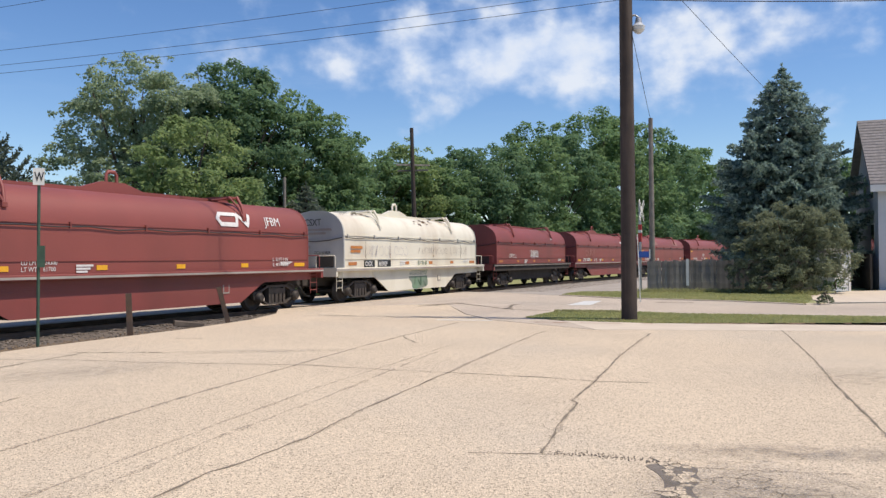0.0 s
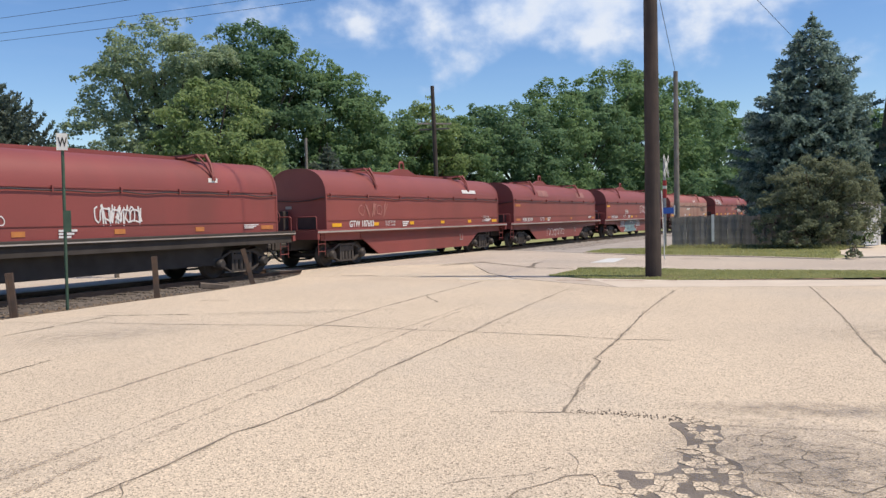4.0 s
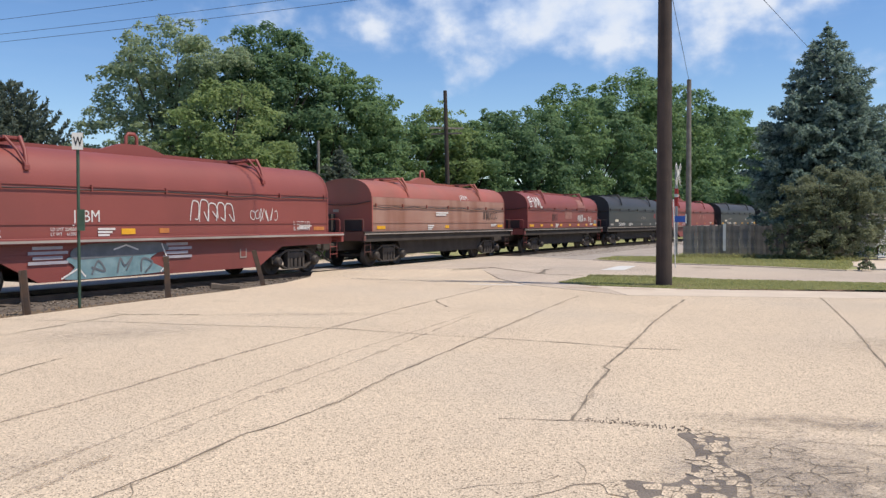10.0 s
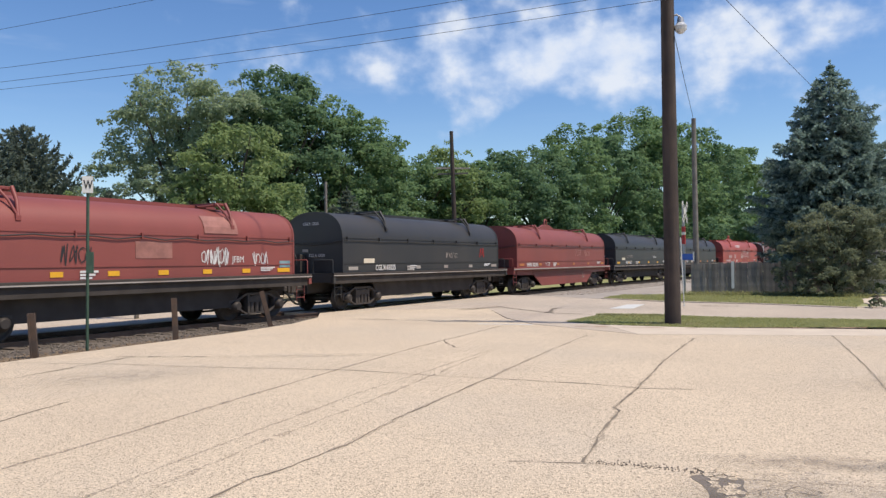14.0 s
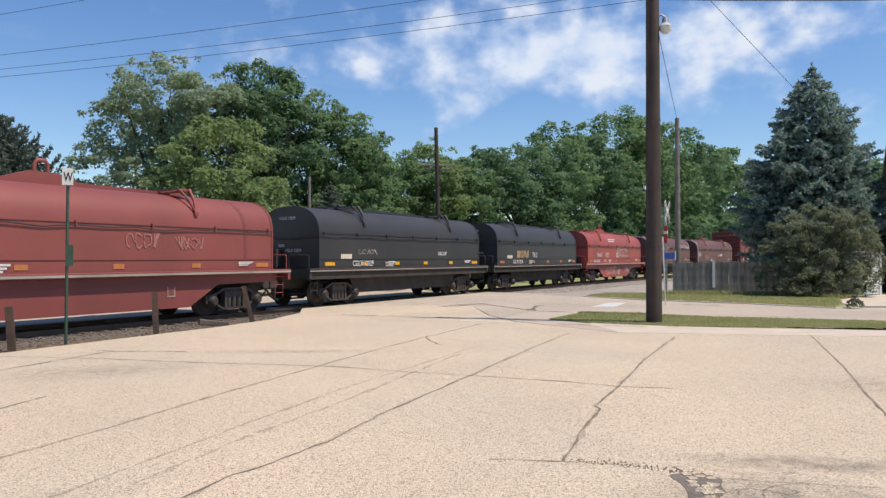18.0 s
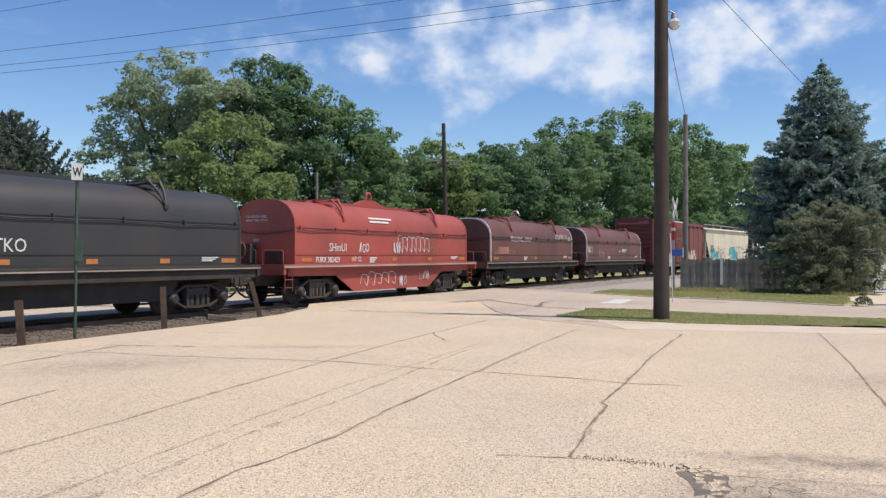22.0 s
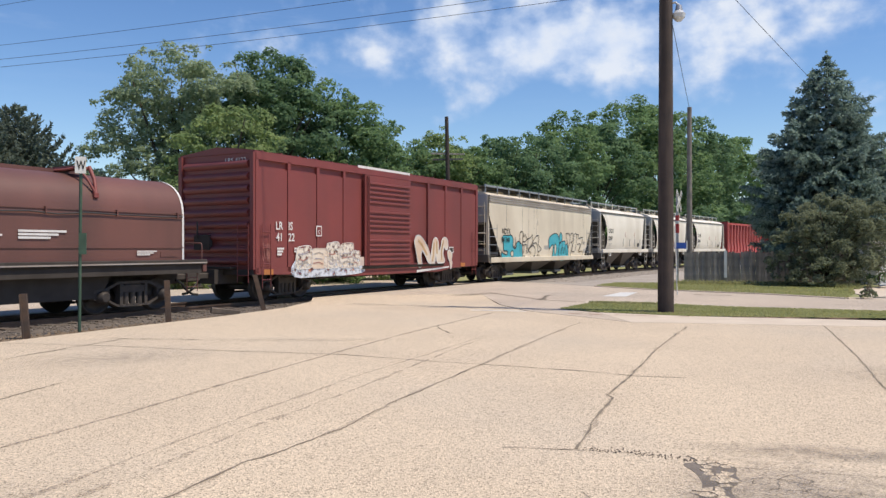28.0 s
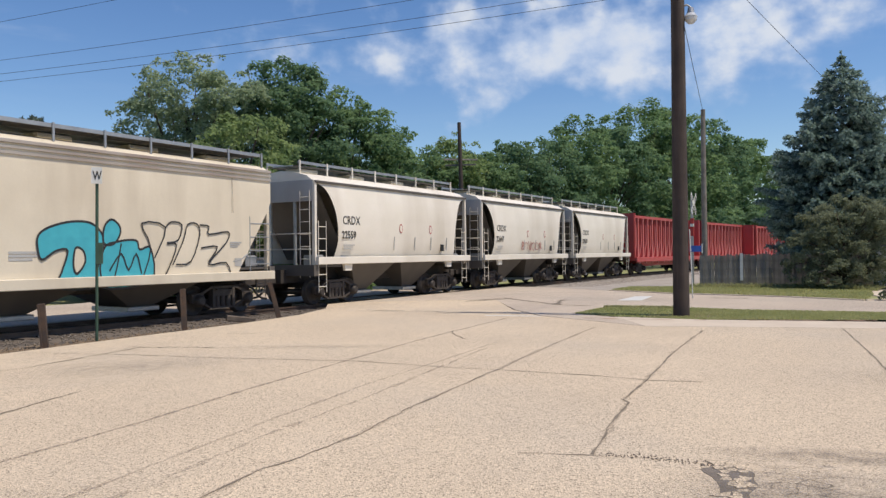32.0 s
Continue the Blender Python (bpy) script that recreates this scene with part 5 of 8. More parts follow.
def fine_faces(mb, nu=6, nv=3):
    """Splits each quad into a grid, so that it can follow a curve."""
    v, mb.v, faces, mb.f, mb.s = mb.v, [], mb.f, [], []
    for f in faces:
        a, b, c, d = (Vector(v[i]) for i in f)
        g = [(a.lerp(d, i / nu)).lerp(b.lerp(c, i / nu), j / nv) for i in range(nu + 1) for j in range(nv + 1)]
        k = nv + 1
        mb.add(g, [(i * k + j, i * k + j + 1, (i + 1) * k + j + 1, (i + 1) * k + j) for i in range(nu) for j in range(nv)])


def build_coil_cars():
    # A: dark red car with the looping emblem
    c, h = coil_car(11.3, 27.3, RED, REDDARK, "oxide-red covered coil car with deep belly and white emblem", reflector=YELLOW)
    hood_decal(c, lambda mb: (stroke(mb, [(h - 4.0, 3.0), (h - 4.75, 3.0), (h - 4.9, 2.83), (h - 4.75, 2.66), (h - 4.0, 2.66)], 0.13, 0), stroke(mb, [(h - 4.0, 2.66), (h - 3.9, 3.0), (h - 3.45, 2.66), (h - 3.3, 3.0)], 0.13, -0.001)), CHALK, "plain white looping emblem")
    hood_text(c, "JFBM", h - 2.5, 2.68, 0.42, CHALK, "chalked tag")
    letters_at(c, "LD LMT  224300\nLT WT    61700", -h + 4.0, 1.52, 0.15, YF)
    letters_at(c, "L  53 FT 0 IN\nIL 48 FT 0 IN", h - 2.15, 1.56, 0.16, YF - 0.02)
    # B: white car, its end greyed to carry the shade
    c, h = coil_car(29.8, 43.1, WHITE, WHITE, "chalky white covered coil car, end coloured grey for shade, with rust and faint tags", endpaint=GREYEND, reflector=ORANGE, sill=WHITE, stands=WHITE)
    for x, txt in ((-h + 1.62, "CIGX"), (-h + 2.76, "803829")):
        w = 0.80 if len(txt) == 4 else 1.06
        part("number_panel", MB().box(x - 0.06, x + w, -1.478, -1.45, 1.30, 1.56), SIGNBLACK, c, "black panel behind the number")
        letters_at(c, txt, x, 1.345, 0.25, -1.482, bold=0.012)
    part("primer_patch", MB().plate(curved([(-0.6, 0.36), (0.3, 0.36), (0.9, 0.5), (0.8, 0.95), (0.9, 1.15), (0.1, 1.12), (-0.8, 1.1), (-1.0, 0.8), (-0.7, 0.6)], 3, True), -1.412, -1.40), GREENSPRAY, c, "dark green sprayed patch")
    scrawl(c, -0.2, 3.0, 1.80, 2.1, YF, 0.016, SILLGREY, 31, 9, "faded grey tag")
    scrawl(c, 3.4, 5.4, 1.8, 2.15, YF, 0.016, SILLGREY, 32, 7, "faded grey tag")
    bars(c, -h + 0.5, 2.10, 0.9, 0.10, 2, -1.49, ORANGE, "orange panel")
    end_text(c, -h - 0.03, "CSXT", 0.55, 2.86, 0.36, SIGNBLACK)
    end_text(c, -h - 0.03, "CIGX 803829", 0.05, 1.80, 0.15, SIGNBLACK)
    for k, (wy, zz) in enumerate(((0.85, 2.72), (0.55, 2.58))):
        part("end_stencil", MB().box(-h - 0.034, -h - 0.026, -wy, wy, zz - 0.05, zz + 0.03), SILLGREY, c, "small unreadable stencil lines")
    r2 = random.Random(33)
    for k in range(22):
        x = r2.uniform(-0.4, 2.2) if k < 13 else r2.uniform(-h + 0.2, -h + 2.6)
        zz = (3.35 if k < 13 else 3.62) + r2.uniform(-0.28, 0.22)
        hood_decal(c, lambda mb: stroke(mb, [(x, zz), (x + r2.uniform(0.05, 0.32), zz + r2.uniform(-0.08, 0.08))], r2.uniform(0.03, 0.11), -0.0004 * k), RUSTPATCH, "flake of rust on the hood")
    arches(c, -0.45, 0.75, 0.42, 1.10, -1.42, 0.05, DARKGREEN, 34, 2, "dark green sprayed letter")
    scrawl(c, -0.3, 0.7, 1.34, 1.52, YF - 0.02, 0.03, DARKGREEN, 35, 4, "green tag")
    scrawl(c, -5.2, -1.2, 1.72, 2.12, YF, 0.014, LILACSPRAY, 36, 9, "faded grey tag")
    for x in (-5.0, -2.9, 1.4, 4.6):
        part("rust_streak", MB().plate([(x, 1.62), (x + 0.05, 1.62), (x + 0.035, 2.25), (x + 0.01, 2.3)], YF - 0.006, YF - 0.002), FAINTRUST, c, "thin rust streak")
    # C: open-frame dark red
    c, h = coil_car(46.2, 59.4, REDDARK, REDDARK, "dark red open-frame coil car with white tags along the hood", skirt=False, loop=False, reflector=ORANGE, ref_n=5)
    scrawl(c, -h + 2.0, -h + 3.2, 1.62, 1.85, YF, 0.035, CHALK, 41, 5, "white tag")
    scrawl(c, -0.9, 0.7, 1.64, 2.05, YF, 0.05, CHALK, 42, 7, "white block tag")
    arches(c, -0.7, 0.6, 1.66, 2.0, YF - 0.02, 0.04, CHALK, 43, 4, "white block tag")
    bars(c, 3.4, 2.85, 0.4, 0.12, 2, -1.42)
    # D: deep belly, web address blocks
    c, h = coil_car(62.3, 78.3, RED, REDDARK, "oxide-red covered coil car with yellow reflectors and white numbers", reflector=YELLOW)
    letters_at(c, "GTW 187603", -h + 1.5, 1.36, 0.32, YF, bold=0.02)
    letters_at(c, "LD LMT 224100\nLT WT    61900", -h + 4.2, 1.47, 0.12, YF)
    letters_at(c, "L  53 FT 0 IN\nIL 48 FT 0 IN", h - 2.15, 1.56, 0.16, YF - 0.02)
    hood_decal(c, lambda mb: [stroke(mb, [(h - 4.3 + 0.17 * i, 2.78), (h - 4.2 + 0.17 * i, 2.78)], 0.16, -0.0005 * i) for i in range(9)], CHALK, "row of white letter blocks")
    scrawl(c, -h + 2.2, -h + 4.4, 1.75, 2.2, YF, 0.05, GHOST, 45, 5, "faded pale tag")
    # E
    c, h = coil_car(80.6, 96.2, RED, REDDARK, "oxide-red covered coil car with white outline tag on its belly", reflector=ORANGE, ref_n=4)
    letters_at(c, "FURX 382939", -h + 1.35, 1.34, 0.27, YF, bold=0.02)
    letters_at(c, "LD LMT 224400\nLT WT    61600", -h + 4.2, 1.46, 0.11, YF)
    arches(c, -2.3, 0.85, 0.44, 0.90, -1.44, 0.03, CHALK, 51, 6, "white outline tag")
    part("yellow_label", MB().box(-h + 0.25, -h + 1.0, -1.478, -1.45, 2.13, 2.25), ORANGE, c)
    for x0 in (-3.6, 3.8):
        hood_decal(c, lambda mb: stroke(mb, [(x0, 2.9), (x0 + 1.5, 2.9)], 0.4, 0), PATCHRED, "paler primer patch")
    end_text(c, -h - 0.03, "FOR USE ON  FURX\n382800 THRU 383189", 1.0, 2.80, 0.125)
    # F: blue-grey piece on the belly
    c, h = coil_car(99.0, 114.5, RED, REDDARK, "oxide-red covered coil car with blue-grey sprayed piece on its belly", reflector=ORANGE, ref_n=3)
    letters_at(c, "FURX 383052", -h + 1.2, 1.34, 0.27, YF, bold=0.02)
    letters_at(c, "LD LMT 224500\nLT WT    61500", -h + 4.05, 1.46, 0.11, YF)
    part("graffiti", MB().plate(curved([(-3.3, 0.36), (-3.0, 0.62), (-3.25, 0.82), (-2.6, 0.95), (-1.2, 0.95), (-0.3, 0.92), (-0.6, 0.70), (0.0, 0.42), (-0.8, 0.36), (-2.0, 0.35)], 3, True), -1.438, -1.433), PALEBLUE, c, "pale turquoise sprayed letters")
    part("graffiti", MB().plate(curved([(-3.0, 0.80), (-3.1, 1.0), (-2.6, 1.15), (-1.2, 1.16), (-0.2, 1.14), (0.1, 0.95), (-0.8, 0.84), (-2.0, 0.82)], 3, True), -1.444, -1.439), SLATESPRAY, c, "slate-grey sprayed band")
    for k, x0 in enumerate((-4.3, -0.1)):
        for j in range(4):
            part("graffiti", MB().box(x0 + 0.12 * (j % 2), x0 + 1.1 - 0.15 * (j % 2), -1.442, -1.436, 0.72 + 0.11 * j, 0.79 + 0.11 * j), LILACSPRAY, c, "pale lilac sprayed stripe")
    for k, line in enumerate(([(-2.5, 0.45), (-2.3, 0.75), (-2.1, 0.5), (-2.5, 0.6)], [(-1.7, 0.45), (-1.6, 0.78), (-1.45, 0.6), (-1.2, 0.8), (-1.4, 0.5)], [(-0.9, 0.45), (-0.85, 0.75), (-0.5, 0.65), (-0.75, 0.42)])):
        part("graffiti_outline", stroke(MB(), curved(line, 4), 0.05, -1.448 - 0.003 * k), SLATESPRAY, c, "dark letter strokes")
    for k, line in enumerate(([(-3.4, 0.38), (-2.9, 0.6), (-2.7, 0.4)], [(-0.2, 0.4), (0.1, 0.62), (-0.15, 1.1)], [(-1.8, 1.0), (-1.4, 1.1), (-1.0, 0.98)])):
        part("graffiti_outline", stroke(MB(), line, 0.04, -1.449), CHALK, c, "white edge strokes")
    letters_at(c, "JFBM", -3.05, 1.66, 0.40, YF, bold=0.0)
    arches(c, 0.95, 2.75, 1.66, 2.28, YF, 0.032, CHALK, 63, 5, "white bubble tag")
    scrawl(c, 3.55, 4.9, 1.70, 2.02, YF, 0.028, CHALK, 64, 6, "thin white tag")
    part("yellow_label", MB().box(-1.56, -1.1, -1.478, -1.45, 1.36, 1.50), YELLOW, c)
    part("yellow_label", MB().box(-h + 0.2, -h + 0.85, -1.478, -1.45, 2.14, 2.26), YELLOW, c)
    letters_at(c, "L  52 FT 6 IN\nIL 48 FT 0 IN", h - 2.0, 1.56, 0.17, YF)
    end_text(c, -h - 0.03, "FOR USE ON  FURX\n382800 THRU 383189", 1.0, 2.80, 0.125)
    end_text(c, -h - 0.03, "FURX  383052", 0.1, 1.84, 0.135)
    # G: rusty tan
    c, h = coil_car(117.5, 130.5, RUSTTAN, BROWN, z2=3.24, seam_z=2.22, label="rust-streaked tan and vermilion coil car with black tag", skirt=False, top=RUSTTOP, endpaint=RUSTTOP, reflector=YELLOW, ref_n=3, stands=RUSTTOP)
    scrawl(c, h - 2.6, h - 0.9, 1.75, 2.1, YF, 0.035, BLACKSPRAY, 71, 6, "black tag")
    hood_text(c, "J.F.B.M.", 1.3, 2.62, 0.30, CHALK, "white tag", -0.03)
    bars(c, -1.2, 2.05, 1.2, 0.06, 2, -1.49)
    # H: red with white letters on the shoulder
    c, h = coil_car(133.85, 146.9, RED, RED, z2=3.23, seam_z=2.33, label="red open-frame coil car with big white sprayed letters on the hood", skirt=False, loop=False, reflector=YELLOW, ref_n=8)
    big = lambda pts: [(-h + 0.3 + 0.68 * a, 2.42 + 0.9 * b) for a, b in pts]
    hood_decal(c, lambda mb: (stroke(mb, big([(0.0, 0.55), (0.75, 0.7), (0.65, 0.5), (0.25, 0.45), (0.6, 0.05), (0.25, 0.0)]), 0.06, 0), stroke(mb, big([(0.15, 0.3), (0.85, 0.34)]), 0.06, -0.001), stroke(mb, big([(0.05, 0.5), (0.15, 0.02)]), 0.06, -0.0015),
                              stroke(mb, big([(1.15, 0.6), (1.25, 0.02)]), 0.11, -0.002), stroke(mb, big([(1.5, 0.0), (1.65, 0.62), (2.1, 0.1), (2.3, 0.66), (2.6, 0.02), (3.0, -0.04)]), 0.10, -0.003)), CHALK, "big white sprayed letters")
    letters_at(c, "380739", -h + 4.3, 1.02, 0.28, -1.452)
    scrawl(c, h - 4.3, h - 3.1, 1.66, 2.0, YF, 0.035, CHALK, 81, 7, "white tag")
    scrawl(c, h - 3.7, h - 3.2, 1.60, 2.1, YF - 0.01, 0.03, SKYSPRAY, 84, 3, "pale tag")
    letters_at(c, "JFBM", h - 3.0, 1.68, 0.26, YF)
    scrawl(c, h - 2.1, h - 1.3, 1.62, 1.95, YF, 0.035, CHALK, 82, 4, "white tag")
    part("primer_patch", MB().box(h - 0.75, h - 0.2, -1.472, -1.45, 1.52, 1.72), PALEBLUE, c, "grey-green painted patch")
    scrawl(c, -2.5, -1.5, 1.68, 2.1, YF, 0.035, BLACKSPRAY, 83, 4, "black tag")
    hood_decal(c, lambda mb: stroke(mb, [(h - 4.0, 2.75), (h - 2.9, 2.75)], 0.55, 0), PATCHRED, "paler primer patch")
    part("primer_patch", MB().box(-0.2, 1.1, -1.472, -1.45, 1.80, 2.22), PATCHRED, c, "paler primer patch")
    # I, K, L: black cars
    for s0, s1, num, tags in ((149.8, 163.6, "12035", 1), (184.4, 198.3, "12029", 0), (200.7, 214.2, "12036", 2)):
        c, h = coil_car(s0, s1, BLACK, BLACK, "black open-frame coil car with white number and yellow reflectors", skirt=False, loop=False, reflector=ORANGE if tags == 2 else (YELLOW if tags == 0 else SILLGREY), ref_n=6, sill=BLACK)
        letters_at(c, "CGLX " + num, -h + 2.15, 1.36, 0.28, -1.50, bold=0.012)
        bars(c, -h + 1.35, 1.78, 0.75, 0.16, 1, -1.49, CREAM, "cream label")
        bars(c, -h + 4.6, 1.50, 0.6, 0.07, 2, -1.50, SILLGREY)
        end_text(c, -h - 0.03, "CGLX " + num, 0.5, 2.95, 0.15)
        end_text(c, -h - 0.03, "CGLX " + num, 0.2, 1.85, 0.15)
        if tags == 1:
            scrawl(c, h - 2.3, h - 1.7, 1.85, 2.2, YF, 0.06, REDTAPE, 91, 2, "red tag")
            scrawl(c, 1.2, 2.4, 1.80, 2.0, YF, 0.025, SILLGREY, 92, 5, "faint chalk tag")
        if tags == 2:
            scrawl(c, -h + 2.8, -h + 4.6, 1.66, 2.0, YF, 0.07, TANSPRAY, 93, 6, "ochre tag")
            letters_at(c, "TKO", -h + 5.2, 1.66, 0.42, YF)
        if tags == 0:
            scrawl(c, -h + 2.6, -h + 4.0, 1.78, 1.95, YF, 0.03, SILLGREY, 94, 5, "faint chalk tag")
            scrawl(c, 2.4, 3.3, 1.75, 1.9, YF, 0.03, CHALK, 95, 5, "chalk tag")
    # J
    c, h = coil_car(166.1, 181.7, RED, REDDARK, "oxide-red covered coil car with deep belly and white number", reflector=ORANGE)
    letters_at(c, "WFRX 382895", -h + 1.35, 1.34, 0.28, YF, bold=0.02)
    letters_at(c, "LD LMT 225400\nLT WT    60600", -h + 4.2, 1.46, 0.11, YF)
    scrawl(c, 1.6, 2.8, 1.9, 2.3, YF, 0.05, GHOST, 97, 4, "faded pale tag")
    scrawl(c, 3.4, 4.6, 1.9, 2.2, YF, 0.05, GHOST, 98, 4, "faded pale tag")
    # M: faded red with white tags
    c, h = coil_car(217.0, 230.5, SALMON, SALMON, "sun-faded red covered coil car crowded with white tags", reflector=ORANGE, ref_n=5, stands=SALMON)
    letters_at(c, "FURX 382429", -h + 1.2, 1.35, 0.26, YF, bold=0.015)
    letters_at(c, "LD LMT 227300\nLT WT    58800", -h + 3.5, 1.47, 0.10, YF)
    letters_at(c, "SHmUl", -h + 2.0, 1.72, 0.40, YF)
    scrawl(c, -h + 4.0, -h + 4.7, 1.70, 2.0, YF, 0.05, CHALK, 101, 3, "white tag")
    arches(c, 0.2, 2.9, 1.66, 2.36, YF, 0.028, CHALK, 102, 7, "tall white outline tag")
    scrawl(c, -0.2, 0.35, 1.66, 2.05, YF - 0.03, 0.035, CHALK, 105, 3, "white tag")
    arches(c, 3.1, 4.0, 1.62, 1.95, YF, 0.02, GHOST, 106, 3, "faint pale tag")
    scrawl(c, 0.3, 0.95, 0.45, 0.8, -1.445, 0.03, CHALK, 107, 3, "thin white tag on the belly")
    arches(c, -2.6, 0.0, 0.5, 1.0, -1.445, 0.022, CHALK, 103, 5, "thin white tag on the belly")
    scrawl(c, 2.4, 2.9, 0.65, 0.95, -1.445, 0.04, CHALK, 104, 3, "thin white tag on the belly")
    hood_decal(c, lambda mb: [stroke(mb, [(-1.9, 2.95 - i * 0.14), (-0.2 - 0.3 * i, 2.95 - i * 0.14)], 0.07, -0.0005 * i) for i in range(2)], CHALK, "two white stencil lines")
    end_text(c, -h - 0.03, "FOR USE ON  FURX\n382401 THRU 382600", 0.9, 2.80, 0.12)
    # N, O: brown cars
    c, h = coil_car(233.4, 246.3, BROWN, BROWN, "brown open-frame coil car with white-rimmed hood end and tags", skirt=False, trim=True, reflector=ORANGE, ref_n=3)
    hood_decal(c, lambda mb: (scrawl_into(mb, -0.2, 0.5, 2.34, 2.42, 0.025, 111, 2), scrawl_into(mb, 3.2, 5.6, 2.5, 2.78, 0.035, 112, 7), scrawl_into(mb, 5.65, 6.4, 2.42, 2.66, 0.05, 114, 4)), CHALK, "white tags along the shoulder")
    letters_at(c, "JFBM.", -3.9, 1.62, 0.36, YF, GHOST)
    hood_text(c, "TRUE KINGS ONLY", -3.85, 2.28, 0.36, CHALK, "white scrawled words")
    scrawl(c, -6.0, -5.1, 1.66, 1.85, YF, 0.03, GHOST, 113, 4, "faint tag")
    part("primer_patch", MB().box(-h + 1.0, -h + 2.4, -1.472, -1.45, 1.66, 2.0), GHOST, c, "faded pink patch")
    c, h = coil_car(249.6, 262.8, BROWN, BROWN, "brown open-frame coil car with white-rimmed hood end", skirt=False, trim=True, reflector=BROWN, ref_n=2)
    scrawl(c, -6.4, -5.45, 1.76, 2.14, YF, 0.04, CHALK, 121, 5, "white tag")
    scrawl(c, -4.05, -2.8, 1.5, 1.86, YF, 0.05, SILLGREY, 122, 4, "grey-blue tag")
    bars(c, 1.4, 2.0, 1.3, 0.05, 3, -1.49)
    end_text(c, -h - 0.03, "CP", 0.3, 2.6, 0.42)
    bars(c, 0.6, 1.9, 0.4, 0.04, 2, -1.49)


def scrawl_into(mb, x0, x1, z0, z1, w, seed, letters):
    r = random.Random(seed)
    cw = (x1 - x0) / letters
    for i in range(letters):
        cx = x0 + cw * (i + 0.5)
        pts = [(cx + cw * r.uniform(-0.5, 0.5), (z0 if j % 2 else z1) + r.uniform(-0.15, 0.15) * (z1 - z0)) for j in range(4)]
        stroke(mb, curved(pts, 4), w * 0.8, -0.0012 * i)


def boxcar(s0, s1):
    L, h = s1 - s0, (s1 - s0) / 2
    car = thing("boxcar", track_pose((s0 + s1) / 2), "oxide-red ribbed boxcar with sliding door and white sprayed pieces", "railway wagon", "wagons of the freight train")
    car["s"] = (s0 + s1) / 2
    zs, ze, W = 0.98, 4.38, 1.46
    part("body", MB().box(-h, h, -W, W, zs, ze), BOXRED, car)
    part("roof", MB().prism([(-W - 0.05, ze), (W + 0.05, ze), (W + 0.05, ze + 0.05), (0, ze + 0.22), (-W - 0.05, ze + 0.05)], -h - 0.03, h + 0.03), BOXRED, car)
    part("roof_edge", MB().box(-2.3, 1.6, -W - 0.075, -W - 0.05, ze - 0.02, ze + 0.09), CHALK, car, "pale strip over the door")
    for i in range(17):
        part("roof_rib", MB().prism([(-W, ze + 0.05), (W, ze + 0.05), (W, ze + 0.09), (0, ze + 0.26), (-W, ze + 0.09)], -h + 0.4 + i * (L - 0.9) / 16, -h + 0.46 + i * (L - 0.9) / 16), BOXRED, car)
    d0, d1 = -1.95, 1.5
    for sy in (-1, 1):
        y0, y1 = sorted((sy * W, sy * (W + 0.09)))
        for i in range(11):
            x = -h + 0.05 + (L - 0.1) * i / 10
            if not d0 - 0.2 < x < d1 + 0.2:
                part("side_post", MB().box(x - 0.07, x + 0.07, y0, y1, zs - 0.1, ze - 0.16), BOXRED, car)
                nx = x + (L - 0.1) / 10
                if nx < d0 or (x > d1 and nx < h):
                    ya, yb = sorted((sy * W, sy * (W + 0.065)))
                    part("side_panel", MB().box(x + 0.085, nx - 0.085, ya, yb, zs + 0.02, ze - 0.42), BOXRED, car)
        part("side_plate", MB().box(-h, h, y0, y1, ze - 0.2, ze), BOXRED, car)
        part("side_sill", MB().plate([(-h, zs + 0.05), (-h, 0.84), (-h + 2.6, 0.78), (-2.5, 0.66), (4.2, 0.66), (h - 2.6, 0.78), (h, 0.84), (h, zs + 0.05)], y0, y1), BOXRED, car)
        y2, y3 = sorted((sy * (W + 0.09), sy * (W + 0.16)))
        door = part("door", MB().box(d0, d1, y2, y3, zs + 0.02, ze - 0.22), BOXRED, car)
        y4, y5 = sorted((sy * (W + 0.16), sy * (W + 0.21)))
        for i in range(18):
            z = zs + 0.18 + i * 0.168
            if i % 6 != 5:
                part("door_rib", MB().box(d0 + 0.25, d1 - 0.10, y4, y5, z, z + 0.085, 0.015), BOXRED, door)
        for x in (d0 + 0.12, d0 + 0.24):
            part("lock_bar", MB().tube([(x, sy * (W + 0.19), zs), (x, sy * (W + 0.19), ze - 0.25)], 0.022, 6), BOXRED, door)
        part("door_track", MB().box(d0 - 0.2, d1 + 3.0, y2, y4 + 0.05 if sy > 0 else y5, zs - 0.10, zs + 0.0), UNDER, car)
    for sg in (-1, 1):
        x0 = sg * h
        for i in range(9):
            z = zs + 0.25 + i * 0.355
            pr = [(0, z - 0.13), (0.15, z - 0.06), (0.16, z + 0.02), (0, z + 0.12)]
            mb = MB()
            v = [(x0 + sg * a, y, b) for y in (-W + 0.16, W - 0.16) for a, b in pr]
            mb.add(v, [(0, 1, 5, 4), (1, 2, 6, 5), (2, 3, 7, 6)], True)
            mb.add(v, [(0, 1, 2, 3), (4, 5, 6, 7)])
            part("end_corrugation", mb, BOXRED, car)
        for yy in (-W, W):
            part("corner_post", MB().box(x0 - 0.05, x0 + sg * 0.12 if sg > 0 else x0 + 0.05, yy - 0.07, yy + 0.07, zs, ze) if sg > 0 else MB().box(x0 - 0.12, x0 + 0.05, yy - 0.07, yy + 0.07, zs, ze), BOXRED, car)
        ladder(car, x0 + sg * 0.16, -W + 0.30, 0.6, 2.3, 0.42, BOXRED, "y")
        ladder(car, x0 - sg * 0.45, -W - 0.13, 0.45, 2.3, 0.42, BOXRED)
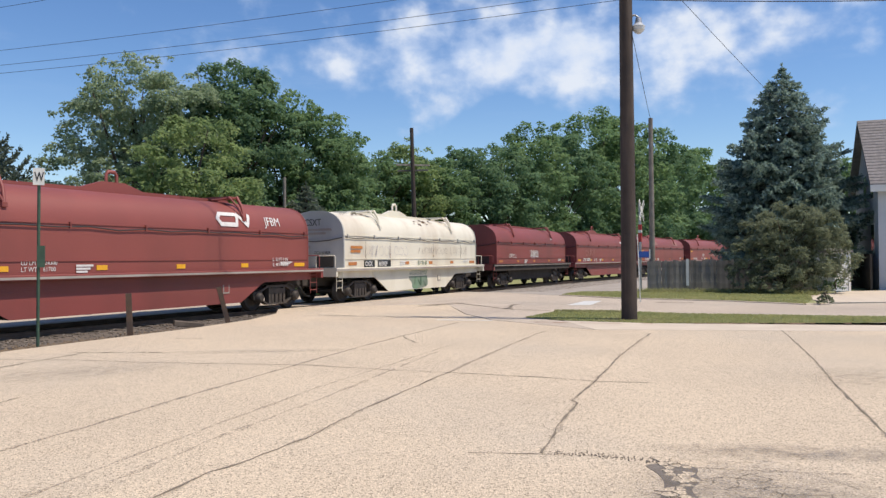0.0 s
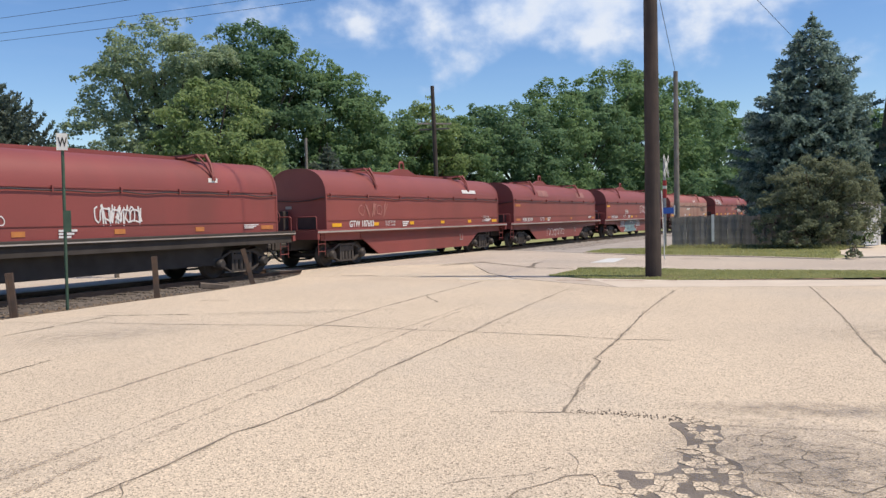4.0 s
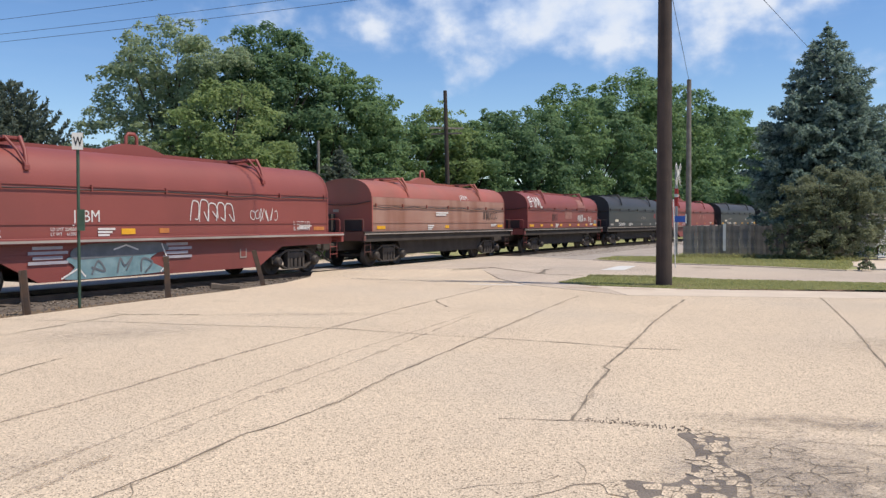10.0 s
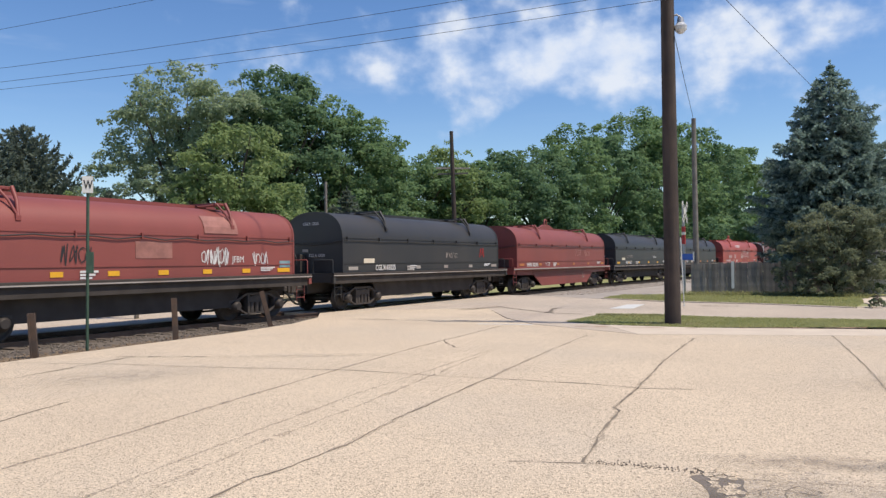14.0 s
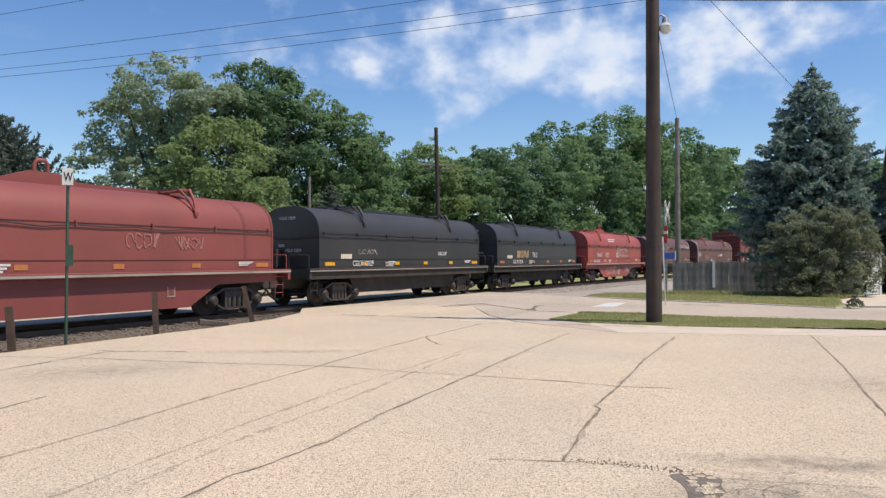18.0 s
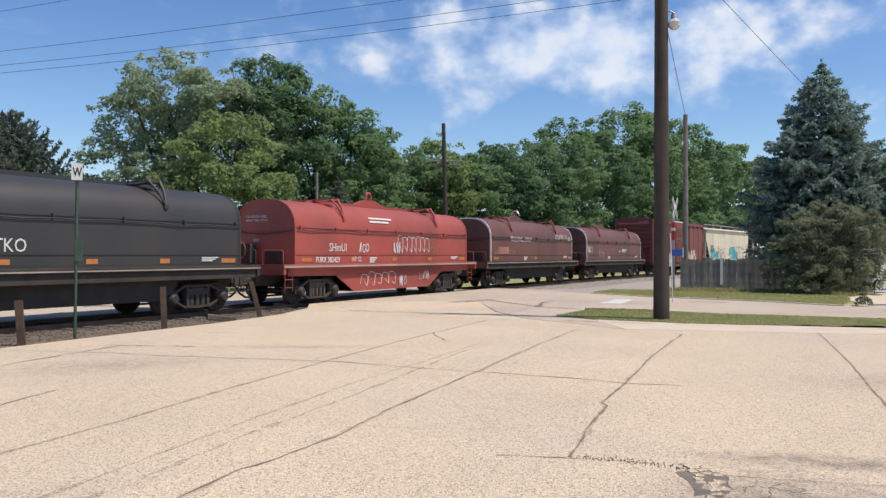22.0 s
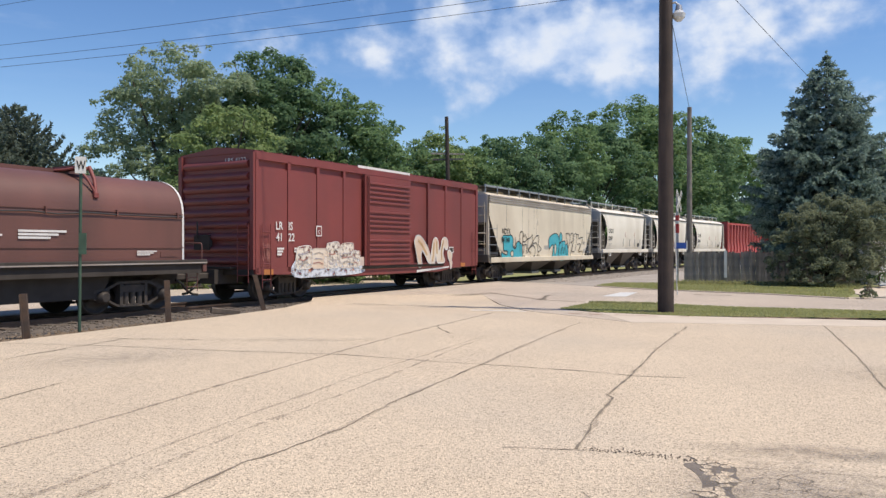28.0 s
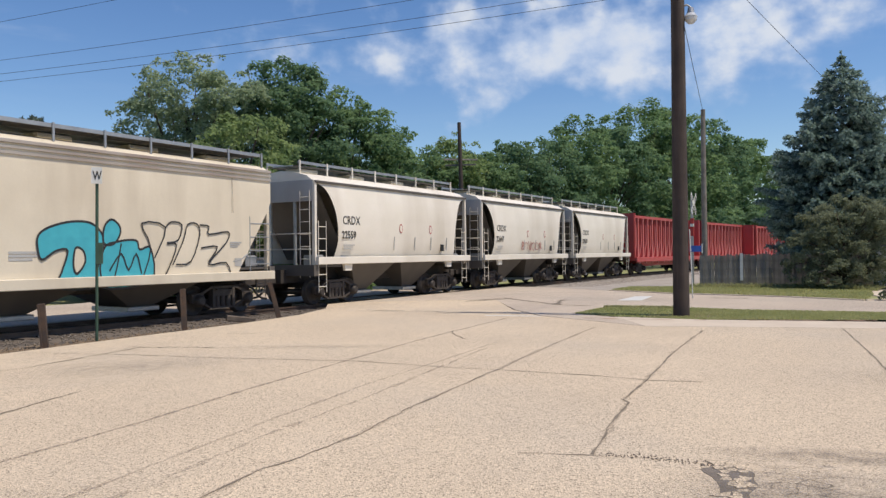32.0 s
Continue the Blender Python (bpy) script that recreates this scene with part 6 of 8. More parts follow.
        ladder(car, x0 - sg * 0.45, W + 0.13, 0.45, 2.3, 0.42, BOXRED)
        part("end_sill", MB().box(x0 - 0.1, x0 + 0.1, -W, W, 0.82, zs), UNDER, car)
        part("end_platform", MB().box(min(x0, x0 + sg * 0.3), max(x0, x0 + sg * 0.3), -0.8, 0.8, 1.0, 1.05), UNDER, car)
    part("brake_wheel", MB().tube([(-h - 0.25, 0.6, 1.9), (-h - 0.25, 0.6, 2.4)], 0.03, 6).box(-h - 0.24, -h - 0.05, 0.15, 0.75, 1.55, 2.0), UNDER, car)
    part("centre_sill", MB().box(-h - 0.5, h + 0.5, -0.33, 0.33, 0.55, 0.98), UNDER, car)
    part("crossbearer", MB().box(-4.4, -4.1, -1.3, 1.3, 0.6, 0.98).box(4.1, 4.4, -1.3, 1.3, 0.6, 0.98), UNDER, car)
    bogies(car, (-h + 2.2, h - 2.2))
    ends(car, h + 0.35)
    yf = -W - 0.10
    letters_at(car, "LR   IS", -7.18, 2.16, 0.34, yf, bold=0.015)
    letters_at(car, "41   22", -7.15, 1.82, 0.34, yf, bold=0.015)
    bars(car, -7.1, 1.62, 0.35, 0.06, 3, yf), bars(car, -6.2, 1.62, 0.35, 0.06, 2, yf)
    scrawl(car, -7.85, -7.4, 1.25, 1.75, yf, 0.02, GHOST, 133, 4, "faint chalk tag")
    for x in (-7.75, -5.75, -3.1, 6.3):
        part("reflector", MB().box(x, x + 0.45, yf - 0.005, yf, 0.82, 0.98), ORANGE, car)
    # block letters before the door, bubble letters behind it
    rb = random.Random(17)
    part("graffiti", MB().plate(curved([(-6.25, 0.72), (-6.2, 1.20), (-5.2, 1.25), (-2.6, 1.28), (-2.1, 1.15), (-1.9, 0.80), (-3.0, 0.70), (-4.6, 0.69)], 3, True), yf - 0.007, yf - 0.004), PATCHYBLUE, car, "pale bluish base of the sprayed piece")
    for i, x in enumerate((-6.15, -5.3, -4.45, -3.6, -2.9)):
        w, zt = (0.85, 0.9, 0.85, 0.9, 0.62)[i], (1.66, 1.60, 1.78, 1.76, 1.52)[i]
        out = curved([(x + rb.uniform(-0.1, 0.05), 1.0), (x + 0.03, zt - 0.25), (x + 0.1, zt - 0.04), (x + 0.3, zt), (x + w * 0.7, zt + rb.uniform(-0.04, 0.04)), (x + w, zt - 0.02), (x + w + rb.uniform(0.0, 0.1), 1.36), (x + w, 1.0), (x + w * 0.5, 0.96)], 3, True)
        part("graffiti", MB().plate(out, yf - 0.012 - 0.001 * i, yf - 0.008), (PATCHYWHITE, BUFFSPRAY)[i == 1], car, "flaking white block letter")
        part("graffiti_outline", stroke(MB(), out + out[:1], 0.022, yf - 0.020 - 0.001 * i), (CHALK, PINKSPRAY)[i % 2], car, "chalky outline of the letter")
        for q in range(3):
            zz = 1.12 + 0.15 * q
            part("graffiti_outline", stroke(MB(), [(x + rb.uniform(0.1, 0.25), zz), (x + w * 0.5, zz + rb.uniform(-0.06, 0.06)), (x + w - rb.uniform(0.1, 0.25), zz + rb.uniform(-0.05, 0.1))], 0.028, yf - 0.026), (SILLGREY, GHOST, LILACSPRAY)[(q + i) % 3], car, "worn inner line")
    part("graffiti", MB().box(-2.3, -1.95, yf - 0.01, yf - 0.006, 1.0, 1.30), PINKSPRAY, car, "pinkish-white block letter")
    for i, pts in enumerate(([(2.1, 1.85), (2.3, 2.08), (2.6, 2.08), (2.95, 1.9), (3.3, 1.6), (3.5, 1.3), (3.55, 1.0), (3.3, 1.05), (3.0, 1.35), (2.75, 1.5), (2.7, 1.2), (2.75, 0.95), (2.5, 0.85), (2.35, 1.2), (2.2, 1.6)],
                              [(3.5, 1.0), (3.65, 1.6), (3.8, 1.95), (4.05, 2.02), (4.25, 1.85), (4.32, 1.5), (4.45, 1.6), (4.6, 1.95), (4.9, 2.05), (5.15, 1.9), (5.15, 1.6), (4.95, 1.55), (4.8, 1.65), (4.7, 1.35), (4.85, 1.05), (4.4, 1.0), (4.1, 1.05), (4.0, 1.4), (3.9, 1.0)],
                              [(5.15, 1.45), (5.4, 1.5), (5.6, 1.3), (5.5, 1.1), (5.6, 1.0), (5.45, 0.75), (5.35, 1.05), (5.2, 1.2)])):
        out = curved([(a - 0.2, b) for a, b in pts], 4, True)
        part("graffiti", MB().plate(out, yf - 0.010, yf - 0.005), BUFFSPRAY, car, "buff-white bubble letter")
        part("graffiti_outline", stroke(MB(), out + out[:1], 0.045, yf - 0.014), (SKYSPRAY, CHALK, CHALK)[i], car, "pale outline of the letter")
    for line in ([(2.45, 1.9), (2.8, 1.7), (3.2, 1.35)], [(3.85, 1.8), (3.8, 1.4), (3.7, 1.1)], [(4.1, 1.85), (4.12, 1.4)], [(4.75, 1.9), (4.55, 1.5), (4.55, 1.15)]):
        part("graffiti_outline", stroke(MB(), curved([(a - 0.2, b) for a, b in line], 4), 0.10, yf - 0.017), TANSPRAY, car, "tan shading in the letter")
    part("graffiti", MB().plate([(2.1, 0.66), (2.15, 0.76), (5.1, 0.86), (5.1, 0.80)], yf - 0.008, yf - 0.004), CHALK, car, "white line under the letters")
    letters_at(car, "C", -4.89, 2.07, 0.17, yf - 0.012)
    part("frame_label", MB().box(-4.98, -4.66, yf - 0.004, yf, 1.98, 2.32), CHALK, car)
    part("frame_label", MB().box(-4.94, -4.70, yf - 0.008, yf - 0.004, 2.02, 2.28), BOXRED, car)
    part("frame_label", MB().box(5.1, 5.55, yf - 0.004, yf, 1.40, 1.66), CHALK, car)
    part("frame_label", MB().box(5.15, 5.50, yf - 0.008, yf - 0.004, 1.44, 1.62), UNDER, car)
    end_text(car, -h - 0.02, "LRS 4122", -0.35, ze - 0.28, 0.22)


def hopper(s0, s1, short):
    """A covered hopper wagon: long with straight sides, or short with bulging sides."""
    L, h = s1 - s0, (s1 - s0) / 2
    lab = "white two-bay covered hopper with bulging sides and black numbers" if short else "grimy cream covered hopper with teal sprayed letters"
    car = thing("covered_hopper", track_pose((s0 + s1) / 2), lab, "railway wagon", "wagons of the freight train")
    car["s"] = (s0 + s1) / 2
    skin = HOPWHITE if short else CREAM
    zs, ze, zt = (1.53, 3.95, 4.35) if short else (1.15, 4.05, 4.38)
    if short:
        half = [(-1.40, zs), (-1.50, zs + 0.35), (-1.55, zs + 0.9), (-1.55, zs + 1.5), (-1.50, zs + 2.0), (-1.42, ze), (-1.12, ze + 0.2), (-0.5, zt - 0.05), (0, zt)]
    else:
        half = [(-1.52, zs), (-1.52, ze - 0.25), (-1.50, ze), (-1.2, ze + 0.16), (-0.6, zt - 0.05), (0, zt)]
    prof = half + [(-y, z) for y, z in half[-2::-1]]
    n = len(prof)
    # the ends of the shell slope inwards below
    def inset(z):
        t = (z - zs) / (ze - zs)
        if short:
            return 0.06 + 1.25 * math.sqrt(max(0.0, 1 - ((t - 0.22) / 0.78) ** 2)) if t > 0.22 else 1.31 - 0.5 * (0.22 - t)
        return 1.5 * max(0, min(1, 1 - t * 1.5)) + 0.04
    zz = np.linspace(zs, ze, 14).tolist()

    def y_at(z):
        for (y0, z0), (y1, z1) in zip(half, half[1:]):
            if z0 <= z <= z1:
                return y0 + (y1 - y0) * (z - z0) / max(1e-6, z1 - z0)
        return half[0][0]
    for sy in (1, -1):
        v = [(sg * (h - inset(z)), sy * y_at(z), z) for z in zz for sg in (-1, 1)]
        part("side_sheet", MB().add(v, [(2 * i, 2 * i + 1, 2 * i + 3, 2 * i + 2) if sy > 0 else (2 * i, 2 * i + 2, 2 * i + 3, 2 * i + 1) for i in range(len(zz) - 1)], True), skin, car)
    rprof = [(y, z) for y, z in prof if z >= ze - 1e-6]
    k = len(rprof)
    rv = [(x, y, z) for x in (-h + 0.04, h - 0.04) for y, z in rprof]
    part("roof", MB().add(rv, [(i, k + i, k + i + 1, i + 1) for i in range(k - 1)], True).add(rv, [tuple(range(k))[::-1], tuple(range(k, 2 * k))]), skin, car)
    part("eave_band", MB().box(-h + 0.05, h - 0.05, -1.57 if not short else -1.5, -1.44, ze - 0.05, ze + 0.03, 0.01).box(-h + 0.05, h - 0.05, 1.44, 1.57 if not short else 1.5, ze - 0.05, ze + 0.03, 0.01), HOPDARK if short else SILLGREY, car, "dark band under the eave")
    if not short:
        part("side_rib", MB().box(-h + 0.05, h - 0.05, -1.56, -1.51, ze - 0.28, ze - 0.22).box(-h + 0.05, h - 0.05, -1.56, -1.51, ze - 0.16, ze - 0.11), SILLGREY, car)
    for sg in (-1, 1):
        # slope sheet and open end bay
        x0, x1 = sg * (h - 0.1), sg * (h - 2.0)
        w = 1.38
        ss = [(x0, -w, ze - 0.02), (x0, w, ze - 0.02), (x1, w, 1.45), (x1, -w, 1.45)]
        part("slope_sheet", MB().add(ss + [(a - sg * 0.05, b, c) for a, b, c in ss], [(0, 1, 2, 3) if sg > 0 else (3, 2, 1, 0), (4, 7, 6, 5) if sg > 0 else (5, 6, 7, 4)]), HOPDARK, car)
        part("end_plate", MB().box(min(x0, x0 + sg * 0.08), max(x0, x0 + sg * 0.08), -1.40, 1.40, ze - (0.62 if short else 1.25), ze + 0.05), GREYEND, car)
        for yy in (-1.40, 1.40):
            # far post coloured dark for shade, near post in the wagon's paint
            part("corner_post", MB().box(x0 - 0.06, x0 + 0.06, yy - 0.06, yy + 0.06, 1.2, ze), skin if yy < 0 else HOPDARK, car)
        for yy in (-0.55, 0.55):
            part("end_post", MB().box(x0 - 0.04, x0 + 0.04, yy - 0.04, yy + 0.04, 1.2, ze - 0.6), GALV, car)
        ladder(car, sg * (h - 0.05) + sg * 0.08, -1.08, 0.9, ze - 0.3, 0.42, skin, "y", 7)
        for yy in (-1.52, 1.52):
            if short:
                ladder(car, sg * (h - 0.38), yy, 0.42, 2.7, 0.44, skin, "x", 6)
            else:
                ladder(car, sg * (h - 0.55), yy, 1.18, 2.72, 0.92, GALV, "x", 4, 0.016)
                ladder(car, sg * (h - 0.52), yy, 0.42, 0.95, 0.42, HOPDARK, "x", 2)
                part("grab_rail", MB().tube([(sg * (h - 1.0), yy, 1.72), (sg * (h - 1.45), yy, 1.50), (sg * (h - 1.75), yy, 1.46)], 0.016, 5), GALV, car)
        part("brake_valve", MB().box(sg * (h - 0.62) - 0.25, sg * (h - 0.62) + 0.25, -1.2, -0.7, 1.28, 1.62, 0.04), GALV, car)
        part("end_rail", MB().tube([(sg * (h + 0.1), -1.4, 2.3), (sg * (h + 0.1), 1.4, 2.3)], 0.018, 5).tube([(sg * (h + 0.1), -1.4, 1.8), (sg * (h + 0.1), 1.4, 1.8)], 0.018, 5), skin, car)
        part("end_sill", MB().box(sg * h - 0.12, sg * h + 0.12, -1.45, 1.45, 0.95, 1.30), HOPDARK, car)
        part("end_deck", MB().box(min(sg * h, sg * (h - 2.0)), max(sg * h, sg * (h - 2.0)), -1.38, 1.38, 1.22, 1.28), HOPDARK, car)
    zb = zs - 0.22 if short else 0.93
    part("side_sill", MB().box(-h, h, -1.56, -1.44, zb, zs + 0.02, 0.015).box(-h, h, 1.44, 1.56, zb, zs + 0.02, 0.015), skin, car)
    if short:
        for x in (-h + 1.9, h - 1.9):
            part("jacking_pad", MB().plate([(x - 0.25, zb), (x - 0.2, zb - 0.22), (x + 0.2, zb - 0.22), (x + 0.25, zb)], -1.55, -1.45), skin, car)
    # hopper bays
    bays = (-1.75, 1.75) if short else (-3.9, 0.0, 3.9)
    bw = 1.7 if short else 2.0
    for x in bays:
        v = [(x - bw, -1.36, zb + 0.15), (x + bw, -1.36, zb + 0.15), (x + bw, 1.36, zb + 0.15), (x - bw, 1.36, zb + 0.15), (x - 0.35, -0.6, 0.34), (x + 0.35, -0.6, 0.34), (x + 0.35, 0.6, 0.34), (x - 0.35, 0.6, 0.34)]
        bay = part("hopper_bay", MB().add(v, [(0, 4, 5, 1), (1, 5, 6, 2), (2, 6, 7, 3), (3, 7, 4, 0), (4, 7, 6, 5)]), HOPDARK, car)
        part("outlet_gate", MB().box(x - 0.55, x + 0.55, -0.75, 0.75, 0.24, 0.36, 0.02), GALV, bay)
    part("centre_sill", MB().box(-h - 0.4, h + 0.4, -0.3, 0.3, 0.72, 1.15), UNDER, car)
    # roof walk with its brackets
    posts = int(L / 1.5)
    reach, edge = (0.72, zt + 0.30) if short else (1.24, zt + 0.20)
    part("roof_walk", MB().box(-h + 0.1, h - 0.1, -0.42, 0.42, zt + 0.14, zt + 0.17), GALV, car)
    for sy in (-1, 1):
        part("walk_side", MB().box(-h + 0.1, h - 0.1, min(sy * 0.48, sy * (reach - 0.04)), max(sy * 0.48, sy * (reach - 0.04)), zt + 0.13, zt + 0.16), HOPDARK, car)
        part("hand_line", MB().box(-h + 0.1, h - 0.1, min(sy * (reach - 0.03), sy * reach), max(sy * (reach - 0.03), sy * reach), edge - 0.09, edge), GALV, car)
        for i in range(posts + 1):
            x = -h + 0.15 + (L - 0.3) * i / posts
            part("walk_bracket", MB().box(x - 0.03, x + 0.03, min(sy * reach, sy * (reach + 0.04)), max(sy * reach, sy * (reach + 0.04)), zt - 0.20, edge + 0.02), skin if short else GALV, car)
    for i in range(4 if short else 6):
        x = -h + 1.2 + (L - 2.4) * i / (3 if short else 5)
        part("roof_hatch", MB().box(x - 0.5, x + 0.5, -0.35, 0.35, zt - 0.02, zt + 0.11, 0.03), skin, car)
    bogies(car, (-h + 1.75, h - 1.75))
    ends(car, h + 0.25)
    return car, h


def build_other_cars():
    boxcar(265.62, 281.86)
    c, h = hopper(283.5, 300.3, False)
    y = -1.528
    letters_at(c, "NDYX", -6.76, 2.29, 0.39, y, SIGNBLACK, 0.008)
    letters_at(c, "841340", -6.89, 1.89, 0.36, y - 0.022, SIGNBLACK, 0.008)

    def spray(pts, m, l, lift=0.0):
        out = curved(pts, 4, True)
        cen = (sum(p[0] for p in out) / len(out), sum(p[1] for p in out) / len(out))
        part("graffiti", MB().plate(out, y - 0.006 - lift, y - 0.003 - lift), m, c, l)
        mb = MB()
        stroke(mb, out + out[:1], 0.05, y - 0.010 - lift)
        part("graffiti_outline", mb, BLACKSPRAY, c, "black sprayed outline")

    def shifted(pts):
        return [(a + 0.4, b) for a, b in pts]

    # the two teal words with their black outline letters
    for pts, m, l, lift in (([(-7.04, 2.22), (-6.36, 2.22), (-6.03, 2.25), (-5.79, 2.16), (-5.69, 1.96), (-5.75, 1.71), (-5.49, 1.58), (-5.33, 1.63), (-5.23, 1.86), (-4.98, 1.95), (-4.74, 1.89), (-4.46, 1.71), (-4.48, 1.0), (-5.7, 0.97), (-7.11, 0.95), (-7.27, 1.24), (-7.25, 1.42), (-7.01, 1.35), (-6.57, 1.30), (-6.52, 1.47), (-6.98, 1.5), (-7.02, 1.76), (-7.1, 2.0)], TEAL, "teal sprayed letters", 0.0),
                            ([(-6.07, 1.4), (-5.73, 1.47), (-5.69, 1.26), (-5.91, 1.19)], CREAM, "bare counter of the letter", 0.004),
                            ([(-0.26, 2.09), (0.05, 2.28), (0.64, 2.41), (1.19, 2.39), (1.52, 2.14), (1.54, 1.82), (1.45, 1.37), (1.39, 0.94), (0.24, 0.95), (0.35, 1.29), (0.52, 1.76), (0.2, 1.76), (-0.17, 1.57), (-0.28, 1.82)], TEAL, "teal sprayed capital", 0.0),
                            ([(0.74, 1.82), (0.96, 1.76), (1.01, 1.5), (0.78, 1.25), (0.68, 1.44)], CREAM, "bare counter of the capital", 0.004),
                            ([(1.82, 2.49), (2.05, 2.35), (2.07, 2.15), (1.87, 1.92), (1.58, 1.92), (1.55, 2.14), (1.62, 2.37)], TEAL, "teal sprayed dot", 0.002),
                            ([(1.56, 1.79), (1.98, 1.97), (2.58, 2.01), (2.7, 1.79), (3.07, 1.82), (3.06, 1.02), (1.43, 0.94)], TEAL, "teal sprayed letters", 0.001)):
        spray(shifted(pts), m, l, lift)
    for line in ([(-6.03, 2.25), (-5.79, 2.16), (-5.69, 1.96), (-5.72, 1.71), (-5.49, 1.63), (-5.26, 1.68), (-5.34, 1.81), (-5.42, 2.14), (-5.38, 1.91), (-5.48, 1.71), (-5.69, 1.65)], [(-4.75, 1.42), (-4.76, 1.81), (-4.75, 2.36), (-4.45, 2.45), (-4.28, 2.37), (-4.3, 2.08), (-4.42, 1.71), (-4.46, 1.34)],
                 [(-4.28, 2.26), (-4.1, 2.21), (-4.02, 2.32), (-3.75, 2.11), (-3.59, 2.09), (-3.09, 2.19), (-2.96, 2.31), (-2.9, 2.12), (-2.92, 1.9), (-3.51, 1.57)], [(-4.38, 1.97), (-4.07, 1.93), (-3.59, 2.08), (-3.63, 1.76), (-3.55, 1.54), (-3.1, 1.33)],
                 [(-2.88, 1.9), (-2.58, 2.12), (-2.22, 2.27), (-1.95, 2.25), (-1.93, 1.99), (-2.0, 1.79), (-1.54, 1.58), (-2.05, 1.41), (-2.09, 1.64), (-2.27, 1.87), (-2.58, 1.88), (-3.09, 1.76), (-3.51, 1.55)], [(-3.76, 1.33), (-3.51, 1.51), (-3.1, 1.7), (-2.67, 1.73), (-2.49, 1.53), (-2.59, 1.22), (-2.76, 1.2)],
                 [(-4.38, 1.76), (-3.75, 1.76), (-3.88, 1.33)], [(-4.15, 1.73), (-4.23, 1.33)], [(-4.23, 1.25), (-4.12, 1.09), (-4.08, 1.25)], [(-3.44, 0.97), (-3.27, 1.18), (-3.1, 0.96)], [(-2.28, 0.96), (-2.19, 1.24), (-1.87, 1.21), (-1.96, 0.98)],
                 [(2.1, 1.92), (1.98, 1.43), (1.85, 1.04)], [(1.74, 1.3), (2.1, 1.69), (2.33, 1.3), (2.58, 1.69), (2.75, 1.22)], [(2.75, 1.02), (3.07, 1.82), (2.77, 2.42), (3.59, 2.34), (3.2, 1.59)], [(3.59, 2.34), (3.79, 2.48), (4.18, 2.42), (4.04, 2.03), (3.65, 1.96)], [(3.65, 1.93), (3.98, 1.9), (3.71, 1.35), (3.44, 1.01)],
                 [(3.84, 1.41), (4.24, 2.04), (4.39, 2.42), (4.73, 2.46), (4.86, 2.18), (4.51, 1.48), (3.97, 1.41)], [(4.87, 2.43), (5.22, 2.4), (5.21, 2.19), (6.01, 2.27), (5.93, 1.98), (5.2, 1.4), (5.92, 1.43), (6.14, 1.02)], [(4.92, 1.83), (5.56, 1.86), (5.2, 1.47)]):
        part("graffiti_outline", stroke(MB(), curved(shifted(line), 3), 0.042, y - 0.016), BLACKSPRAY, c, "black sprayed outline letter")
    for x0, x1 in ((-6.85, -4.05), (0.63, 3.42)):
        part("graffiti", MB().box(x0, x1, -1.572, -1.563, 0.945, 1.165), TEAL, c, "teal spray carried over the sill")
    rz = random.Random(71)
    for k in range(7):
        x, z0 = rz.uniform(-h + 1.8, h - 1.6), rz.uniform(1.9, 3.0)
        part("grime_streak", MB().plate([(x, z0), (x + rz.uniform(0.03, 0.10), z0), (x + 0.06, 3.75), (x + 0.01, 3.75)], y - 0.004, y - 0.001), GRIMESTREAK, c, "faint grey streak down the side")
    for x in (-h + 0.3, -4.9, -0.75, 2.4, 4.85, h - 0.8):
        part("reflector", MB().box(x, x + 0.55, -1.578, -1.55, 0.96, 1.05), ORANGE, c)
    end_text(c, -h + 0.0, "NDYX\n841340", 0.5, 3.75, 0.24, SIGNBLACK)
    bars(c, h - 1.9, 2.0, 0.5, 0.04, 3, y, GREYEND), bars(c, h - 1.7, 1.55, 0.3, 0.22, 1, y, GREYEND)
    bars(c, -0.6, 1.75, 0.9, 0.05, 3, y, GREYEND)
    for s0, s1, num in ((302.6, 314.1, "22559"), (315.7, 327.1, "22647"), (328.6, 340.1, "22580")):
        c, h = hopper(s0, s1, True)
        yy = -1.556
        letters_at(c, "CRDX", -h + 1.55, 2.62, 0.40, yy, SIGNBLACK, 0.01)
        letters_at(c, num, -h + 1.50, 2.15, 0.36, yy, SIGNBLACK, 0.01)
        for x in (-0.2, 2.2):
            part("round_mark", MB().plate([(x + 0.13 * math.cos(a * 0.63), 2.55 + 0.17 * math.sin(a * 0.63)) for a in range(10)], yy - 0.004, yy), REDTAPE, c)
            part("round_mark", MB().plate([(x + 0.10 * math.cos(a * 0.63), 2.55 + 0.13 * math.sin(a * 0.63)) for a in range(10)], yy - 0.008, yy - 0.004), HOPWHITE, c)
        for x in (-0.75, 0.85, 2.2, 3.6):
            part("side_strip", MB().plate([(x, 1.75), (x + 0.04, 1.75), (x + 0.10, 2.25), (x + 0.06, 2.25)], -1.535 - 0.02, -1.535), GREYEND, c)
        part("notice", MB().box(h - 2.6, h - 2.35, -1.54, -1.50, 1.72, 1.98), SIGNBLACK, c)
        bars(c, -h + 1.6, 1.95, 0.7, 0.04, 3, -1.545, GREYEND)
        if num == "22647":
            scrawl(c, -1.2, 1.8, 1.75, 2.15, -1.552, 0.05, GHOST, 151, 6, "faded red tag")
    # lumber cars
    for s0 in (342.2, 362.0, 381.8, 401.6):
        L, h = 18.4, 9.2
        c = thing("lumber_car", track_pose(s0 + h), "red centre-beam lumber car, empty, with bulkhead ends", "railway wagon", "wagons of the freight train")
        c["s"] = s0 + h
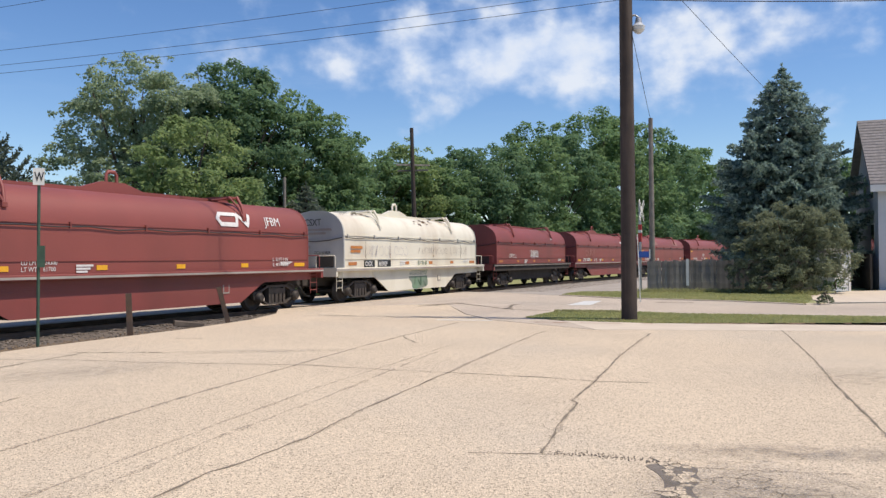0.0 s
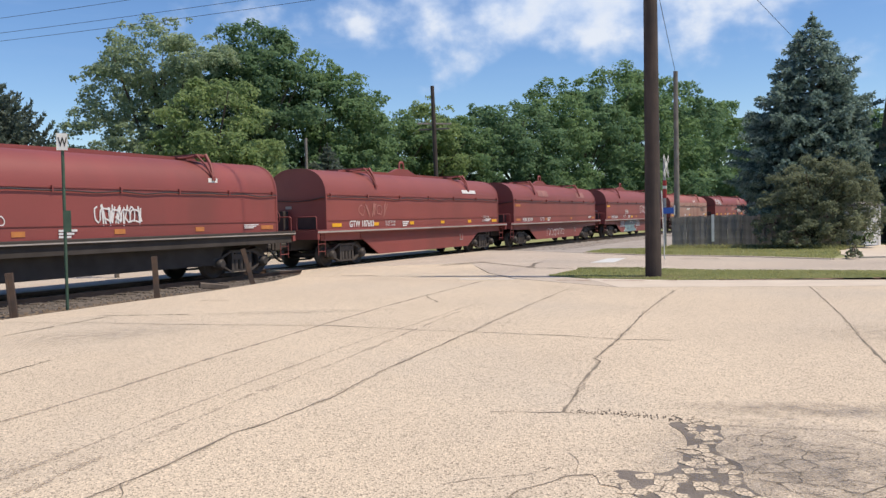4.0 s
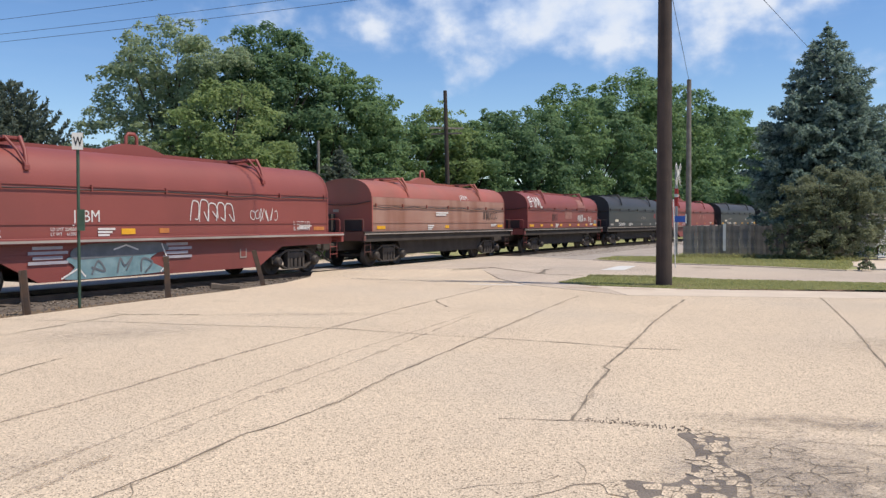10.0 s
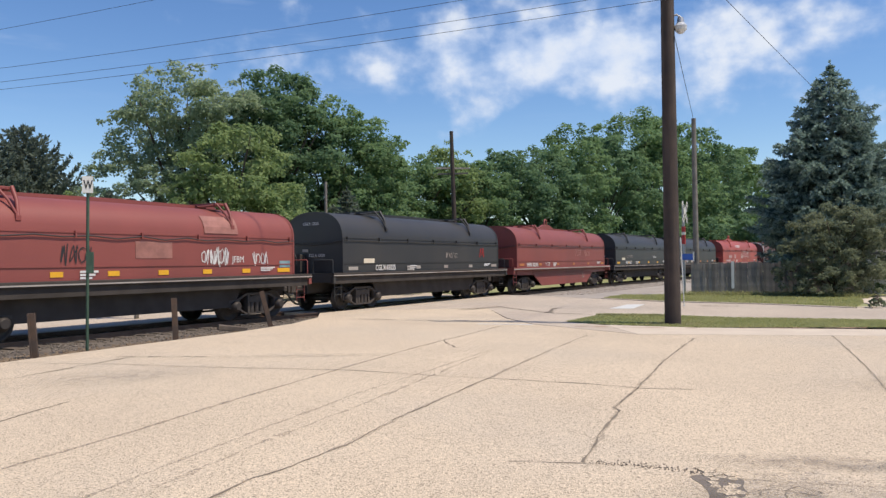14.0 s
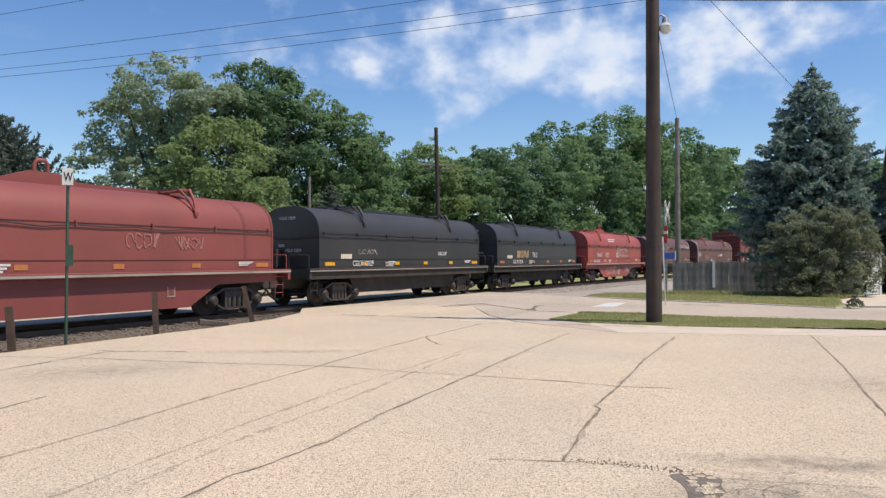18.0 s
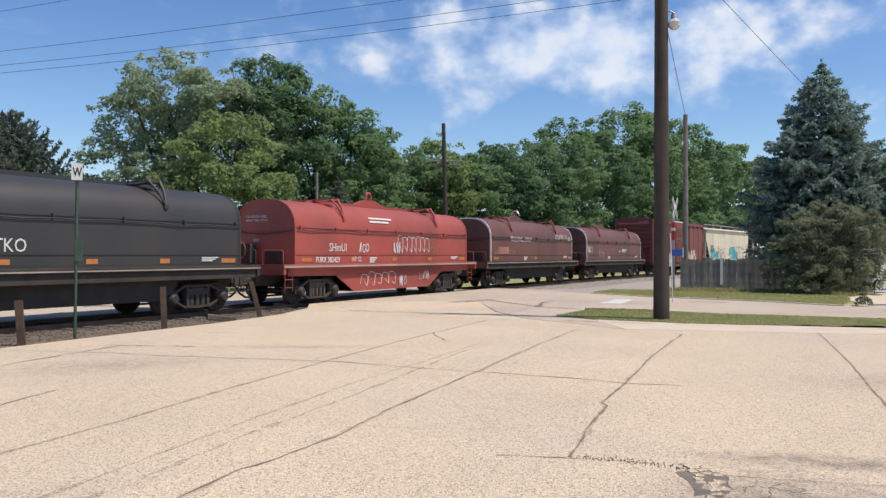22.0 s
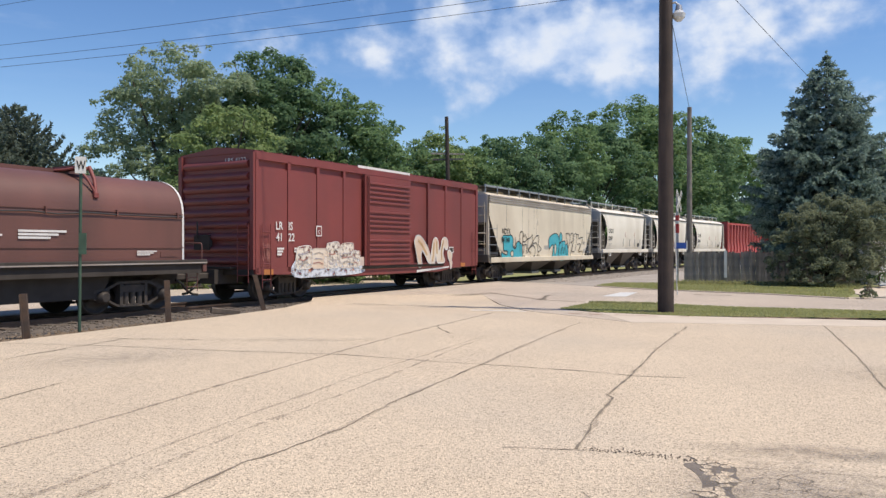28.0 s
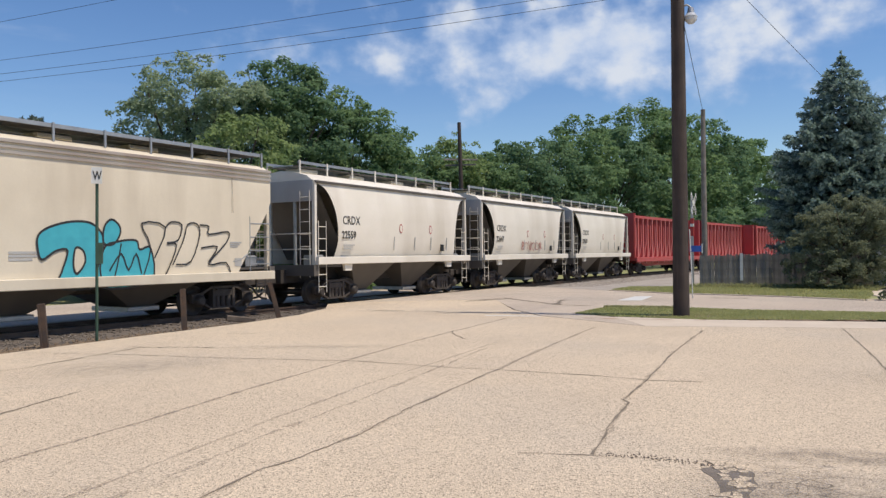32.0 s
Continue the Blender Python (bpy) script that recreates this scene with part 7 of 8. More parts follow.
        part("deck", MB().box(-h, h, -1.45, 1.45, 1.0, 1.22).box(-h + 3, h - 3, -0.5, 0.5, 0.55, 1.0), CBRED, c)
        part("side_sill", MB().box(-h, h, -1.50, -1.42, 0.92, 1.2).box(-h, h, 1.42, 1.50, 0.92, 1.2), CBRED, c)
        for x in (-h, h):
            part("bulkhead", MB().box(x - 0.09, x + 0.09, -1.45, 1.45, 1.22, 4.30), CBRED, c)
            for i in range(4):
                part("bulkhead_post", MB().box(x - 0.15, x + 0.15, -1.4 + i * 0.9, -1.28 + i * 0.9, 1.22, 4.28), CBRED, c)
        part("top_chord", MB().box(-h, h, -0.25, 0.25, 4.10, 4.30), CBRED, c)
        part("beam_web", MB().box(-h, h, -0.03, 0.03, 1.22, 4.1), CBRED, c)
        for i in range(15):
            x = -h + 0.6 + (L - 1.2) * i / 14
            part("beam_post", MB().plate([(x - 0.22, 1.22), (x + 0.22, 1.22), (x + 0.09, 2.6), (x + 0.09, 4.1), (x - 0.09, 4.1), (x - 0.09, 2.6)], -0.30, -0.05), CBPINK, c)
            if i < 14:
                part("beam_strut", MB().tube([(x + 0.2, -0.28, 1.25), (x + 0.65, -0.3, 2.3), (x + 0.55, -0.3, 3.6)], 0.06, 6), CBPINK, c)
        for i in range(12):
            x = -h + 0.8 + (L - 1.6) * i / 11
            part("winch", MB().box(x - 0.1, x + 0.1, -1.54, -1.46, 0.80, 0.98), CBPINK, c)
        bogies(c, (-h + 1.9, h - 1.9))
        ends(c, h + 0.2)


build_coil_cars()
build_other_cars()
for wagon in [o for o in scene.objects if "s" in o.keys()]:
    proportion(wagon, LENGTH, 0.863 if wagon.name.startswith("coil") else 1.0 if wagon.name.startswith("boxcar") else 0.946)

# ---- poles, signs, wires ----
def pole(x, y, z0, height, r0, r1, lean, name, label, category="utility pole", material=None):
    """A tapered timber pole; returns its empty and its top."""
    ob = thing(name, pose(x, y, 0), label, category)
    top = Vector((lean[0], lean[1], height))
    pts = [Vector((0, 0, z0)).lerp(top, i / 6) for i in range(7)]
    part("shaft", MB().tube(pts, r0, 14, r1), material or POLEWOOD, ob)
    return ob, Vector((x, y, 0)) + top


pole_near, top_near = pole(4.67, 19.49, -0.3, 11.0, 0.20, 0.148, (0.0, 0.0), "utility_pole", "dark brown timber utility pole on the grass strip")
part("guy_guard", MB().tube([(0.25, -0.12, 0.45), (0.19, -0.12, 2.15)], 0.013, 6), SIGNWHITE, pole_near, "pale plastic guy-wire guard")
arm = part("lamp_arm", MB().tube([(0.1, 0, 7.66), (0.22, -0.02, 7.70), (0.31, -0.03, 7.63)], 0.025, 6), GALV, pole_near)
part("lamp_head", MB().tube([(0.31, -0.03, 7.62), (0.31, -0.03, 7.46)], 0.07, 10, 0.10), GALV, pole_near)
bowl = [(0.31, -0.03, 7.48), (0.31, -0.03, 7.40), (0.31, -0.03, 7.31), (0.31, -0.03, 7.23)]
mbl = MB()
for a, b, ra, rb in ((0, 1, 0.10, 0.165), (1, 2, 0.165, 0.145), (2, 3, 0.145, 0.07)):
    mbl.tube([bowl[a], bowl[b]], ra, 14, rb)
part("lamp_bowl", mbl, LAMPGLASS, pole_near, "pale frosted lamp bowl")
part("crossarm", MB().box(-1.2, 1.2, -0.06, 0.06, 9.7, 9.82), POLEWOOD, pole_near)
pole_b, top_b = pole(9.8, 36.30, -0.2, 8.12, 0.14, 0.10, (0.0, 0.0), "utility_pole", "weathered timber pole behind the fence", material=GREYWOOD)
pole_c, top_c = pole(-1.75, 50.07, -0.2, 10.1, 0.17, 0.12, (-0.22, 0.0), "telegraph_pole", "dark line-side pole with two crossarms")
for zz, w, ang in ((7.7, 1.1, 12), (7.35, 1.0, -8)):
    part("crossarm", MB().box(-w, w, -0.05, 0.05, zz - 0.05, zz + 0.05), GREYWOOD, pole_c, at=pose(-0.15, 0, 0, 0, 0, ang))
pole_d, top_d = pole(-8.1, 39.64, -0.2, 5.85, 0.09, 0.08, (0.0, 0.0), "telegraph_pole", "short grey pole among the trees", material=GREYWOOD)
pole_left, top_left = pole(-38.0, 30.04, -0.2, 11.5, 0.17, 0.12, (0, 0), "utility_pole", "dark timber utility pole")
pole_house, _ = pole(30.0, 21.70, -0.2, 11.0, 0.17, 0.12, (0, 0), "utility_pole", "dark timber utility pole by the house")


def wire(a, b, sag, label, r=0.014):
    a, b = Vector(a), Vector(b)
    pts = [a.lerp(b, i / 24) - Vector((0, 0, sag * 4 * (i / 24) * (1 - i / 24))) for i in range(25)]
    return tagged(part("overhead_wire", MB().tube(pts, r, 5), WIRE), label, "cable")


for dz, dx, zl, sg in ((10.9, 0.0, 8.9, 0.5), (8.95, 0.0, 8.35, 0.5), (8.4, 0.0, 8.0, 0.5), (8.1, -0.1, 7.8, 0.5)):
    wire((4.67 + dx, 19.49, dz), (-38.0, 30.04, zl), sg, "dark overhead line sagging between poles", 0.0068)
wire((4.8, 19.49, 8.1), (30.0, 21.70, 10.0), 0.5, "dark overhead line between poles", 0.014)
wire((4.7, 19.53, 7.9), (9.8, 36.30, 8.05), 0.03, "service wire to the pole behind", 0.010)
wire((4.75, 19.44, 9.5), (21.0, 41.73, 6.9), 0.05, "service wire down to the house", 0.009)

# whistle post sign
ws = thing("whistle_sign", pose(-7.84, 14.95, 0), "white whistle sign with black W on a green steel post", "sign")
part("post", MB().tube([(0, 0, -0.3), (0.0, 0, 3.36)], 0.030, 8), GREENPOST, ws)
plate = part("sign_plate", MB().box(-0.10, 0.10, -0.055, -0.04, 3.07, 3.40), SIGNWHITE, ws)
lettering("W", 0.25, SIGNBLACK, plate, pose(-0.072, -0.058, 3.145, 90, 0, 0) @ Matrix.Diagonal((0.62, 1.0, 1.0, 1.0)), "letter", 0.004)
part("side_box", MB().box(-0.02, 0.11, -0.05, 0.05, 1.48, 1.90), GREENPOST, ws, "green metal box on the post")
ws.matrix_basis = pose(-7.84, 14.95, 0, 0, 0.5, 20)
for (x, y), tilt, hh in (((-8.22, 13.79), -4, 0.77), ((-6.82, 16.84), -2, 0.89), ((-5.73, 20.53), -14, 0.92)):
    gp = thing("guard_post", pose(x, y, 0, 0, tilt, 20), "dark rusted steel guard post at the lot edge, leaning", "bollard", "guard posts along the track")
    part("shaft", MB().box(-0.06, 0.06, -0.05, 0.05, -0.3, hh, 0.0).box(-0.06, -0.03, -0.08, 0.08, -0.3, hh - 0.01), STEELPOST, gp)
blk = thing("timber_block", pose(-6.3, 19.11, 0.0, 0, 8, 30), "short dark timber block lying at the lot edge", "timber")
part("block", MB().box(-0.35, 0.35, -0.1, 0.1, -0.05, 0.09, 0.02), TIE, blk)


def crossbuck(x, y, turn, label, height, text):
    cb = thing("crossbuck_sign", pose(x, y, 0, 0, 0, turn), label, "sign", "level crossing signs")
    part("post", MB().box(-0.055, 0.055, -0.05, 0.05, -0.3, height + 0.35), GREYWOOD if text else GALV, cb)
    for ang, words, dy in ((45, "RAIL       ROAD", -0.07), (-45, "CROS      SING", -0.085)):
        b = part("blade", MB().box(-0.61, 0.61, dy - 0.012, dy, -0.115, 0.115), SIGNWHITE, cb, at=pose(0, 0, height, 0, ang, 0))
        lettering(words, 0.17, SIGNBLACK, b, Matrix.Translation((-0.54, dy - 0.014, -0.06)) @ pose(0, 0, 0, 90, 0, 0), "letters", 0.004)
    return cb


crossbuck(-10.88, 23.78, 55, "white railroad crossbuck on a grey timber post beyond the tracks", 2.66, True)
cbr = crossbuck(9.1, 35.72, 62, "white railroad crossbuck, red tape and blue notice on post", 3.75, False)
part("red_tape", MB().box(-0.075, 0.075, -0.07, 0.07, 2.3, 3.1), REDTAPE, cbr, "red and white reflective tape")
part("white_tape", MB().box(-0.078, 0.078, -0.073, 0.073, 2.72, 2.85), SIGNWHITE, cbr)
part("blue_notice", MB().box(-0.26, 0.26, -0.10, -0.08, 1.58, 1.86), BLUESIGN, cbr, "blue emergency notice", at=pose(-0.03, -0.12, 0, 0, 0, -62))
part("notice_edge", MB().box(0.27, 0.32, -0.10, -0.07, 1.52, 1.95), SIGNWHITE, cbr, at=pose(-0.03, -0.12, 0, 0, 0, -62))

# ---- fence ----
fence = thing("board_fence", pose(0, 0, 0), "weathered grey vertical-board fence with uneven tops", "fence")
rf = random.Random(7)
F0, F1 = Vector((9.25, 35.13, 0)), Vector((16.2, 33.88, 0))
fd = (F1 - F0).normalized()
fang = math.degrees(math.atan2(fd.y, fd.x))
kf = int((F1 - F0).length / 0.125)
board = MB().plate([(-0.0605, 0.0), (0.0605, 0.0), (0.0605, 1.40), (0.04, 1.44), (-0.04, 1.44), (-0.0605, 1.40)], -0.012, 0.012).mesh("board", GREYWOOD)
for i in range(kf):
    p = F0 + fd * (i * 0.125 + 0.06)
    part("board", board, None, fence, at=pose(p.x, p.y, rf.uniform(-0.04, 0.04), rf.uniform(-1.5, 1.5), rf.uniform(-0.4, 0.4), fang))
for zz in (0.35, 1.1):
    part("stringer", MB().box(0, (F1 - F0).length, 0.015, 0.06, zz, zz + 0.09), GREYWOOD, fence, at=pose(F0.x, F0.y, 0, 0, 0, fang))
part("pale_board", MB().box(-0.06, 0.06, -0.03, -0.014, 0.3, 1.5), SIGNWHITE, fence, "pale painted board", at=pose((F0 + fd * 1.75).x, (F0 + fd * 1.75).y, 0, 0, 0, fang))


# ---- trees ----
def bough_leaves(boughs, size, seed, cover=1.5, name="leaves"):
    """Leaf quads over boughs, each a leafy hummock: centre, outward direction, radius."""
    r = np.random.default_rng(seed)
    rad = np.array([q[2] for q in boughs], float)
    per = np.maximum(10, cover * 4.6 * rad * rad / (1.2 * size * size)).astype(int)
    c = np.repeat(np.array([q[0] for q in boughs], float), per, 0)
    o = np.repeat(np.array([q[1] for q in boughs], float), per, 0)
    k = np.repeat(rad, per)[:, None]
    n = len(c)
    d = r.normal(0, 1, (n, 3)) + o * 0.55 + np.array([0, 0, 0.45])
    d /= np.linalg.norm(d, axis=1, keepdims=True)
    ph = c * 1.7
    bump = 1 + 0.20 * np.sin(5.1 * d[:, :1] + ph[:, :1]) * np.sin(4.3 * d[:, 1:2] + ph[:, 1:2]) + 0.16 * np.sin(8.0 * d[:, 2:] + ph[:, 2:])
    pos = c + d * k * bump * (r.uniform(0.30, 1.10, (n, 1)) ** 0.45) * np.array([1.1, 1.1, 0.72])
    nrm = d * 0.75 + r.normal(0, 0.55, (n, 3)) + np.array([0, 0, 0.5])
    nrm /= np.linalg.norm(nrm, axis=1, keepdims=True)
    return leaf_mesh(pos, nrm, size * r.uniform(0.55, 1.35, n), r, 0.58, name)


def leaf_mesh(pos, nrm, s, r, wide, name):
    """One bent quad for each leaf."""
    n = len(pos)
    t = np.cross(nrm, r.normal(0, 1, (n, 3)))
    t /= np.linalg.norm(t, axis=1, keepdims=True)
    b = np.cross(nrm, t)
    s = s[:, None]
    v = np.stack([pos - t * s, pos + b * s * wide + nrm * s * 0.12, pos + t * s, pos - b * s * wide - nrm * s * 0.05], 1)
    return quads(v, name)


def quads(v, name):
    n = len(v)
    me = bpy.data.meshes.new(name)
    me.vertices.add(4 * n)
    me.vertices.foreach_set("co", v.astype(np.float32).ravel())
    me.loops.add(4 * n)
    me.loops.foreach_set("vertex_index", np.arange(4 * n, dtype=np.int32))
    me.polygons.add(n)
    me.polygons.foreach_set("loop_start", np.arange(0, 4 * n, 4, dtype=np.int32))
    me.update(calc_edges=True)
    return me


def broadleaf(x, y, lobes, colour, label, seed, size=0.10, br=0.8, density=1.0, cover=1.5, trunk_r=0.3, name="tree", gap=0.0, base_z=-0.3, sprigs=0):
    """lobes: (dx, dy, z, rx, ry, rz) ellipsoids hung with boughs of radius br; sprigs stand out past the crown."""
    r = random.Random(seed)
    ob = thing(name, pose(x, y, base_z), label, "tree")
    boughs = []
    for dx, dy, z, rx, ry, rz in lobes:
        area = 4.2 * (rx * rz + ry * rz + rx * ry)
        for i in range(int(area * density / (3.1 * br * br) * 1.25)):
            d = Vector((r.gauss(0, 1), r.gauss(0, 1), r.gauss(0.2, 1))).normalized()
            if d.z < -0.55 or (gap and noise.noise(d * 2.5 + Vector((seed, 0, 0))) < -0.3 + gap * 0.4):
                continue
            bulge = 0.94 + 0.30 * noise.noise(d * 2.1 + Vector((seed * 3.1, z, 0))) + r.uniform(-0.16, 0.12)
            q = br * r.uniform(0.55, 1.25)
            if i < sprigs:
                bulge, q = bulge + r.uniform(0.14, 0.30), br * r.uniform(0.30, 0.5)
            elif r.random() < 0.15:
                bulge *= r.uniform(0.5, 0.8)
            boughs.append(((dx + d.x * rx * bulge, dy + d.y * ry * bulge, z + d.z * rz * bulge), tuple(d), q))
    part("crown", bough_leaves(boughs, size, seed, cover), colour, ob).data.materials.append(colour)
    mb = MB()
    top = max(z for _, _, z, *_ in lobes)
    mb.tube([(0, 0, -0.3), (r.uniform(-0.2, 0.2), 0.1, top * 0.35), (r.uniform(-0.4, 0.4), 0, top * 0.75), (0, 0, top)], trunk_r, 8, trunk_r * 0.35)
    part("trunk", mb, BARK, ob)
    for dx, dy, z, rx, ry, rz in lobes:
        st = Vector((0, 0, min(top * 0.4, z * 0.55)))
        for _ in range(4):
            e = Vector((dx + r.uniform(-0.8, 0.8) * rx, dy + r.uniform(-0.8, 0.8) * ry, z + r.uniform(-0.2, 0.8) * rz))
            mid = st.lerp(e, 0.5) + Vector((0, 0, 0.3))
            part("limb", MB().tube([st, mid, e], trunk_r * 0.4, 6, 0.02), BARK, ob)
    return ob


def pol(az, dist):
    return dist * math.sin(radians(az)), dist * math.cos(radians(az))


LEAF_A = leaf_mat("leaf_silver_green", (0.20, 0.275, 0.17), (0.42, 0.50, 0.315), 0.58)
LEAF_M = leaf_mat("leaf_yellow_green", (0.165, 0.25, 0.10), (0.365, 0.45, 0.20), 0.56)
LEAF_B = leaf_mat("leaf_mid_green", (0.13, 0.225, 0.11), (0.265, 0.375, 0.175), 0.56)
LEAF_C = leaf_mat("leaf_deep_green", (0.105, 0.19, 0.105), (0.215, 0.32, 0.165), 0.57)
LEAF_BUSH = leaf_mat("leaf_bush", (0.165, 0.20, 0.125), (0.30, 0.325, 0.21), 0.55)
NEEDLE = leaf_mat("spruce_needles", (0.095, 0.155, 0.135), (0.20, 0.28, 0.245), 0.4)
# new-growth tips, paled further to put the lit look into their colour
NEEDLETIP = leaf_mat("spruce_lit_new_growth", (0.20, 0.28, 0.24), (0.34, 0.44, 0.38), 0.35)
NEEDLE2 = leaf_mat("fir_needles", (0.11, 0.145, 0.115), (0.20, 0.24, 0.185), 0.4)


def plant_trees():
    # tall silvery tree with an open crown, and a bright maple before it
    x, y = pol(-21.8, 42.6)
    broadleaf(x, y, [(0.2, 0, 9.7, 2.6, 2.3, 2.5), (-2.0, 0, 8.0, 2.1, 2.2, 2.5), (2.3, -0.3, 9.0, 2.0, 2.0, 2.5), (-2.2, 0, 4.9, 2.6, 2.4, 2.7), (1.2, 0, 5.6, 2.8, 2.4, 3.0), (-3.4, 0.2, 3.4, 2.0, 1.8, 2.0)], LEAF_A, "tall silvery-green broadleaf tree with an open crown", 11, size=0.09, br=0.48, density=1.05, cover=1.0, gap=0.12, sprigs=22)
    x, y = pol(-18.5, 37.2)
    broadleaf(x, y, [(0.2, 0, 5.9, 2.1, 1.9, 2.4), (1.5, -0.6, 4.2, 1.9, 1.8, 1.8), (-1.4, -0.3, 4.2, 1.7, 1.7, 1.9), (0.2, -0.9, 2.6, 3.0, 2.0, 1.6), (2.5, -0.4, 2.4, 1.5, 1.4, 1.4)], LEAF_M, "bright yellow-green maple beside the tracks", 12, size=0.10, br=0.55, cover=1.35, gap=0.1, sprigs=6)
    x, y = pol(-15.5, 44.0)
    broadleaf(x, y, [(0.2, 0, 10.0, 2.3, 2.2, 2.6), (1.7, 0, 7.9, 2.3, 2.2, 2.7), (-1.6, 0, 7.4, 2.3, 2.2, 2.8), (0, 0, 4.4, 3.4, 2.8, 2.8)], LEAF_C, "dense dark-green maple with a rounded crown", 13, size=0.11, br=0.75, cover=1.5, sprigs=5)
    x, y = pol(-11.2, 45.5)
    broadleaf(x, y, [(0.2, 0, 8.7, 2.0, 2.0, 2.6), (2.0, 0, 7.6, 2.0, 1.9, 2.5), (-1.3, -0.4, 6.4, 1.9, 1.8, 2.6), (0.9, -0.6, 4.4, 2.9, 2.2, 2.8)], LEAF_B, "mid-green broadleaf tree with a sunlit top", 14, size=0.105, br=0.62, cover=1.35, gap=0.15, sprigs=8)
    x, y = pol(-7.9, 47.0)
    broadleaf(x, y, [(0, 0, 6.6, 1.8, 1.6, 2.6), (0.3, 0, 3.4, 2.2, 1.9, 2.6)], LEAF_B, "narrow mid-green broadleaf tree", 15, size=0.11, br=0.6, sprigs=4)
    for az, d, hh, col, sd in ((-28.3, 45.0, 5.6, LEAF_M, 16), (-25.7, 39.6, 4.6, LEAF_B, 17), (-30.8, 52.3, 5.0, LEAF_B, 18), (-34.7, 48.4, 6, LEAF_C, 19), (-38.9, 46.3, 7, LEAF_B, 20)):
        x, y = pol(az, d)
        broadleaf(x, y, [(0, 0, hh * 0.66, 1.9, 1.8, hh * 0.32), (0.9, 0, hh * 0.34, 2.1, 1.8, hh * 0.3), (-1.1, 0, hh * 0.4, 1.6, 1.6, hh * 0.3)], col, "lower mixed-green tree in the line beyond the tracks", sd, size=0.11, br=0.55, gap=0.1, sprigs=4)
    # lighter group behind, and the far wood along the line
    for az, d, hh, col, sd, w in ((-5.5, 63.6, 10.9, LEAF_B, 21, 2.9), (-2.9, 65.1, 11.3, LEAF_M, 22, 2.9), (-8.1, 67.1, 10.4, LEAF_B, 23, 2.8), (-0.5, 66.8, 10.3, LEAF_B, 24, 2.7), (1.7, 70.1, 12.0, LEAF_C, 25, 3.1), (4.0, 73.5, 12.4, LEAF_C, 26, 3.2), (6.2, 80.3, 15.0, LEAF_B, 27, 3.6),
                                  (8.6, 88.8, 15.4, LEAF_C, 28, 4.0), (10.7, 97.4, 18.9, LEAF_B, 29, 4.6), (13.0, 109.5, 20.6, LEAF_B, 30, 5.2), (15.2, 143.8, 24.0, LEAF_C, 31, 6.2), (17.3, 180.0, 25.2, LEAF_B, 32, 7.2), (19.3, 226.0, 24.6, LEAF_C, 33, 8.2), (21.7, 197.0, 19.0, LEAF_B, 34, 7.4), (28.1, 67.5, 8.8, LEAF_B, 35, 3.2), (31.4, 69.6, 9.0, LEAF_C, 36, 3.4)):
        x, y = pol(az, d)
        k = d / 74
        broadleaf(x, y, [(0, 0, hh * 0.79, w * 0.84, w * 0.8, hh * 0.22), (w * 0.6, -1.0, hh * 0.62, w * 0.74, w * 0.7, hh * 0.24), (-w * 0.6, -1.0, hh * 0.60, w * 0.74, w * 0.7, hh * 0.24), (0.2 * w, -1.4, hh * 0.40, w * 0.85, w * 0.6, hh * 0.24), (-0.5 * w, -0.8, hh * 0.25, w * 0.85, w * 0.6, hh * 0.24), (0.7 * w, 0, hh * 0.22, w * 0.7, w * 0.6, hh * 0.22)],
                  col, "broadleaf tree of the wood beyond the line", sd, size=0.155 * k, br=0.90 * k, density=0.80, cover=1.3, trunk_r=0.28, sprigs=5)
    # dark thicket that closes the wood behind
    for i in range(17):
        az = -31 + 3.5 * i
        x, y = pol(az, 58 + 3.3 * max(0, i - 5) ** 1.25)
        k = 0.8 + 0.05 * max(0, i - 5)
        broadleaf(x, y, [(0, 0, 2.4 * k, 3.2 * k, 1.6, 2.6 * k), (1.6 * k, 0.5, 3.6 * k, 2.2 * k, 1.6, 2.2 * k)], LEAF_C, "dark thicket under the trees of the wood", 80 + i, size=0.22 * k, br=0.95 * k, cover=1.2, trunk_r=0.1, name="thicket")
    # undergrowth in front of the wood
    for i, (az, d, hh) in enumerate(((-13.7, 37.1, 2.4), (-6.0, 48.6, 3.4), (-23.6, 34.5, 2.2), (-28.1, 38.0, 3.0), (2.4, 65.1, 4.6), (-9.5, 41.0, 2.6))):
        x, y = pol(az, d)
        broadleaf(x, y, [(0, 0, hh * 0.5, 2.3, 1.6, hh * 0.5), (1.7, 0.3, hh * 0.4, 1.8, 1.5, hh * 0.4)], (LEAF_B, LEAF_C, LEAF_M)[i % 3], "shrubs at the foot of the tree line", 60 + i, size=0.11, br=0.5, trunk_r=0.08, name="shrub", sprigs=4)
    # bush at the fence
    broadleaf(14.45, 32.6, [(0.1, 0, 2.75, 1.05, 1.0, 1.0), (-0.9, 0.1, 2.15, 1.05, 1.0, 1.0), (1.1, -0.2, 2.35, 1.1, 1.0, 1.1), (-1.5, 0.1, 1.15, 0.9, 0.8, 1.0), (1.65, -0.3, 1.2, 0.9, 0.9, 1.2), (0.1, -0.4, 1.0, 1.7, 1.1, 1.0), (-0.9, -0.5, 0.55, 1.1, 0.9, 0.65), (1.0, -0.6, 0.55, 1.2, 0.9, 0.7), (0.0, -0.8, 0.4, 0.9, 0.7, 0.5)], LEAF_BUSH, "rounded olive-brown bush overhanging the fence", 41, size=0.048, br=0.27, density=1.0, cover=1.25, gap=0.0, trunk_r=0.07, name="bush", base_z=0.05, sprigs=26)
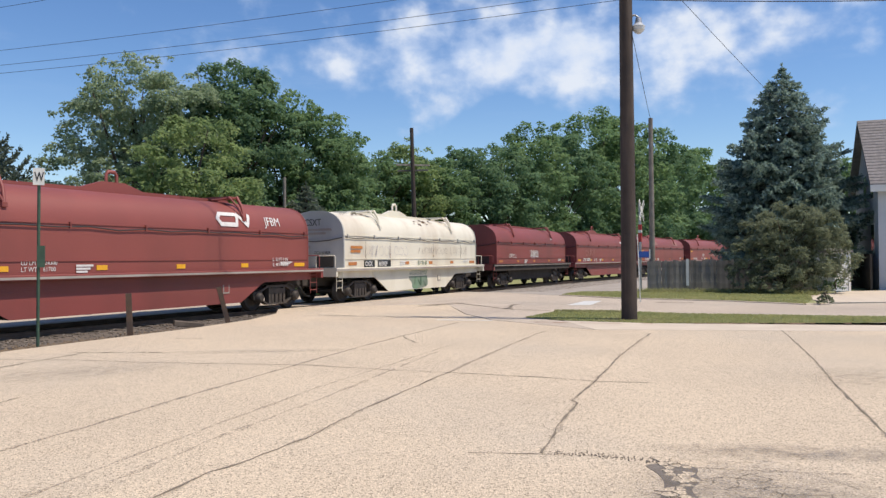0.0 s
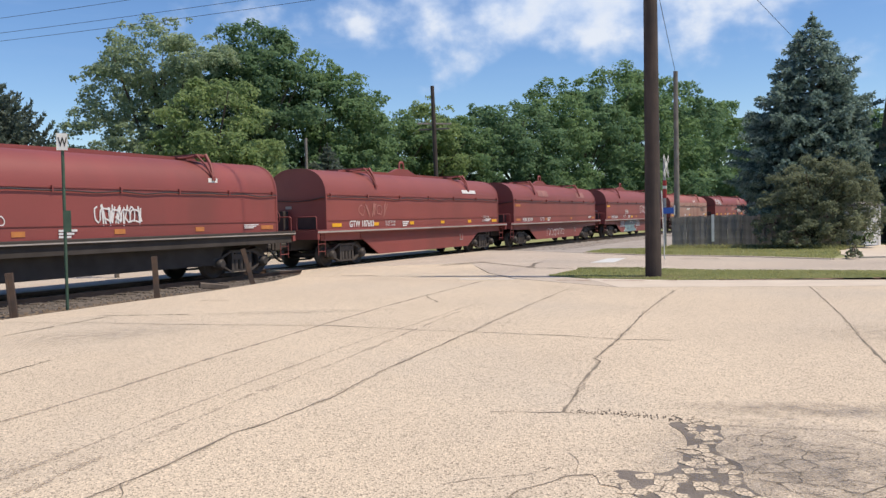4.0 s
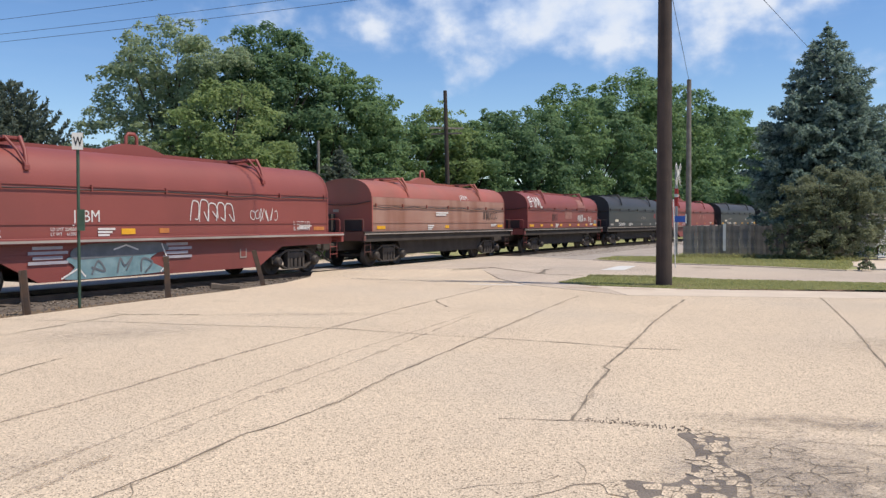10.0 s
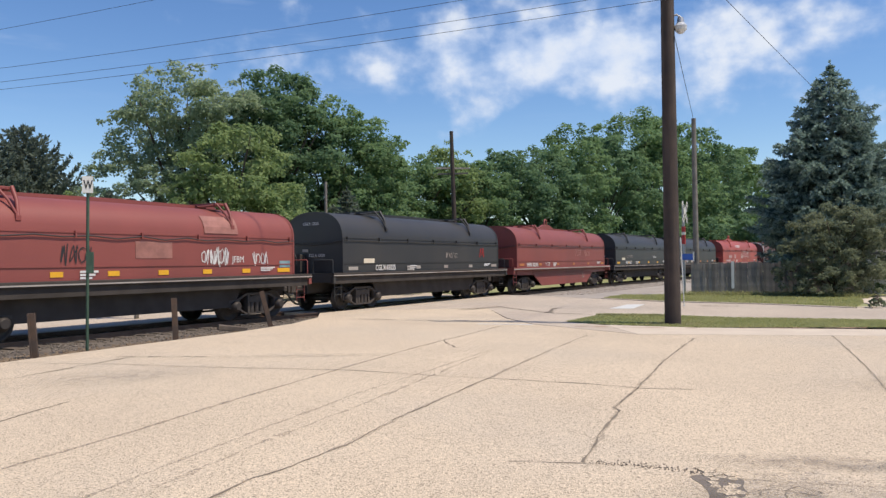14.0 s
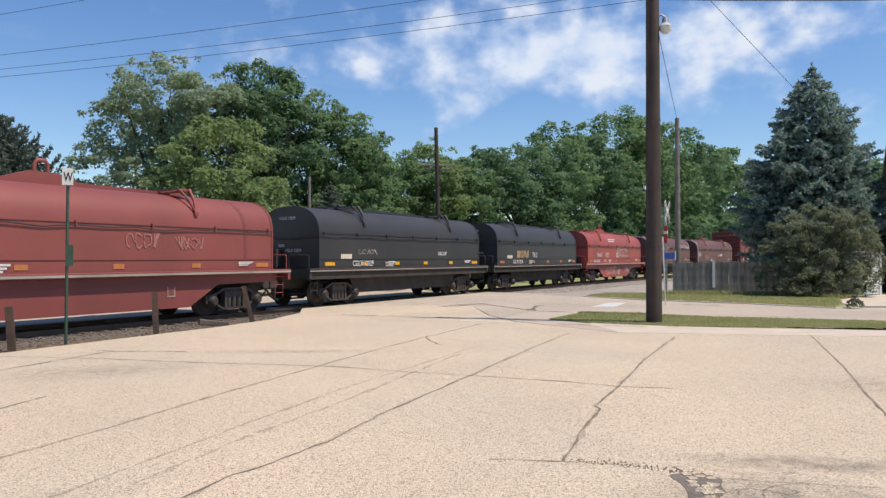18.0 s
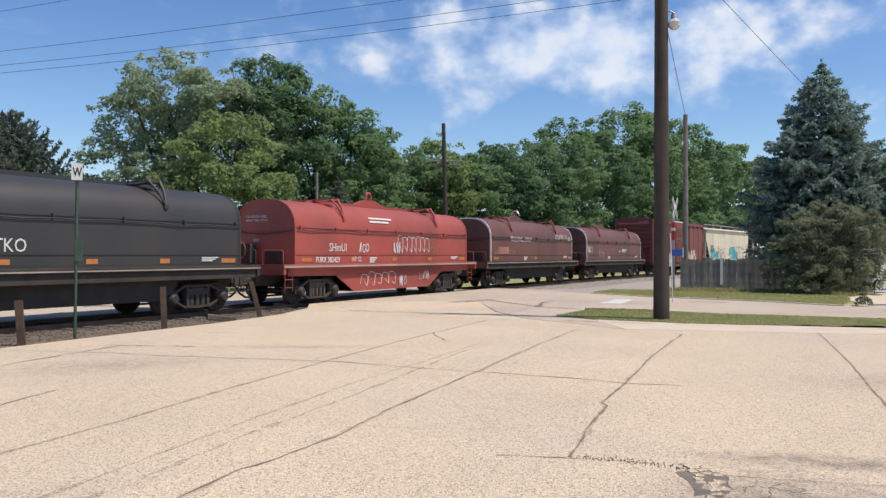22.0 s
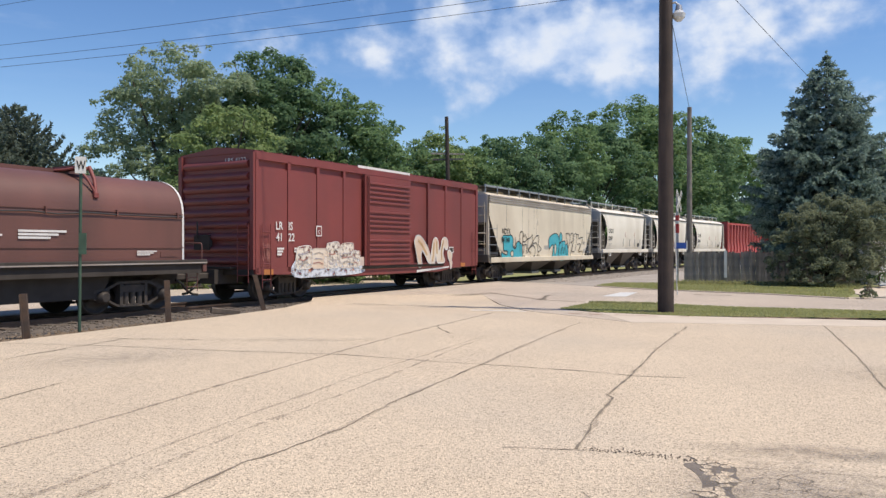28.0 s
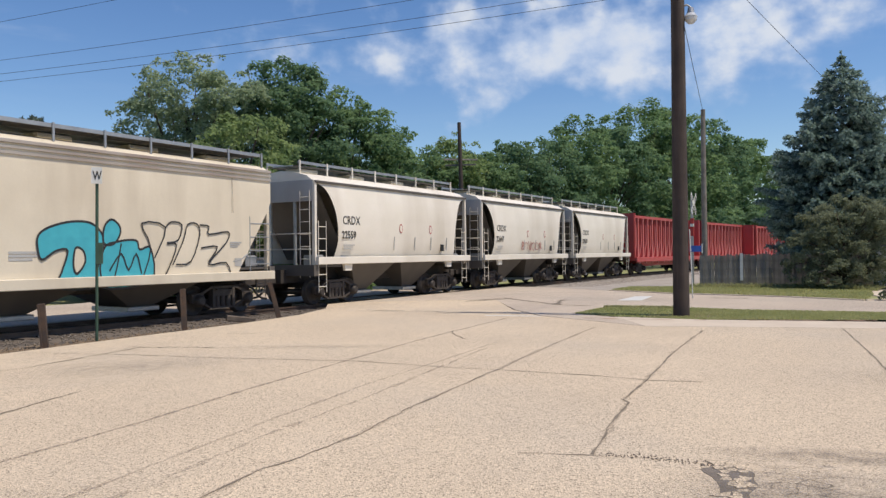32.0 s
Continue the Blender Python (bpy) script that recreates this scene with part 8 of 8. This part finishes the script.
    broadleaf(12.3, 25.0, [(0, 0, 0.10, 0.20, 0.16, 0.11)], LEAF_BUSH, "clump of weeds at the end of the kerb", 42, size=0.04, br=0.07, trunk_r=0.01, name="weed_clump", base_z=0.05, sprigs=6)
    broadleaf(16.3, 32.2, [(0, 0, 0.35, 0.32, 0.3, 0.35)], LEAF_B, "low leafy plant beside the shed", 43, size=0.06, br=0.18, trunk_r=0.02, name="shrub", base_z=0.02, sprigs=6)


def conifer(x, y, height, spread, widest, colour, tips, label, seed, first=0.8, layers=28, power=0.7, droop=0.30, name="spruce", sleeve=0.10, needle=0.085, thick=26):
    """Whorls of boughs, each with side branchlets, all sleeved in needles."""
    r = random.Random(seed)
    ob = thing(name, pose(x, y, -0.3), label, "tree")
    part("trunk", MB().tube([(0, 0, -0.2), (0, 0, height * 0.6), (0, 0, height * 0.98)], 0.22, 8, 0.025), BARK, ob)
    segs, boughs = [], MB()
    for i in range(layers):
        f = i / (layers - 1)
        z = first + (height - 0.35 - first) * f ** 0.95
        rad = min(widest * r.uniform(0.92, 1.08), spread * (1 - f) ** power) + 0.10
        k = max(6, int(9 * (1 - f) + 6))
        for j in range(k):
            a = 6.283 * (j + 0.5 * (i % 2)) / k + r.uniform(-0.22, 0.22)
            rr = rad * r.uniform(0.72, 1.16)
            d, side = Vector((math.cos(a), math.sin(a), 0)), Vector((-math.sin(a), math.cos(a), 0))
            dz = r.uniform(-0.12, 0.12)

            def at(t):
                return Vector((0, 0, z + dz * t)) + d * rr * t + Vector((0, 0, rr * (-droop * t ** 1.3 + 0.13 * max(0.0, t - 0.72) / 0.28)))
            pts = [at(q / 4) for q in range(5)]
            if rr > 0.5:
                boughs.tube(pts, 0.028, 4, 0.008)
            for q in range(1 if rr > 0.9 else 0, 4):
                segs.append((pts[q], pts[q + 1], sleeve * 1.15, q == 3))
            m = max(1, int(rr / 0.24))
            for q in range(m):
                t = 0.30 + 0.66 * (q + 0.5) / m
                for sg in (-1, 1):
                    L = (0.20 + 0.42 * rr * (1 - t) * r.uniform(0.7, 1.2)) * (1.0 if rr > 0.7 else 0.6)
                    p0 = at(t)
                    u = (d * 0.75 + side * sg * r.uniform(0.5, 0.95) + Vector((0, 0, -droop * r.uniform(0.5, 1.5)))).normalized()
                    pm = p0 + u * L * 0.6
                    segs.append((p0, pm, sleeve * 0.9, False))
                    segs.append((pm, p0 + u * L + Vector((0, 0, -0.12 * L)), sleeve * 0.75, True))
    segs.append((Vector((0, 0, height - 0.9)), Vector((0, 0, height)), 0.07, True))
    part("bough", boughs, BARK, ob)
    g = np.random.default_rng(seed)
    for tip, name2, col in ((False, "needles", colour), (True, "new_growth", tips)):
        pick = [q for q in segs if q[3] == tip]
        a, b = np.array([q[0] for q in pick], float), np.array([q[1] for q in pick], float)
        sl, ln = np.array([q[2] for q in pick], float), np.linalg.norm(b - a, axis=1)
        per = np.maximum(3, ln * thick).astype(int)
        a, b, sl, ln = (np.repeat(q, per, 0) for q in (a, b, sl, ln))
        n = len(a)
        u = (b - a) / np.maximum(ln, 1e-6)[:, None]
        off = g.normal(0, 1, (n, 3))
        off -= u * (off * u).sum(1, keepdims=True)
        off /= np.linalg.norm(off, axis=1, keepdims=True)
        pos = a + (b - a) * g.random((n, 1)) + off * sl[:, None] * g.uniform(0.2, 1.0, (n, 1)) * np.array([1, 1, 0.8])
        t = u * 0.8 + off * 0.7 + g.normal(0, 0.25, (n, 3))
        t /= np.linalg.norm(t, axis=1, keepdims=True)
        w = np.cross(t, off + np.array([0, 0, 0.6]) + g.normal(0, 0.5, (n, 3)))
        w /= np.linalg.norm(w, axis=1, keepdims=True)
        s = (needle * g.uniform(0.7, 1.4, n))[:, None]
        v = np.stack([pos - t * s, pos + w * s * 0.42, pos + t * s, pos - w * s * 0.42], 1)
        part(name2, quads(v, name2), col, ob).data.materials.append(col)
    return ob


plant_trees()
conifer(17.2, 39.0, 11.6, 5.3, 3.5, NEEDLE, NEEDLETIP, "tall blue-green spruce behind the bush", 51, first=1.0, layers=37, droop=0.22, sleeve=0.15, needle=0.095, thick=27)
lx, ly = pol(-31.4, 48.5)
conifer(lx, ly, 9.9, 3.9, 3.5, NEEDLE2, NEEDLE2, "dark feathery conifer at the end of the tree line", 52, layers=20, droop=-0.75, sleeve=0.14, needle=0.12, thick=15)
lx, ly = pol(-34.0, 47.0)
conifer(lx, ly, 9.2, 3.9, 3.5, NEEDLE2, NEEDLE2, "dark feathery conifer with ascending boughs", 53, layers=20, droop=-0.75, sleeve=0.14, needle=0.12, thick=15)
lx, ly = pol(-26.3, 40.5)
conifer(lx, ly, 5.6, 2.1, 1.7, NEEDLE2, NEEDLE2, "small dark conifer in the tree line", 54, layers=18, droop=-0.5, sleeve=0.13, needle=0.10, thick=15)
lx, ly = pol(-10.0, 40.0)
conifer(lx, ly, 5.9, 2.1, 1.4, NEEDLE2, NEEDLE2, "small dark conifer beside the tracks", 55, layers=18, droop=0.1, sleeve=0.13, needle=0.10, thick=15)


# ---- house and shed ----
def house():
    hs = thing("house", pose(19.75, 35.1, 0, 0, 0, -20.6), "two-storey grey clapboard house with shingled gable roof", "house")
    Lx, Dy, ze, zr = 11.0, 6.7, 5.0, 8.1
    part("wall_front", MB().box(0, Lx, 0, 0.2, -0.2, ze), SIDING, hs)
    part("wall_back", MB().box(0, Lx, Dy - 0.2, Dy, -0.2, ze), SIDING, hs)
    for x in (0, Lx - 0.2):
        gm = MB()
        out = [(0.2, -0.2), (Dy - 0.2, -0.2), (Dy - 0.2, ze), (Dy / 2, zr), (0.2, ze)]
        v = [(x, a, b) for a, b in out] + [(x + 0.2, a, b) for a, b in out]
        gm.add(v, [(0, 4, 3, 2, 1), (5, 6, 7, 8, 9)] + [(i, (i + 1) % 5, 5 + (i + 1) % 5, 5 + i) for i in range(5)])
        part("gable_wall", gm, SIDING, hs)
    for i in range(30):
        part("clapboard", MB().prism([(-0.012, i * 0.17), (0.0, i * 0.17), (0.0, i * 0.17 + 0.165), (-0.003, i * 0.17 + 0.165)], 0, Lx), SIDING, hs)
        v = [(-0.012, 0.2, i * 0.17), (-0.012, Dy - 0.2, i * 0.17), (-0.002, Dy - 0.2, i * 0.17 + 0.165), (-0.002, 0.2, i * 0.17 + 0.165), (0.0, 0.2, i * 0.17), (0.0, Dy - 0.2, i * 0.17)]
        part("clapboard", MB().add(v, [(0, 3, 2, 1), (0, 1, 5, 4)]), SIDING, hs)
    sl = (zr - ze) / (Dy / 2)
    for sgn in (1, -1):
        y0, y1 = (-0.4, Dy / 2) if sgn > 0 else (Dy + 0.4, Dy / 2)
        z0 = ze - 0.4 * sl
        v = [(-0.35, y0, z0), (Lx + 0.35, y0, z0), (Lx + 0.35, y1, zr), (-0.35, y1, zr)]
        v += [(a, b, c + 0.16) for a, b, c in v]
        rf = part("roof", MB().add(v, [(0, 1, 2, 3), (7, 6, 5, 4), (0, 4, 5, 1), (1, 5, 6, 2), (2, 6, 7, 3), (3, 7, 4, 0)]), SHINGLE, hs)
        for i in range(22):
            f = i / 22
            yy, zc = y0 + (y1 - y0) * f, z0 + (zr - z0) * f + 0.165
            part("shingle_course", MB().box(-0.35, Lx + 0.35, min(yy, yy + 0.04 * sgn), max(yy, yy + 0.04 * sgn), zc, zc + 0.02), SHINGLE, rf)
    part("fascia", MB().box(-0.36, Lx + 0.36, -0.44, -0.40, ze - 0.55, ze - 0.25), WHITESIDING, hs)
    for x, z in ((1.2, 1.0), (4.2, 1.0), (1.2, 3.3), (4.2, 3.3)):
        w = part("window", MB().box(x, x + 0.95, -0.03, 0.0, z, z + 1.35), WHITESIDING, hs)
        part("pane", MB().box(x + 0.08, x + 0.87, -0.045, -0.03, z + 0.08, z + 0.62).box(x + 0.08, x + 0.87, -0.045, -0.03, z + 0.7, z + 1.27), GLASSDARK, w)
    for yy, z in ((0.9, 1.75), (3.0, 4.2), (0.9, 4.2)):
        w = part("window", MB().box(-0.03, -0.013, yy, yy + 0.9, z, z + 1.35), WHITESIDING, hs)
        part("pane", MB().box(-0.045, -0.03, yy + 0.08, yy + 0.82, z + 0.08, z + 1.27), GLASSDARK, w)
    part("yard_screen", MB().box(-0.45, -0.35, -0.6, 5.8, -0.1, 1.65), UNDER, hs, "dark boarded screen along the side wall")


house()
shed = thing("white_shed", pose(17.42, 33.88, 0, 0, 0, 12), "small white clapboard shed between bush and house", "shed")
part("walls", MB().box(-0.42, 0.42, 0.0, 1.1, -0.1, 1.72), WHITESIDING, shed)
for i in range(13):
    part("clapboard", MB().prism([(-0.03, 0.05 + i * 0.13), (0.0, 0.05 + i * 0.13), (0.0, 0.17 + i * 0.13), (-0.006, 0.17 + i * 0.13)], -0.40, 0.30), WHITESIDING, shed)
part("corner_board", MB().box(0.32, 0.43, -0.04, 0.0, -0.1, 1.73), WHITESIDING, shed)
part("roof", MB().prism([(-0.12, 1.73), (1.2, 1.73), (1.2, 1.93), (-0.12, 1.80)], -0.5, 0.5), SHINGLE, shed)


# ---- what moves: the wagons roll by, their wheels turn ----
SPEED = [8.84, 8.78, 8.84, 8.66, 8.79, 8.61, 8.50, 8.56, 8.69]      # m/s, every four seconds


def gone(t):
    """Metres that the train has run by t seconds."""
    d, k = 0.0, 0
    while t > 4 and k < 7:
        d, t, k = d + (SPEED[k] + SPEED[k + 1]) * 2, t - 4, k + 1
    v1 = SPEED[k] + (SPEED[k + 1] - SPEED[k]) * t / 4
    return d + (SPEED[k] + v1) / 2 * t


def motions():
    for ob in [o for o in scene.objects if "s" in o.keys()]:
        s = ob["s"]
        walk(ob, [(t, track_pose(TRAIN_FROM + LENGTH * (s - gone(t)))) for t in range(33)])
        del ob["s"]
        if "top" in ob.keys():
            del ob["top"]
    keyed = {}
    steps = [i * 32 / 480 for i in range(481)]
    for ob, wx in WHEELSETS:
        if wx not in keyed:
            walk(ob, [(t, pose(wx, 0, WHEEL_R) @ Matrix.Rotation(-gone(t) * LENGTH / WHEEL_R, 4, "Y")) for t in steps])
            keyed[wx] = ob.animation_data
        else:
            ob.rotation_mode = "QUATERNION"
            ob.animation_data_create()
            ob.animation_data.action = keyed[wx].action
            ob.animation_data.action_slot = keyed[wx].action_slot


motions()
